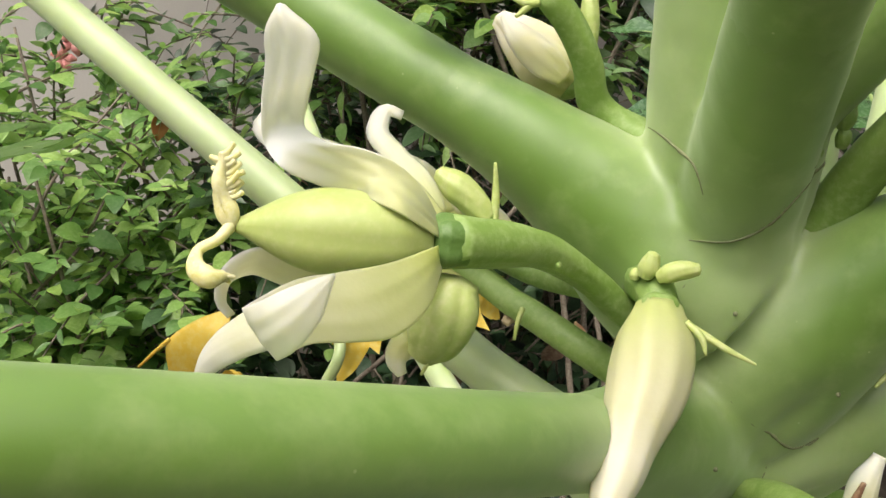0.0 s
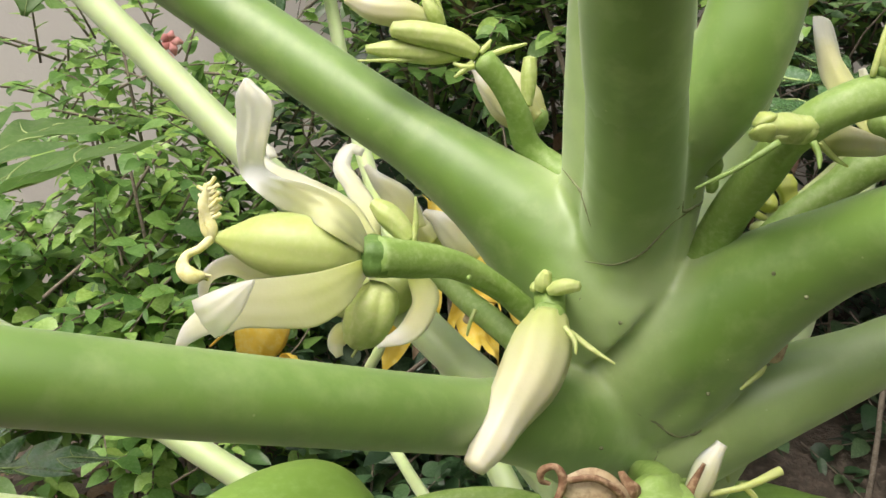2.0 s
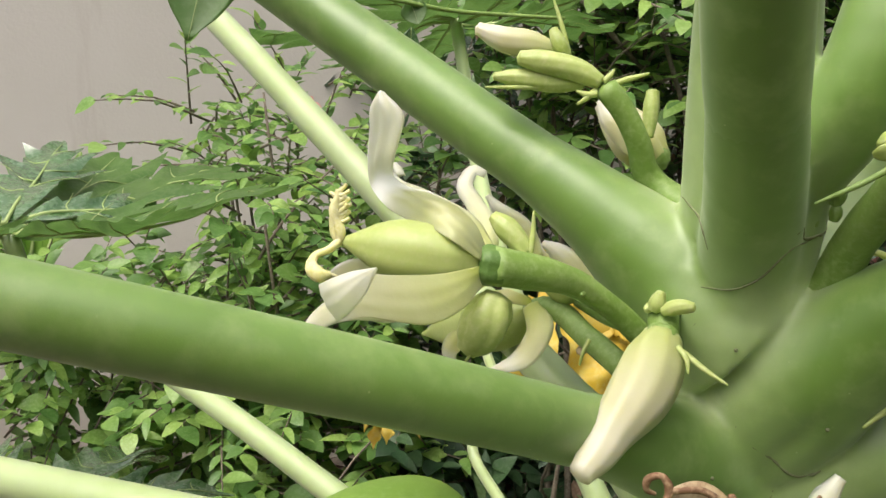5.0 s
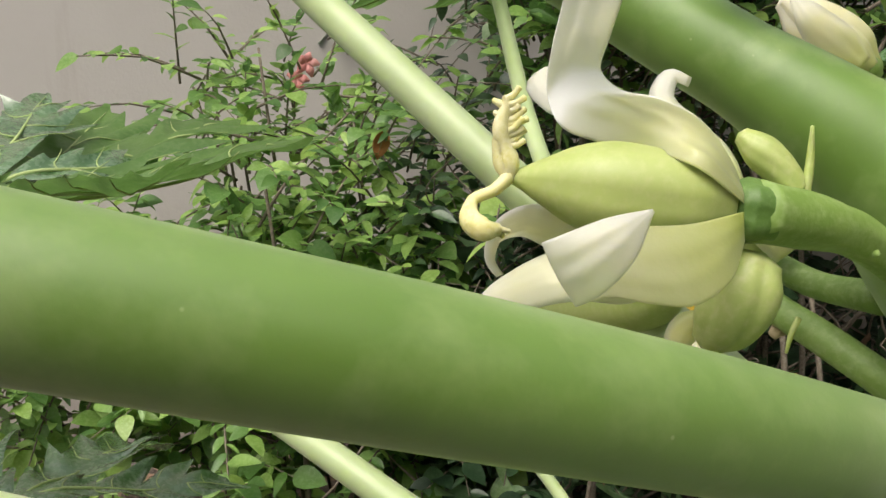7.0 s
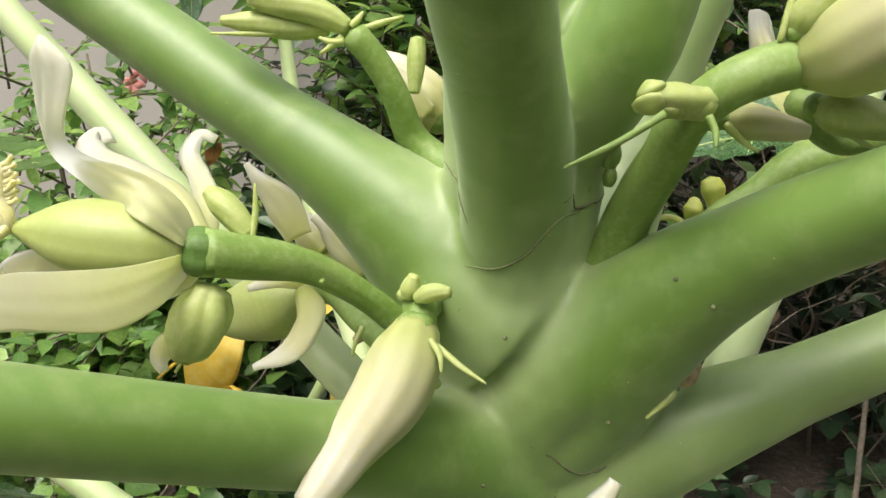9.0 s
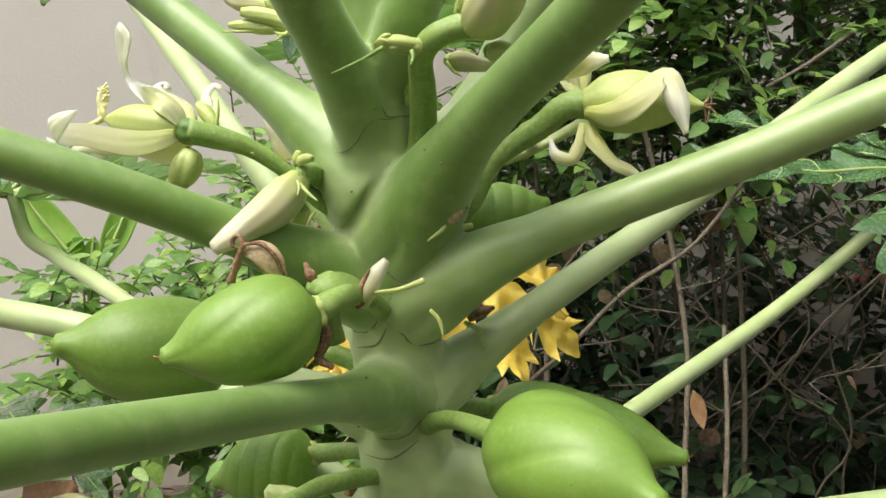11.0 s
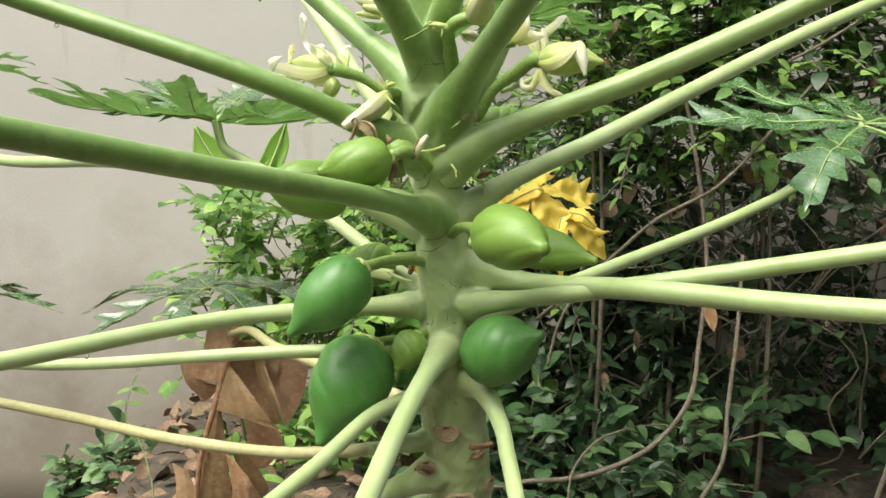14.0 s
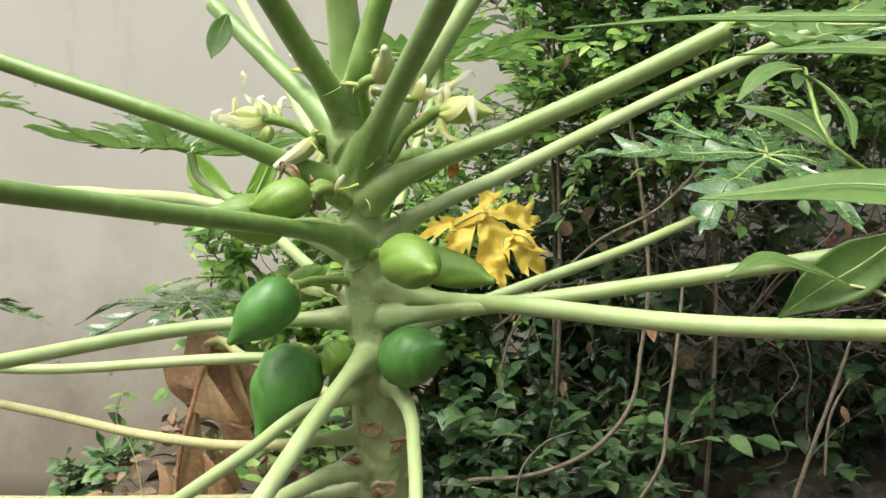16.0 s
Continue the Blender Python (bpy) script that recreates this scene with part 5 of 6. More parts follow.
for line, r in (([(0.0341, -0.0177, 1.0251), (0.0346, -0.0182, 1.0296), (0.0350, -0.0188, 1.0334)], 0.0024), ([(0.0351, -0.0208, 1.0217), (0.0358, -0.0217, 1.0245), (0.0361, -0.0225, 1.0268)], 0.0020),
                ([(0.0324, -0.0178, 1.0213), (0.0324, -0.0185, 1.0235), (0.0329, -0.0183, 1.0256)], 0.0017), ([(0.0311, -0.0172, 1.0155), (0.0311, -0.0179, 1.0178), (0.0316, -0.0177, 1.0199)], 0.0014),
                ([(0.0353, -0.0205, 1.0178), (0.0353, -0.0212, 1.0200), (0.0358, -0.0210, 1.0221)], 0.0016)):
    bud("tiny green bud in a petiole axil", line, r, M_STALK, keys=(0.7, 1.0, 0.95, 0.6), cap=False)
bud("small green bud resting against a pale petiole", [(0.0448, -0.0367, 1.0624), (0.0477, -0.0395, 1.0645), (0.0505, -0.0424, 1.0664), (0.0527, -0.0431, 1.0672)], 0.0028, M_BUDG, spike=[[(0.0422, -0.0400, 1.0629), (0.0445, -0.0426, 1.0650), (0.0463, -0.0442, 1.0659)]], cap=False)

# sprout in the upper axil
sprout = thing("flower_stalk", "young flower stalk with green buds in a petiole axil", "stalk", "flower stalks")
part("stalk", tube([tuple(axis(1.01)), (0.0080, 0.0253, 1.0311), (0.0040, 0.0217, 1.0393), (-0.0013, 0.0210, 1.0490), (-0.0060, 0.0216, 1.0552)], [0.0070, 0.0056, 0.0040, 0.0034, 0.0034], 28, 16, wobble=0.1), M_STALK, sprout)
for line in ([(-0.0050, 0.0214, 1.0557), (0.0005, 0.0186, 1.0573), (0.0048, 0.0161, 1.0583)], [(-0.0087, 0.0225, 1.0545), (-0.0119, 0.0222, 1.0523), (-0.0142, 0.0228, 1.0509)], [(-0.0067, 0.0211, 1.0567), (-0.0048, 0.0207, 1.0585), (-0.0036, 0.0205, 1.0600)],
             [(-0.0088, 0.0213, 1.0534), (-0.0113, 0.0222, 1.0534), (-0.0140, 0.0234, 1.0546)]):
    part("bract", tube(line, [0.0009, 0.0009, 0.0004], 9, 7), M_BUDG, sprout)
bud(GB, [(-0.0071, 0.0223, 1.0567), (-0.0127, 0.0250, 1.0603), (-0.0206, 0.0284, 1.0631), (-0.0276, 0.0313, 1.0648)], 0.0034, M_BUDG, keys=(0.6, 0.9, 1.0, 1.0, 0.9, 0.6), cap=False)
bud(GB, [(-0.0102, 0.0267, 1.0569), (-0.0183, 0.0298, 1.0575), (-0.0263, 0.0330, 1.0592), (-0.0337, 0.0359, 1.0602)], 0.0029, M_BUDG, keys=(0.6, 0.9, 1.0, 1.0, 0.8, 0.4), cap=False, spike=[[(-0.0151, 0.0273, 1.0562), (-0.0259, 0.0313, 1.0565), (-0.0367, 0.0354, 1.0572)]])
bud("pale cream bud above green buds", [(-0.0131, 0.0326, 1.0657), (-0.0202, 0.0356, 1.0684), (-0.0291, 0.0394, 1.0709), (-0.0358, 0.0424, 1.0745)], 0.0040, M_BUD, keys=(0.5, 0.7, 1.0, 1.0, 0.8, 0.45), spike=[[(-0.0121, 0.0308, 1.0637), (-0.0132, 0.0327, 1.0724), (-0.0150, 0.0351, 1.0824)]])
bud(GB, [(-0.0134, 0.0304, 1.0650), (-0.0156, 0.0308, 1.0688), (-0.0167, 0.0319, 1.0727)], 0.0022, M_BUDG, keys=(0.7, 1.0, 0.9, 0.6), cap=False)
bud(GB, [(0.0130, 0.0316, 1.0406), (0.0143, 0.0323, 1.0476), (0.0156, 0.0330, 1.0542)], 0.0024, M_BUDG, keys=(0.6, 0.9, 1.0, 0.8), cap=False)
bud("small green bud on the pale stem top", [(0.0172, -0.0295, 1.0400), (0.0083, -0.0302, 1.0409), (-0.0015, -0.0310, 1.0408)], 0.0042, M_BUDG, keys=(0.6, 0.9, 1.0, 0.6), cap=False)

# right open flower
rf = thing("papaya_flower", "open pale yellow papaya flower with reflexed petals", "flower", "papaya flowers")
part("ovary", tube([(0.1089, -0.0166, 1.0170), (0.1297, -0.0250, 1.0166), (0.1536, -0.0320, 1.0137)], [0.0060, 0.0105, 0.0122, 0.0124, 0.0110, 0.0085, 0.0050, 0.0014], 36, 30, 5, 0.07), M_OVARY, rf)
W = (-0.1, -1, 0.3)
for k, (line, half) in enumerate((
        ([(0.1073, -0.0150, 1.0185), (0.1050, -0.0050, 1.0310), (0.1160, 0.0120, 1.0415), (0.1290, 0.0290, 1.0515), (0.1387, 0.0400, 1.0582), (0.1420, 0.0420, 1.0530)], [0.0027, 0.0046, 0.0052, 0.0043, 0.0037, 0.0015]),
        ([(0.1071, -0.0250, 1.0135), (0.1151, -0.0370, 1.0121), (0.1253, -0.0420, 1.0173), (0.1320, -0.0450, 1.0234), (0.1338, -0.0500, 1.0145), (0.1359, -0.0530, 1.0014)], [0.0027, 0.0061, 0.0073, 0.0046, 0.0043, 0.0012]),
        ([(0.1086, -0.0220, 1.0083), (0.1092, -0.0280, 0.9998), (0.1148, -0.0320, 0.9918), (0.1220, -0.0330, 0.9883), (0.1254, -0.0330, 0.9834), (0.1201, -0.0310, 0.9812)], [0.0024, 0.0037, 0.0030, 0.0030, 0.0024, 0.0012]),
        ([(0.1069, -0.0210, 1.0084), (0.1034, -0.0240, 0.9990), (0.0996, -0.0250, 0.9946), (0.0953, -0.0210, 0.9959), (0.0947, -0.0150, 1.0029)], [0.0021, 0.0027, 0.0027, 0.0024, 0.0009]),
        ([(0.1087, -0.0120, 1.0206), (0.1068, -0.0100, 1.0271), (0.1062, -0.0080, 1.0362)], [0.0021, 0.0030, 0.0012]),
        ([(0.1105, -0.0080, 1.0205), (0.1135, -0.0040, 1.0305), (0.1128, 0.0000, 1.0432)], [0.0021, 0.0037, 0.0012]))):
    part("petal", petal(line, half, W, 0.45, 0.0007, 40, 13, 0.30, 20 + k, 0.05), M_PETAL, rf, "pale yellow curling petal")
part("dried_stigma", join(*[tube([(0.1531, -0.0319, 1.0137), tuple(np.array((0.1547, -0.0321, 1.0137)) + np.array(v) * 0.003), tuple(np.array((0.1537, -0.0330, 1.0131)) + np.array(v) * 0.006)], [0.0007, 0.0006, 0.0003], 8, 6)
                            for v in ((0.4, 0, 0.9), (0.8, -0.3, -0.6), (0.2, 0.4, -1.0), (1.0, 0.2, 0.2))]), M_DRY, rf, "withered brown stigma")
part("peduncle", tube([tuple(axis(0.955)), (0.0612, 0.0056, 0.9736), (0.0751, -0.0003, 0.9963), (0.0919, -0.0073, 1.0085), (0.1053, -0.0150, 1.0172), (0.1097, -0.0167, 1.0164)], [0.0050, 0.0046, 0.0042, 0.0042, 0.0052, 0.0058], 40, 16, wobble=0.12), M_STALK, rf)

# dried petals and stubs at the nodes
dry = thing("dried_petals", "shrivelled brown flower petals above a young fruit", "petals", "withered flowers")
part("petal", tube([(-0.0348, -0.0469, 0.9550), (-0.0331, -0.0479, 0.9587), (-0.0312, -0.0487, 0.9643), (-0.0298, -0.0485, 0.9684), (-0.0310, -0.0476, 0.9708), (-0.0330, -0.0459, 0.9699), (-0.0332, -0.0452, 0.9675), (-0.0315, -0.0460, 0.9665)],
                   [0.0014, 0.0009, 0.0012, 0.0008, 0.0010, 0.0008, 0.0009, 0.0004], 40, 9, 3, 0.3, wobble=0.6), M_DRY, dry)
part("petal", petal([(-0.0289, -0.0461, 0.9652), (-0.0242, -0.0490, 0.9648), (-0.0202, -0.0511, 0.9613), (-0.0157, -0.0504, 0.9558)], [0.0020, 0.0046, 0.0044, 0.0012], (-0.2, -1, 0.2), 0.25, 0.0008, 26, 9, 0.2, 30), M_TAN, dry)
part("dark_rim", tube([(-0.0291, -0.0489, 0.9678), (-0.0237, -0.0519, 0.9680), (-0.0201, -0.0537, 0.9651), (-0.0162, -0.0523, 0.9566)], [0.0007, 0.0008, 0.0008, 0.0005], 24, 7, wobble=0.4), M_DRY, dry)
node = thing("flower_stub", "knobbly green flower stub with withered ends", "stub", "withered flowers")
part("knob", tube([(-0.0072, -0.0373, 0.9504), (-0.0025, -0.0391, 0.9495), (0.0064, -0.0362, 0.9478), (0.0174, -0.0281, 0.9430)], [0.0030, 0.0062, 0.0055, 0.0035, 0.0030], 26, 18, 5, 0.08, wobble=0.5), M_STALK, node)
part("knob", tube([(-0.0024, -0.0370, 0.9496), (-0.0010, -0.0369, 0.9404), (0.0011, -0.0332, 0.9293)], [0.0050, 0.0048, 0.0046], 16, 14, wobble=0.3), M_STALK, node)
part("husk", tube([(-0.0055, -0.0396, 0.9528), (-0.0072, -0.0394, 0.9565), (-0.0082, -0.0385, 0.9594)], [0.0016, 0.0020, 0.0012, 0.0008], 12, 9, 3, 0.3, wobble=0.6), M_DRY, node)
part("husk", tube([(0.0112, -0.0361, 0.9459), (0.0119, -0.0378, 0.9443), (0.0100, -0.0376, 0.9414)], [0.0018, 0.0016, 0.0006], 10, 8, wobble=0.6), M_DRY, node)
db = thing("dried_bud", "half-withered cream bud with brown edge on the stem", "bud", "withered flowers")
part("husk", petal([(0.0127, -0.0362, 0.9423), (0.0150, -0.0381, 0.9489), (0.0186, -0.0384, 0.9547), (0.0219, -0.0389, 0.9589)], [0.0022, 0.0034, 0.0034, 0.0016], (-0.3, -0.9, 0.2), 0.7, 0.0011, 24, 11, 0.1, 31), M_BUD, db)
part("dark_rim", tube([(0.0109, -0.0385, 0.9443), (0.0120, -0.0390, 0.9497), (0.0151, -0.0402, 0.9559)], [0.0012, 0.0010, 0.0005], 14, 8, wobble=0.5), M_DRY, db)
part("bract", tube([(0.0167, -0.0401, 0.9472), (0.0256, -0.0432, 0.9482), (0.0343, -0.0459, 0.9511)], [0.0007, 0.0009, 0.0012], 14, 8), M_BUD, db)
part("bract", tube([(0.0396, -0.0264, 0.9375), (0.0427, -0.0283, 0.9334), (0.0436, -0.0296, 0.9276)], [0.0008, 0.0009, 0.0005], 12, 7), M_BUD, db)
hb = thing("dried_bud", "small brown bud with a curved bract in an axil", "bud", "withered flowers")
part("husk", tube([(0.0465, -0.0247, 0.9740), (0.0491, -0.0266, 0.9747), (0.0536, -0.0282, 0.9755)], [0.0014, 0.0036, 0.0034, 0.0012], 16, 12, 4, 0.12, wobble=0.4), M_TAN, hb)
part("bract", tube([(0.0473, -0.0262, 0.9735), (0.0461, -0.0275, 0.9695), (0.0428, -0.0268, 0.9667), (0.0399, -0.0261, 0.9646)], [0.0009, 0.0010, 0.0008, 0.0004], 16, 8), M_BUDG, hb)
hc = thing("dried_bud", "shrivelled pinkish bud on a thin stalk above a petiole", "bud", "withered flowers")
part("husk", tube([(0.0849, 0.0113, 1.0015), (0.0865, 0.0112, 1.0042), (0.0871, 0.0115, 1.0069)], [0.0018, 0.0030, 0.0024, 0.0012], 14, 10, 4, 0.2, wobble=0.5), M_PETAL, hc)
part("husk", tube([(0.0930, 0.0087, 1.0034), (0.0923, 0.0097, 1.0076), (0.0918, 0.0106, 1.0117)], [0.0030, 0.0026, 0.0032, 0.0024], 14, 10, 4, 0.2, wobble=0.5), M_PETAL, hc)
part("bract", tube([(0.0847, 0.0110, 0.9991), (0.0800, 0.0132, 1.0021), (0.0753, 0.0150, 1.0022)], [0.0012, 0.0010, 0.0008], 12, 8), M_BUD, hc)
part("stalk", tube([(0.0815, 0.0116, 0.9960), (0.0969, 0.0123, 1.0012), (0.1171, 0.0119, 1.0107), (0.1313, 0.0133, 1.0174)], [0.0024, 0.0022, 0.0026, 0.0034], 20, 10, wobble=0.3), M_PALEBUD, hc)
hd = thing("dried_bud", "brown bud beside the rear fruit on the stem", "bud", "withered flowers")
part("husk", tube([(0.0550, -0.0037, 0.9696), (0.0567, -0.0037, 0.9750), (0.0542, -0.0030, 0.9805)], [0.0024, 0.0040, 0.0036, 0.0014], 16, 12, 4, 0.15, wobble=0.4), M_TAN, hd)
part("bract", tube([(0.0492, -0.0025, 0.9752), (0.0517, -0.0033, 0.9683), (0.0625, -0.0050, 0.9689)], [0.0010, 0.0018, 0.0012], 14, 8, wobble=0.4), M_BUDG, hd)
he = thing("dried_bud", "dark withered flower remains hanging below a node", "bud", "withered flowers")
part("husk", tube([(-0.0059, -0.0515, 0.9424), (-0.0028, -0.0525, 0.9340), (-0.0059, -0.0535, 0.9263), (-0.0008, -0.0545, 0.9229)], [0.0014, 0.0022, 0.0016, 0.0008], 24, 8, 3, 0.3, wobble=0.6), M_DRY, he)
hf = thing("dried_bud", "small dark withered stub and curved bract above a petiole", "bud", "withered flowers")
part("husk", tube([(0.0630, 0.0127, 0.9271), (0.0681, 0.0121, 0.9298), (0.0744, 0.0112, 0.9320)], [0.0012, 0.0022, 0.0008], 14, 8, 3, 0.3, wobble=0.6), M_DRY, hf)
part("bract", tube([(0.0612, 0.0129, 0.9260), (0.0674, 0.0118, 0.9221), (0.0694, 0.0109, 0.9132)], [0.0010, 0.0012, 0.0006], 14, 8), M_PALEBUD, hf)
stub = thing("flower_stub", "pale green cut flower stub beside a fruit", "stub", "withered flowers")
part("knob", tube([(-0.0058, 0.0331, 0.8464), (-0.0190, 0.0350, 0.8486), (-0.0284, 0.0364, 0.8515)], [0.0046, 0.0044, 0.0046, 0.0036], 16, 12, 5, 0.1, wobble=0.3), M_PALEBUD, stub)
part("husk", tube([(0.0075, 0.0315, 0.8480), (0.0095, 0.0315, 0.8518), (0.0104, 0.0318, 0.8575)], [0.0016, 0.0022, 0.0010], 12, 8, 3, 0.3, wobble=0.6), M_DRY, stub)
part("bract", tube([(-0.0102, 0.0239, 0.8510), (-0.0010, 0.0223, 0.8459), (0.0089, 0.0208, 0.8431)], [0.0010, 0.0014, 0.0010], 12, 8), M_PALEBUD, stub)


# ---- loose leaves on twigs ----
def ovate(label, base, tip, width, facing, material, name="leaf", fold=0.2):
    ob = thing(name, label, "leaf", "climber leaves")
    b, t = np.array(base), np.array(tip)
    half = [width * k for k in (0.06, 0.36, 0.49, 0.46, 0.30, 0.03)]
    mid = (b + t) / 2 + np.array((0, 0, 0.06 * np.linalg.norm(t - b)))
    part("blade", petal([b, mid, t], half, facing, -fold, 0.0005, 26, 11, 0.06, int(width * 9999), 0.0), material, ob)
    part("vein", tube([b, mid, t], [width * 0.018, width * 0.012, width * 0.004], 16, 6), M_VEIN, ob)
    return ob


ovate("single bright green ovate leaf hanging from a twig", (-0.0999, 0.0702, 1.1198), (-0.1164, 0.0664, 1.0751), 0.026, (-0.2, -1, 0.2), M_LEAFL)
ovate("small green leaf on a thin twig", (-0.0007, 0.2435, 1.1005), (-0.0036, 0.2403, 1.0764), 0.012, (0.3, -1, 0.1), M_LEAF)
ovate("small green leaf on a thin twig", (-0.0005, 0.2459, 1.1147), (0.0029, 0.2423, 1.1014), 0.014, (-0.3, -1, 0.1), M_LEAFL)
twig = thing("twig", "thin dark climbing twig crossing the stems", "twig")
part("stem", tube([(-0.0580, 0.2350, 1.1261), (-0.0299, 0.2390, 1.1185), (-0.0036, 0.2430, 1.1131), (0.0240, 0.2470, 1.1089), (0.0529, 0.2510, 1.1073), (0.0905, 0.2550, 1.1055)], [0.0014, 0.0013, 0.0012, 0.0010], 30, 8, wobble=0.2), M_STALK, twig)


def arched(line, half, facing):
    """A slender leaf that arches along its midrib."""
    ob = thing("leaf", "long smooth green leaf of a climber", "leaf", "climber leaves")
    part("blade", petal(line, half, facing, -0.25, 0.0004, 34, 13, 0.05, int(half[1] * 99999), 0.0), M_CLIMB, ob)
    part("vein", tube(line, [half[1] * 0.05, half[1] * 0.035, half[1] * 0.01], 24, 6), M_VEIN, ob)


arched([(0.2858, -0.3696, 1.0097), (0.2719, -0.3783, 1.0100), (0.2574, -0.3864, 1.0048), (0.2420, -0.3934, 0.9899)], [0.0012, 0.0046, 0.0052, 0.0006], (0.0, -0.5, 0.9))
arched([(0.2827, -0.3680, 1.0076), (0.2862, -0.3905, 0.9988), (0.2879, -0.4120, 0.9834), (0.2824, -0.4306, 0.9664)], [0.0012, 0.0051, 0.0057, 0.0009], (0.5, -0.7, 0.6))
arched([(0.2839, -0.4091, 0.9667), (0.2807, -0.3863, 0.9782), (0.2732, -0.3621, 0.9879), (0.2613, -0.3367, 0.9943)], [0.0016, 0.0081, 0.0075, 0.0006], (0.0, -0.9, 0.5))
arched([(0.3003, -0.3325, 1.0138), (0.2884, -0.3061, 1.0153), (0.2806, -0.2814, 1.0115), (0.2721, -0.2566, 1.0050)], [0.0018, 0.0094, 0.0091, 0.0007], (0.1, -0.7, 0.7))
arched([(0.3078, -0.3791, 0.8986), (0.2844, -0.3819, 0.9080), (0.2610, -0.3861, 0.9137), (0.2386, -0.3929, 0.9049)], [0.0009, 0.0046, 0.0052, 0.0006], (0.0, -0.5, 0.9))
arched([(0.3298, -0.3882, 0.9250), (0.3139, -0.3809, 0.9103), (0.2946, -0.3731, 0.8959), (0.2760, -0.3672, 0.8805)], [0.0038, 0.0140, 0.0115, 0.0010], (0.2, -0.9, 0.5))
arched([(0.1732, -0.6779, 0.9500), (0.1654, -0.6663, 0.9509), (0.1566, -0.6551, 0.9496), (0.1453, -0.6440, 0.9479)], [0.0053, 0.0050, 0.0032, 0.0003], (0.0, -0.8, 0.6))
arched([(0.1859, -0.6649, 0.9808), (0.1716, -0.6392, 0.9858), (0.1518, -0.6146, 0.9898), (0.1262, -0.5916, 0.9914)], [0.0041, 0.0038, 0.0027, 0.0004], (0.0, -0.6, 0.8))
arched([(0.1719, -0.6788, 0.9727), (0.1656, -0.6645, 0.9755), (0.1607, -0.6515, 0.9770), (0.1548, -0.6385, 0.9778)], [0.0031, 0.0028, 0.0018, 0.0002], (0.0, -0.8, 0.6))

climber = thing("climber_stem", "thin green climber stem with side stalks", "vine")
part("stem", tube([(0.365, -0.412, 0.0), (0.3415, -0.3917, 0.8613), (0.3302, -0.3884, 0.9250), (0.3112, -0.4001, 0.9518), (0.2839, -0.4091, 0.9665), (0.2855, -0.3695, 1.0094)], [0.0026, 0.0022, 0.0018, 0.0014, 0.0011], 60, 8), M_STALK, climber)
part("side_stalk", tube([(0.3408, -0.3892, 0.8724), (0.3228, -0.3815, 0.8944), (0.3076, -0.3790, 0.8986)], [0.0013, 0.0011, 0.0009], 14, 7), M_PALEBUD, climber)
outer = thing("climber_stem", "thin green climber stem with side stalks", "vine")
part("stem", tube([(0.205, -0.673, 0.0), (0.1975, -0.6604, 0.9213), (0.1904, -0.6654, 0.9636), (0.1859, -0.6649, 0.9808)], [0.0022, 0.0014, 0.0010, 0.0007], 60, 8), M_STALK, outer)
for end, start in (((0.1732, -0.6779, 0.9500), (0.1936, -0.6623, 0.9471)), ((0.1719, -0.6788, 0.9727), (0.1894, -0.6653, 0.9687))):
    part("side_stalk", tube([start, end], [0.0007, 0.0006], 8, 7), M_STALK, outer)


# ---- yellow and dead leaves ----
def crumpled(label, base, size, material, seed, count=9, name="dead_leaf"):
    """A withered palmate leaf hanging in crumpled lobes from its stalk end."""
    rng = random.Random(seed)
    ob = thing(name, label, "leaf", "withered leaves")
    b = np.array(base)
    for k in range(count):
        a = 2 * math.pi * k / count + rng.uniform(-0.3, 0.3)
        d = np.array((math.cos(a), 0.5 * math.sin(a) - 0.25, rng.uniform(-0.75, 0.30)))
        d /= np.linalg.norm(d)
        L = size * rng.uniform(0.7, 1.1)
        line = [b, b + d * L * 0.4 + np.array((0, 0, 0.03 * L)), b + d * L * 0.75 + np.array((0, 0, -0.22 * L)), b + d * L * 0.9 + np.array((0, 0, -0.62 * L))]
        part("lobe", petal(line, [size * w for w in (0.04, 0.16, 0.26, 0.13, 0.22, 0.08, 0.01)], (rng.uniform(-0.5, 0.5), -1, rng.uniform(0.1, 0.8)), 0.2, 0.0006, 30, 11, 0.55, seed * 31 + k, 0.10, rng.uniform(-0.8, 0.8)), material, ob)
    return ob


YF = (0.0, -0.8, 0.5)
yl = thing("yellow_leaf", "wilted bright yellow papaya leaf hanging behind fruit", "leaf", "withered leaves")
for k, (a, b) in enumerate((
        ([(0.1324, 0.4786, 0.8914), (0.1558, 0.4701, 0.9092), (0.1781, 0.4608, 0.9177), (0.1864, 0.4600, 0.9087)], [(0.1393, 0.4779, 0.8837), (0.1652, 0.4587, 0.8936), (0.1797, 0.4493, 0.9006), (0.1872, 0.4598, 0.9056)]),
        ([(0.1987, 0.4751, 0.8773), (0.1978, 0.4633, 0.8479), (0.2063, 0.4602, 0.8174)], [(0.2269, 0.4709, 0.8815), (0.2138, 0.4508, 0.8513), (0.2097, 0.4595, 0.8162)]),
        ([(0.2240, 0.4715, 0.8845), (0.2415, 0.4584, 0.8822), (0.2572, 0.4547, 0.8615)], [(0.2207, 0.4711, 0.8698), (0.2325, 0.4488, 0.8660), (0.2524, 0.4551, 0.8557)]))):
    part("lobe", sheet(a, b, YF, 0.05, 0.0006, 30, 13, 0.02, 0.008, 60 + k, 0.30), M_YLEAF, yl)
    part("vein", tube([np.array(p) * 0.5 + np.array(q) * 0.5 + np.array((0, -0.002, 0.001)) for p, q in zip(a, b)], [0.0011, 0.0008, 0.0005], 14, 6), M_VEIN, yl)
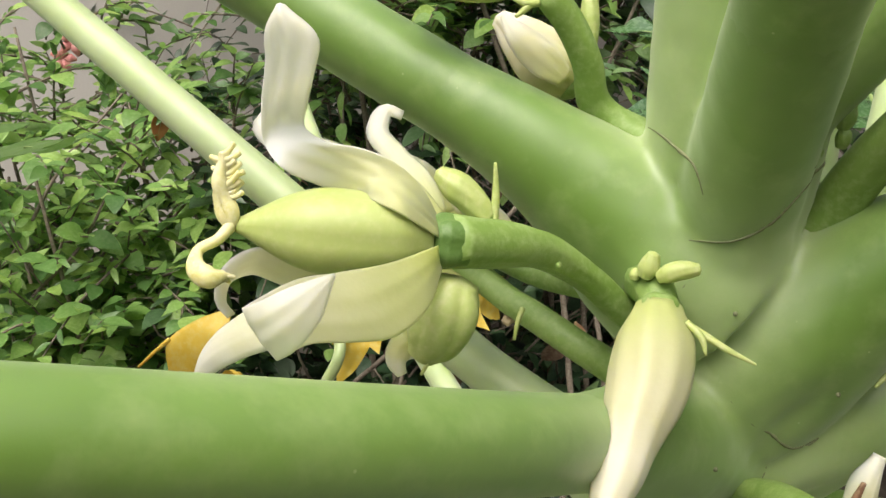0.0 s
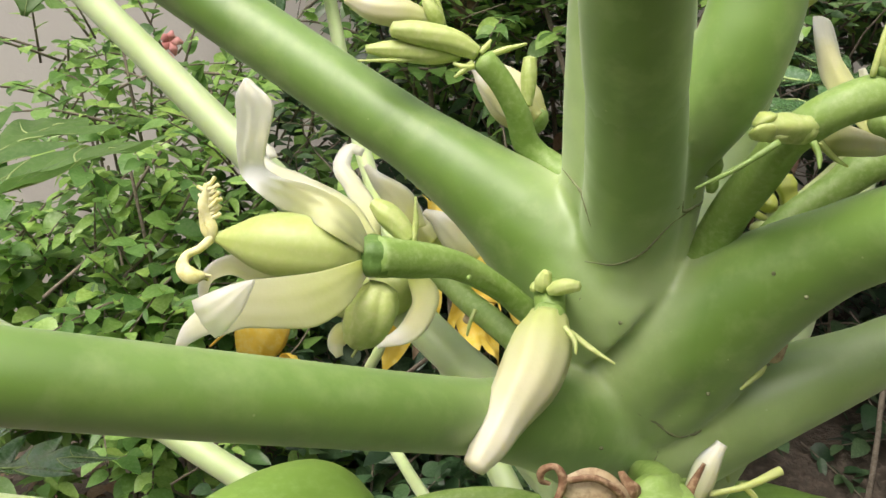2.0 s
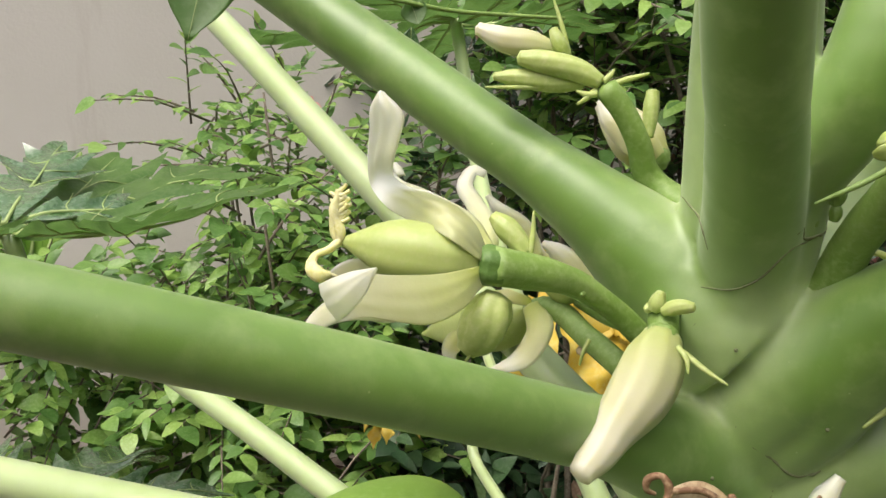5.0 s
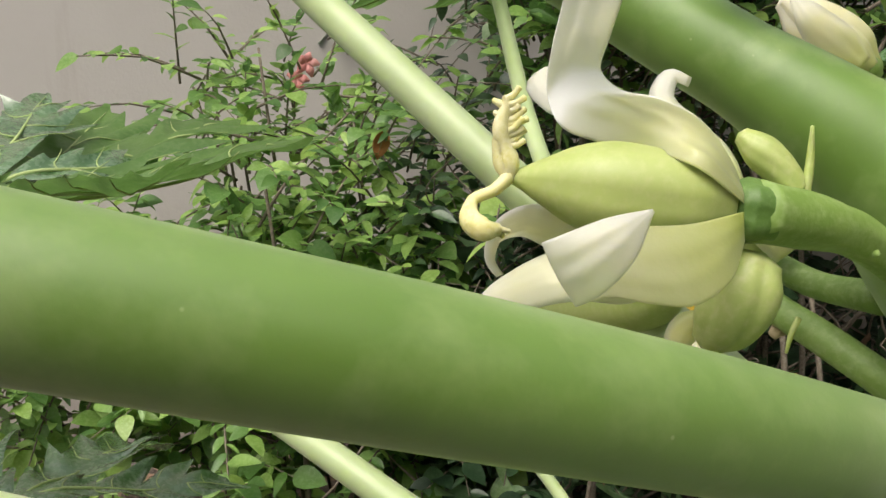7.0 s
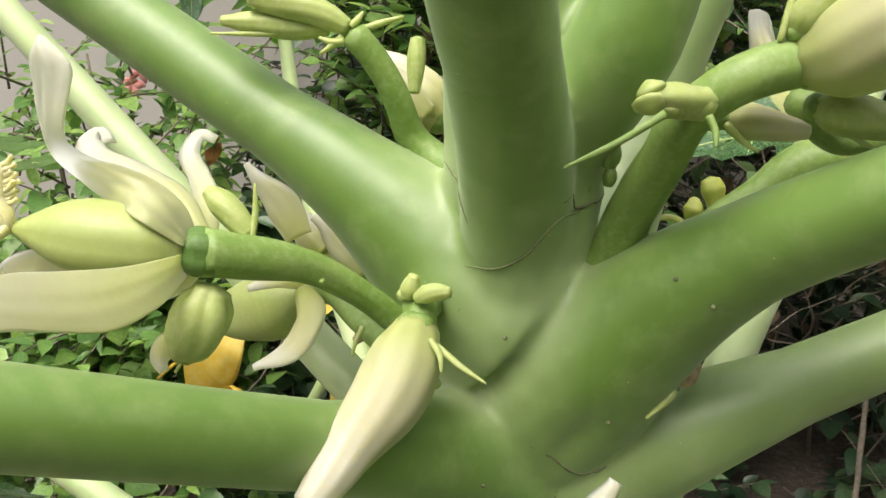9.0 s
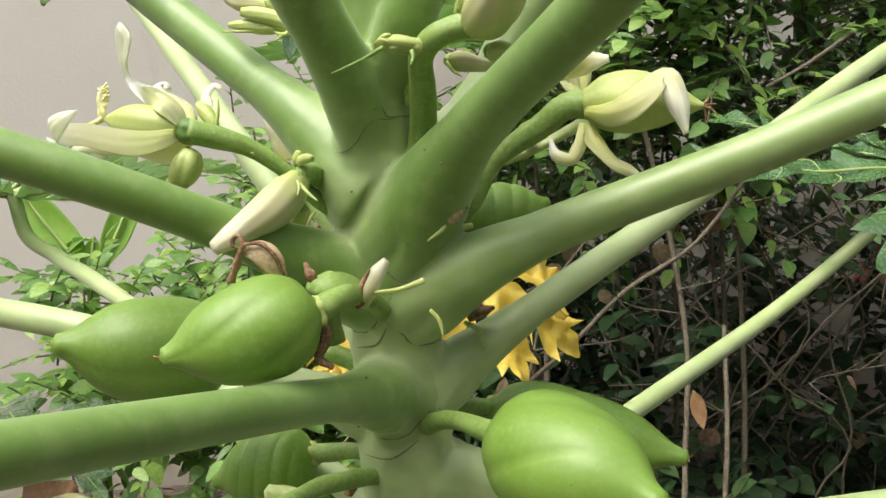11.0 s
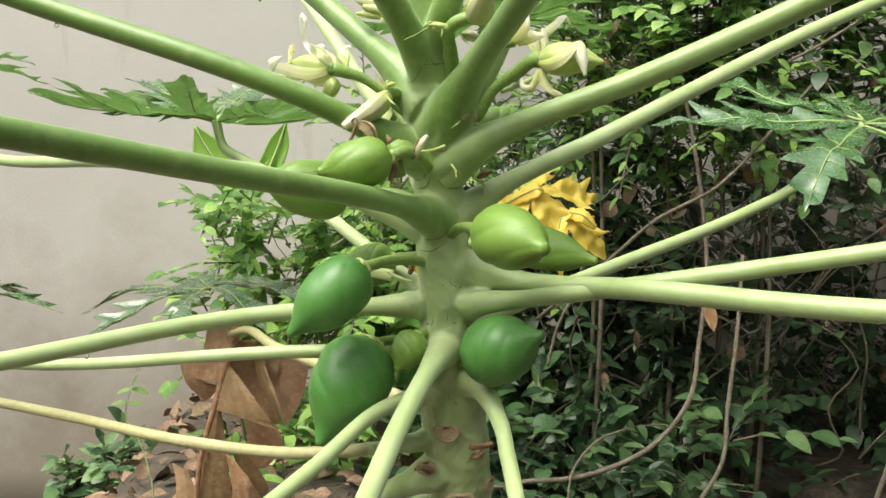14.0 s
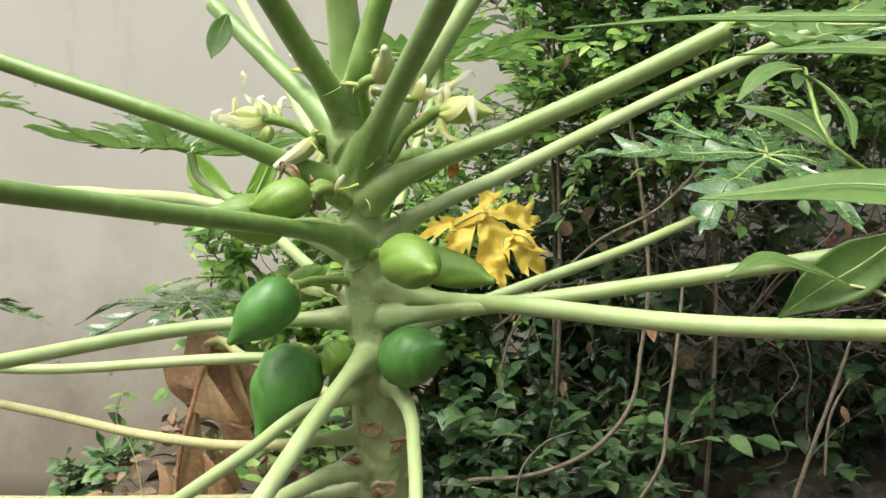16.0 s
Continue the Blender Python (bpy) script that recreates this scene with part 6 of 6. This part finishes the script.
papaya_leaf((0.1720, 0.4689, 0.9020), (0.55, -0.35, -0.65), (0.15, -0.8, 0.55), 0.125, 6, 0.55, 112, M_YLEAF, 44, owner=yl, crumple=0.155, curl=0.1, teeth=0.7, wide=1.5)
yb = thing("yellow_leaf", "flat bright yellow leaf on a low shrub", "leaf", "withered leaves")
part("blade", sheet([(0.0860, 0.6302, 0.8365), (0.0578, 0.6443, 0.8280), (0.0329, 0.6545, 0.8121), (0.0304, 0.6598, 0.7815)], [(0.0866, 0.6289, 0.8329), (0.0780, 0.6166, 0.8123), (0.0724, 0.6259, 0.7901), (0.0610, 0.6400, 0.7731)], YF, 0.05, 0.0006, 22, 11, 0.06, 0.01, 71), M_YLEAF, yb)
part("stalk", tube([(0.0352, 0.6538, 0.8143), (0.0222, 0.6588, 0.8047), (0.0082, 0.6747, 0.7891)], [0.0022, 0.0016, 0.0012], 12, 7), M_YLEAF, yb)
crumpled("small wilted yellow leaf low behind the stem", (0.0338, 0.5010, 0.8170), 0.028, M_YLEAF, 5, 6, "yellow_leaf")
ovate("orange dying leaf in the hedge", (0.1686, 1.0813, 1.0003), (0.1517, 1.0805, 0.9600), 0.024, (0, -1, 0.2), M_ORANGE)
ovate("rusty dying leaf in the hedge", (0.4584, 0.6057, 0.7379), (0.4687, 0.6016, 0.6909), 0.020, (0, -1, 0.2), M_BROWN)


def dead_banana():
    """The drooping dry banana leaf: a long torn brown sheet, folded over and hanging in strips."""
    ob = thing("dead_banana_leaf", "large dry brown banana leaf hanging in torn folds", "leaf", "withered leaves")
    part("midrib", tube([(-0.2167, 0.5042, 0.7254), (-0.2380, 0.4949, 0.6765), (-0.2514, 0.4906, 0.6268), (-0.2660, 0.4915, 0.5804), (-0.2787, 0.4971, 0.5297), (-0.2890, 0.5108, 0.4560)], [0.0045, 0.0042, 0.0036, 0.003], 30, 10, wobble=0.15), M_BROWN, ob)
    folds = (
        ([(-0.2740, 0.5540, 0.7204), (-0.2776, 0.5306, 0.6831), (-0.2882, 0.5274, 0.6466)], [(-0.2170, 0.5144, 0.7269), (-0.2342, 0.5009, 0.6873), (-0.2493, 0.4973, 0.6462)], 0.05),
        ([(-0.3229, 0.5792, 0.6650), (-0.3128, 0.5761, 0.6296), (-0.2834, 0.5640, 0.6051)], [(-0.2822, 0.5498, 0.6726), (-0.2832, 0.5375, 0.6468), (-0.2495, 0.5167, 0.6384)], 0.06),
        ([(-0.2374, 0.4999, 0.6763), (-0.2433, 0.4872, 0.6453), (-0.2511, 0.4844, 0.6139)], [(-0.2342, 0.4995, 0.6715), (-0.1922, 0.4464, 0.6378), (-0.1639, 0.4428, 0.5968)], 0.10),
        ([(-0.2109, 0.5313, 0.6912), (-0.1929, 0.4970, 0.6430), (-0.1568, 0.4630, 0.5981)], [(-0.1976, 0.5016, 0.6953), (-0.1677, 0.4666, 0.6391), (-0.1537, 0.4621, 0.5881)], 0.25),
        ([(-0.1814, 0.5511, 0.6874), (-0.1848, 0.5260, 0.6296), (-0.1641, 0.5024, 0.5896)], [(-0.1346, 0.5581, 0.6524), (-0.1421, 0.5346, 0.6141), (-0.1577, 0.5022, 0.5872)], 0.16),
        ([(-0.2129, 0.5610, 0.6856), (-0.1995, 0.5384, 0.6566), (-0.1881, 0.5257, 0.6263)], [(-0.1731, 0.5508, 0.6842), (-0.1735, 0.5282, 0.6547), (-0.1848, 0.5254, 0.6231)], 0.15),
        ([(-0.2508, 0.5518, 0.6957), (-0.2389, 0.5376, 0.6485), (-0.2158, 0.5232, 0.5980)], [(-0.2029, 0.5518, 0.6957), (-0.1930, 0.5369, 0.6403), (-0.1702, 0.5218, 0.5817)], -0.10),
        ([(-0.2225, 0.5336, 0.6027), (-0.2192, 0.5298, 0.5586), (-0.2244, 0.5356, 0.5104)], [(-0.1751, 0.5216, 0.5793), (-0.1669, 0.5194, 0.5550), (-0.1897, 0.5265, 0.5210)], 0.08),
        ([(-0.2554, 0.5050, 0.6199), (-0.2802, 0.5070, 0.5273), (-0.2931, 0.5198, 0.4442)], [(-0.2503, 0.5140, 0.6078), (-0.2394, 0.4976, 0.5353), (-0.2337, 0.5101, 0.4479)], 0.10),
        ([(-0.2406, 0.4890, 0.5511), (-0.2334, 0.4858, 0.5147), (-0.2330, 0.4903, 0.4515)], [(-0.2358, 0.4888, 0.5495), (-0.2101, 0.4766, 0.5243), (-0.1897, 0.4926, 0.4778)], 0.12),
        ([(-0.2422, 0.5291, 0.5504), (-0.2258, 0.5248, 0.5014), (-0.2095, 0.5315, 0.4634)], [(-0.2291, 0.5287, 0.5463), (-0.2011, 0.5165, 0.5209), (-0.1881, 0.5236, 0.4883)], -0.10),
        ([(-0.3331, 0.5661, 0.5150), (-0.3254, 0.5537, 0.4872), (-0.3305, 0.5496, 0.4412)], [(-0.3111, 0.5651, 0.5032), (-0.2986, 0.5529, 0.4788), (-0.2952, 0.5496, 0.4412)], 0.12))
    for k, (a, b, bow) in enumerate(folds):
        part("fold", sheet(a, b, (0.25, -1, 0.15), bow, 0.0010, 40, 33, 0.05, 0.012, 80 + k, 0.06), M_BROWN, ob)


dead_banana()
pc = thing("dead_petiole", "pale bent petiole of a dead leaf", "stalk")
part("stem", tube([(-0.2322, 0.4932, 0.7144), (-0.2051, 0.4542, 0.7275), (-0.1518, 0.3536, 0.7250), (-0.0762, 0.2527, 0.7185), (0.0017, 0.1517, 0.7113)], [0.005, 0.006, 0.006, 0.006, 0.007], 30, 12), M_YELLOWSTEM, pc)


# ---- young banana plant ----
def banana():
    ob = thing("banana_plant", "young banana plant with bright green leaves by the wall", "plant")
    leaves = (([(-0.3522, 1.2700, 0.8727), (-0.3840, 1.2744, 0.9234), (-0.4285, 1.2800, 0.9867), (-0.4539, 1.2842, 1.0349)], 0.034), ([(-0.3372, 1.3707, 0.8764), (-0.3171, 1.3748, 0.9230), (-0.2904, 1.3800, 0.9828), (-0.2677, 1.3858, 1.0493)], 0.026),
              ([(-0.3548, 1.3189, 0.8582), (-0.3483, 1.3223, 0.8972), (-0.3418, 1.3257, 0.9362)], 0.016))
    for k, (line, w) in enumerate(leaves):
        part("leaf", petal(line, [w * 0.3, w * 0.9, w, w * 0.85, w * 0.1], (0.2, -1, 0.2), -0.25, 0.0012, 30, 13, 0.06, 70 + k, 0.0), M_BANANA, ob)
        part("vein", tube(line, [0.004, 0.003, 0.0015], 16, 7), M_VEIN, ob)
    part("stem", tube([(-0.36, 1.32, 0.0), (-0.3483, 1.3007, 0.6504), (-0.3483, 1.3200, 0.8712)], [0.022, 0.018, 0.010], 20, 14), M_BANANA, ob)


banana()


# ---- hedge, shrubs and vines ----
def leaf_cloud(rng, origin, spread, count, lean, size, twig_len, leaves_per, V, F, T, singles=None, single_box=None):
    """Twigs that start in a box and reach outwards, each with leaves set alternately along it."""
    for _ in range(count):
        p = np.array([origin[i] + spread[i] * rng.random() for i in range(3)])
        d = np.array([lean[i] + rng.gauss(0, 0.55) for i in range(3)])
        d /= np.linalg.norm(d)
        L = twig_len * rng.uniform(0.6, 1.3)
        q = p + d * L + np.array((0, 0, -0.15 * L))
        mid = (p + q) / 2 + np.array((0, 0, 0.08 * L))
        T.append(tube([p, mid, q], [0.0022, 0.0016, 0.0008], 5, 4))
        for k in range(leaves_per):
            s = (k + 0.8) / leaves_per
            c = p * (1 - s) + q * s + np.array((0, 0, 0.08 * L * 4 * s * (1 - s)))
            side = np.cross(d, (0, 0, 1)) * (1 if k % 2 else -1)
            a = side * rng.uniform(0.5, 1.1) + d * rng.uniform(0.2, 0.9) + np.array((0, -0.25, rng.uniform(-0.5, 0.25)))
            up = np.array((rng.gauss(0, 0.35), -0.35 + rng.gauss(0, 0.35), 1.0))
            m = turn(a, up, c, size * rng.uniform(0.6, 1.25))
            if singles is not None and len(singles) < 290 and single_box(c):
                singles.append(m)
                continue
            v, f = placed(rng.choice(LEAFLETS), m)
            o = len(V)
            V.extend(v)
            F.extend(tuple(i + o for i in g) for g in f)


LEAFLETS = [leaflet(1.0, w, dr, fo) for w, dr, fo in ((0.50, 0.18, 0.25), (0.66, 0.34, 0.12), (0.40, 0.08, 0.38), (0.78, 0.26, 0.18), (0.34, 0.30, 0.30))]


def wander(rng, p, step, n, spread, rise):
    """A thin stem that rises with sudden changes of direction."""
    p = np.array(p, float)
    d = np.array((rng.gauss(0, 0.5), rng.gauss(-0.15, 0.3), rise))
    line = [p]
    for _ in range(n):
        d = d * 0.7 + np.array((rng.gauss(0, spread), rng.gauss(0, spread * 0.6), rise * rng.uniform(0.1, 0.6)))
        p = p + d / np.linalg.norm(d) * step * rng.uniform(0.6, 1.4)
        line.append(p)
    return line


def hedge():
    rng = random.Random(21)
    ob = thing("hedge", "dense dark green overgrown hedge with tangled stems", "hedge")
    V, F, T, singles = [], [], [], []
    OV, OF = [], []
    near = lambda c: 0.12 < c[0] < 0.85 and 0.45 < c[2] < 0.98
    # leaves low down and at the back, coloured dark for the shade there
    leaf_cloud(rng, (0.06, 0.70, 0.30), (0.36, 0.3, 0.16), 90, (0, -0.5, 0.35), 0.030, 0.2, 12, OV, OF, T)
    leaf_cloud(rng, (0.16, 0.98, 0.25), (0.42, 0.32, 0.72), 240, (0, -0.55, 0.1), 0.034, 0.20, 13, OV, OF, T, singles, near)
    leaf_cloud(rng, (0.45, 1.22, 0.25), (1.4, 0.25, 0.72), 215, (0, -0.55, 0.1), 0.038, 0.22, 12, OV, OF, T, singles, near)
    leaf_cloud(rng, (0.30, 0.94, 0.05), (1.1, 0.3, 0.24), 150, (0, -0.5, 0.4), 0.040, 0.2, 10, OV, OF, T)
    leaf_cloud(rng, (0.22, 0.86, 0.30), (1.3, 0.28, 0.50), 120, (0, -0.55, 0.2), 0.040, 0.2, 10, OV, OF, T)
    # unseen mass to the right, added to block low sky light
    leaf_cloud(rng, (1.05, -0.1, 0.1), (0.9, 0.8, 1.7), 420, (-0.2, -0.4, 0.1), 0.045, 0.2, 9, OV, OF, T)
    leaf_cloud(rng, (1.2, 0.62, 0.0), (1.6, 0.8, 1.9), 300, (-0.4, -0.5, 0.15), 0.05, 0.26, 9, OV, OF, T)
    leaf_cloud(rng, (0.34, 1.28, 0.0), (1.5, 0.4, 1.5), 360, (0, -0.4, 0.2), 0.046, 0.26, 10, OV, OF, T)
    # upper leaves in the lighter, unshaded hedge colour
    leaf_cloud(rng, (0.30, 0.90, 0.95), (0.4, 0.45, 0.75), 120, (-0.05, -0.6, 0.15), 0.031, 0.20, 13, V, F, T)
    leaf_cloud(rng, (0.45, 0.74, 0.98), (1.4, 0.5, 0.62), 660, (-0.05, -0.6, 0.05), 0.031, 0.20, 13, V, F, T)
    # overhang out of view, added to shade the lower hedge
    leaf_cloud(rng, (0.90, 0.0, 1.50), (1.6, 1.0, 0.45), 560, (-0.05, -0.5, 0.2), 0.038, 0.24, 10, V, F, T)
    leaf_cloud(rng, (0.35, 1.1, 1.8), (2.2, 0.5, 0.7), 130, (-0.1, -0.5, 0.4), 0.05, 0.26, 8, V, F, T)
    for k in range(48):
        line = wander(rng, (rng.uniform(0.15, 1.5), rng.uniform(0.90, 1.12), rng.uniform(0.25, 0.6)), 0.10, 8, 0.45, 0.5)
        T.append(tube(line, [0.0022, 0.0018, 0.0009], 24, 5, wobble=0.3))
    for k in range(60):
        line = wander(rng, (rng.uniform(0.2, 1.3), rng.uniform(0.72, 0.95), rng.uniform(0.6, 1.05)), 0.05, 6, 0.7, 0.25)
        T.append(tube(line, [0.0014, 0.0011, 0.0006], 16, 5, wobble=0.3))
    dead_v, dead_f = [], []
    for k in range(150):
        c = (rng.uniform(0.25, 1.4), rng.uniform(0.72, 1.1), rng.uniform(0.45, 1.45))
        v, f = placed(rng.choice(LEAFLETS), turn((rng.gauss(0, 0.6), rng.gauss(0, 0.6), -1), (rng.gauss(0, 0.5), -1, 0.3), c, rng.uniform(0.022, 0.045)))
        dead_f.extend(tuple(i + len(dead_v) for i in g) for g in f)
        dead_v.extend(v)
    tagged(part("withered_leaves", (dead_v, dead_f), M_LITTER, ob), kind="stuff")
    tagged(part("foliage", (OV, OF), M_HEDGESHADE, ob), kind="stuff")
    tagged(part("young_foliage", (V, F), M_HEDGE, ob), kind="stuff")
    tw = part("twigwork", join(*T), M_TWIG, ob)
    tagged(tw, kind="stuff")
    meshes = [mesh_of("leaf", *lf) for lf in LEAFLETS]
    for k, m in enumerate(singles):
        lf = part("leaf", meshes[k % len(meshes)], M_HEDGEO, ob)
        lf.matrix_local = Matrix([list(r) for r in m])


hedge()


def shrub(label, origin, spread, count, lean, size, twig_len, per, material, seed):
    rng = random.Random(seed)
    ob = thing("shrub", label, "shrub", "low shrubs by the wall")
    V, F, T = [], [], []
    leaf_cloud(rng, origin, spread, count, lean, size, twig_len, per, V, F, T)
    tagged(part("foliage", (V, F), material, ob), kind="stuff")
    for k in range(5):
        p = np.array([origin[i] + spread[i] * rng.random() for i in range(3)])
        T.append(tube([(p[0], p[1], soil_height(p[0], p[1]) - 0.02), (p[0] + 0.02, p[1], p[2] * 0.5), tuple(p)], [0.005, 0.004, 0.002], 8, 6))
    tagged(part("branchwork", join(*T), M_TWIG, ob), kind="stuff")


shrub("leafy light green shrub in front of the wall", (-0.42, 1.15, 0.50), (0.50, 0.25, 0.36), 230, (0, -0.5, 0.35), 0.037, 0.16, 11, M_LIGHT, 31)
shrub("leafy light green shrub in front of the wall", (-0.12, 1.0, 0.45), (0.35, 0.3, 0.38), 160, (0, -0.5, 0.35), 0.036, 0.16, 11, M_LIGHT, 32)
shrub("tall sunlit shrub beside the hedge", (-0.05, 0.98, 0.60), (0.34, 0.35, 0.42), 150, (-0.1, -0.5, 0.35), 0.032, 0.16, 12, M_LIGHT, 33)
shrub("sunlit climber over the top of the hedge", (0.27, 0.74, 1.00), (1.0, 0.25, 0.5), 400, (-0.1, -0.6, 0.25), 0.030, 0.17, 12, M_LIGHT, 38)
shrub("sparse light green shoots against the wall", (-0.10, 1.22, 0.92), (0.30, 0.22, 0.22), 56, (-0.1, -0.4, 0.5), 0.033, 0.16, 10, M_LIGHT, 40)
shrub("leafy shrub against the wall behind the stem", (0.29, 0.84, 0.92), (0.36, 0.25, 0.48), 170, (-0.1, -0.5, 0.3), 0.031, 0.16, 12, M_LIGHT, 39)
shrub("low dark green weeds on the soil", (-0.80, 1.35, 0.10), (0.25, 0.15, 0.14), 90, (0, -0.4, 0.5), 0.045, 0.12, 7, M_HEDGE, 34)
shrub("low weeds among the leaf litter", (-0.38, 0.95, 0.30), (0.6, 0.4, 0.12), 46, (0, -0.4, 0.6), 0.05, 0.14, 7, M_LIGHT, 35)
shrub("dark undergrowth at the foot of the hedge", (0.06, 0.72, 0.35), (0.5, 0.5, 0.14), 110, (0, -0.4, 0.5), 0.045, 0.16, 8, M_HEDGE, 36)


def vine(label, line, r):
    ob = thing("vine", label, "vine", "bare vines in the hedge")
    part("stem", tube(line, [0.8 * q for q in r], 44, 9, wobble=0.3), M_TWIG, ob)


VN = "bare brown woody vine stem in front of the hedge"
vine(VN, [(0.1609, 0.5337, 0.4881), (0.2807, 0.5542, 0.4930), (0.3757, 0.5678, 0.5344), (0.4278, 0.5832, 0.5950), (0.4487, 0.6100, 0.6719), (0.4682, 0.6393, 0.7773), (0.4659, 0.6708, 0.9081), (0.4543, 0.7011, 1.0247), (0.4405, 0.7426, 1.1553)], [0.0045, 0.0045, 0.004, 0.0035])
vine(VN, [(0.4296, 0.5683, 0.4253), (0.4764, 0.5748, 0.5000), (0.4920, 0.6013, 0.5728), (0.5139, 0.6301, 0.6724), (0.5401, 0.6814, 0.7998)], [0.004, 0.0042, 0.0036])
vine(VN, [(0.2337, 0.5295, 0.4404), (0.2470, 0.5450, 0.5030), (0.2827, 0.5678, 0.5344), (0.3406, 0.5990, 0.5469)], [0.0024, 0.0022, 0.0018])
vine(VN, [(0.2146, 0.7024, 0.6960), (0.3147, 0.6213, 0.8011), (0.3752, 0.6258, 0.8528), (0.4858, 0.6507, 0.9085), (0.5816, 0.6785, 0.9968), (0.6800, 0.7074, 1.0967)], [0.003, 0.0034, 0.003])
vine(VN, [(0.2178, 0.6073, 0.6417), (0.2325, 0.6122, 0.6977), (0.2594, 0.6362, 0.7424), (0.2917, 0.6822, 0.8088)], [0.0030, 0.0028, 0.0022])
vine(VN, [(0.6279, 0.4301, 0.4753), (0.6573, 0.4354, 0.5576), (0.7045, 0.4612, 0.6519), (0.7485, 0.4873, 0.7492)], [0.0042, 0.0040, 0.0034])
vine(VN, [(0.3645, 0.7968, 1.2010), (0.3881, 0.7731, 1.1599), (0.4408, 0.7893, 1.1155), (0.5404, 0.8899, 1.1176)], [0.004, 0.004, 0.003])
vine(VN, [(-0.1387, 1.0328, 0.7874), (-0.0561, 1.0612, 0.8402), (0.0267, 1.1006, 0.9370), (0.1275, 1.1287, 1.0260)], [0.003, 0.003, 0.002])
vine(VN, [(-0.0380, 1.0405, 0.7953), (0.0234, 1.0220, 0.8477), (0.0751, 1.0669, 0.9026)], [0.0026, 0.0026, 0.002])
vine(VN, [(0.6006, 0.6709, 1.1013), (0.6487, 0.6579, 1.1277), (0.7042, 0.6440, 1.1643)], [0.003, 0.003, 0.003])
vine(VN, [(0.6557, 0.3864, 0.5388), (0.6685, 0.4006, 0.6212), (0.7075, 0.4268, 0.6679)], [0.0026, 0.0026, 0.002])


def blossom(p, seed):
    ob = thing("red_blossom", "small pinkish red blossom in the shrub", "flower", "red blossoms")
    c = np.array(p)
    for k in range(5):
        a = 2 * math.pi * k / 5
        d = np.array((math.cos(a), -0.3, math.sin(a)))
        part("petal", petal([c, c + d * 0.012, c + d * 0.02 + np.array((0, 0.004, -0.003))], [0.002, 0.007, 0.002], (0, -1, 0.2), 0.2, 0.0006, 12, 7), M_RED, ob)


blossom((0.1009, 1.2864, 1.1055), 1)
blossom((0.0922, 1.3397, 1.0833), 2)
blossom((0.7682, 1.0725, 1.2055), 3)
blossom((0.9103, 0.9231, 0.8283), 4)


# ---- a seedling at the foot of the wall ----
def seedling():
    ob = thing("seedling", "spindly pale green seedling on the soil by the wall", "seedling")
    foot = (-0.4019, 0.7200)
    part("stem", tube([(*foot, soil_height(*foot) - 0.01), (-0.4327, 0.7200, 0.5154), (-0.4458, 0.7200, 0.5392), (-0.4437, 0.7200, 0.5645), (-0.4345, 0.7200, 0.5894)], [0.0016, 0.0015, 0.0012, 0.0008], 30, 6), M_PALEBUD, ob)
    rng = random.Random(9)
    for c, a in (((-0.4405, 0.7200, 0.5643), (-1, -0.2, 0.15)), ((-0.4422, 0.7200, 0.5619), (1, -0.1, 0.25)), ((-0.4362, 0.7200, 0.5869), (-1, -0.3, -0.1)), ((-0.4346, 0.7200, 0.5877), (1, -0.3, -0.1)), ((-0.4289, 0.7200, 0.5126), (0.8, -0.2, 0.5)), ((-0.4346, 0.7200, 0.5877), (0.3, -0.4, 1))):
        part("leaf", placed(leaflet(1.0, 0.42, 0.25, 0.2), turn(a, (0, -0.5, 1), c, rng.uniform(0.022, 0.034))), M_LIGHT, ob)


seedling()


# ---- fallen leaves on the soil ----
def litter():
    rng = random.Random(5)
    V, F = [], []
    for _ in range(900):
        x, y = rng.uniform(-1.2, 0.15), rng.uniform(0.2, 1.7)
        m = turn((rng.gauss(0, 1), rng.gauss(0, 1), rng.gauss(0, 0.45)), (rng.gauss(0, 0.6), rng.gauss(0, 0.6), 1), (x, y, soil_height(x, y) + 0.01 + rng.random() * 0.02), rng.uniform(0.025, 0.06))
        v, f = placed(rng.choice(LEAFLETS), m)
        o = len(V)
        V.extend(v)
        F.extend(tuple(i + o for i in g) for g in f)
    ob = part("leaf_litter", (V, F), M_LITTER)
    tagged(ob, "dry brown fallen leaves on soil", "leaf litter", kind="stuff")


litter()


# ---- raindrops hanging under the petioles ----
def water_material():
    m, n, l, b = shader("water")
    b.inputs["Base Color"].default_value, b.inputs["Roughness"].default_value = (1, 1, 1, 1), 0.02
    b.inputs["IOR"].default_value, b.inputs["Transmission Weight"].default_value = 1.33, 1.0
    return m


M_WATER = water_material()


def drop_mesh():
    keys = profile([0.15, 0.5, 0.85, 1.0, 0.85, 0.35], 12)
    return mesh_of("drop", *tube_exact(np.array([(0.00001 * k, 0, -0.0042 * k / 11) for k in range(12)]), 0.0016 * keys, 12))


DROP = drop_mesh()
for key, along in (("g", 0.62), ("g", 0.70), ("h", 0.55), ("i", 0.42), ("i", 0.60), ("i", 0.78), ("e", 0.72), ("f", 0.45), ("f", 0.64), ("f", 0.83), ("m", 0.55), ("m", 0.70), ("n", 0.45), ("j", 0.70), ("a", 0.62)):
    r = next(q[2] for q in PETIOLES if q[0] == key)
    p = PET[key][int(along * (len(PET[key]) - 1))]
    ob = tagged(new("water_drop"), "clear raindrop hanging under a petiole", "raindrop", "raindrops on the petioles")
    ob.empty_display_size = 0.005
    ob.location = p - np.array((0, 0, r * 0.90))
    part("drop", DROP, M_WATER, ob)
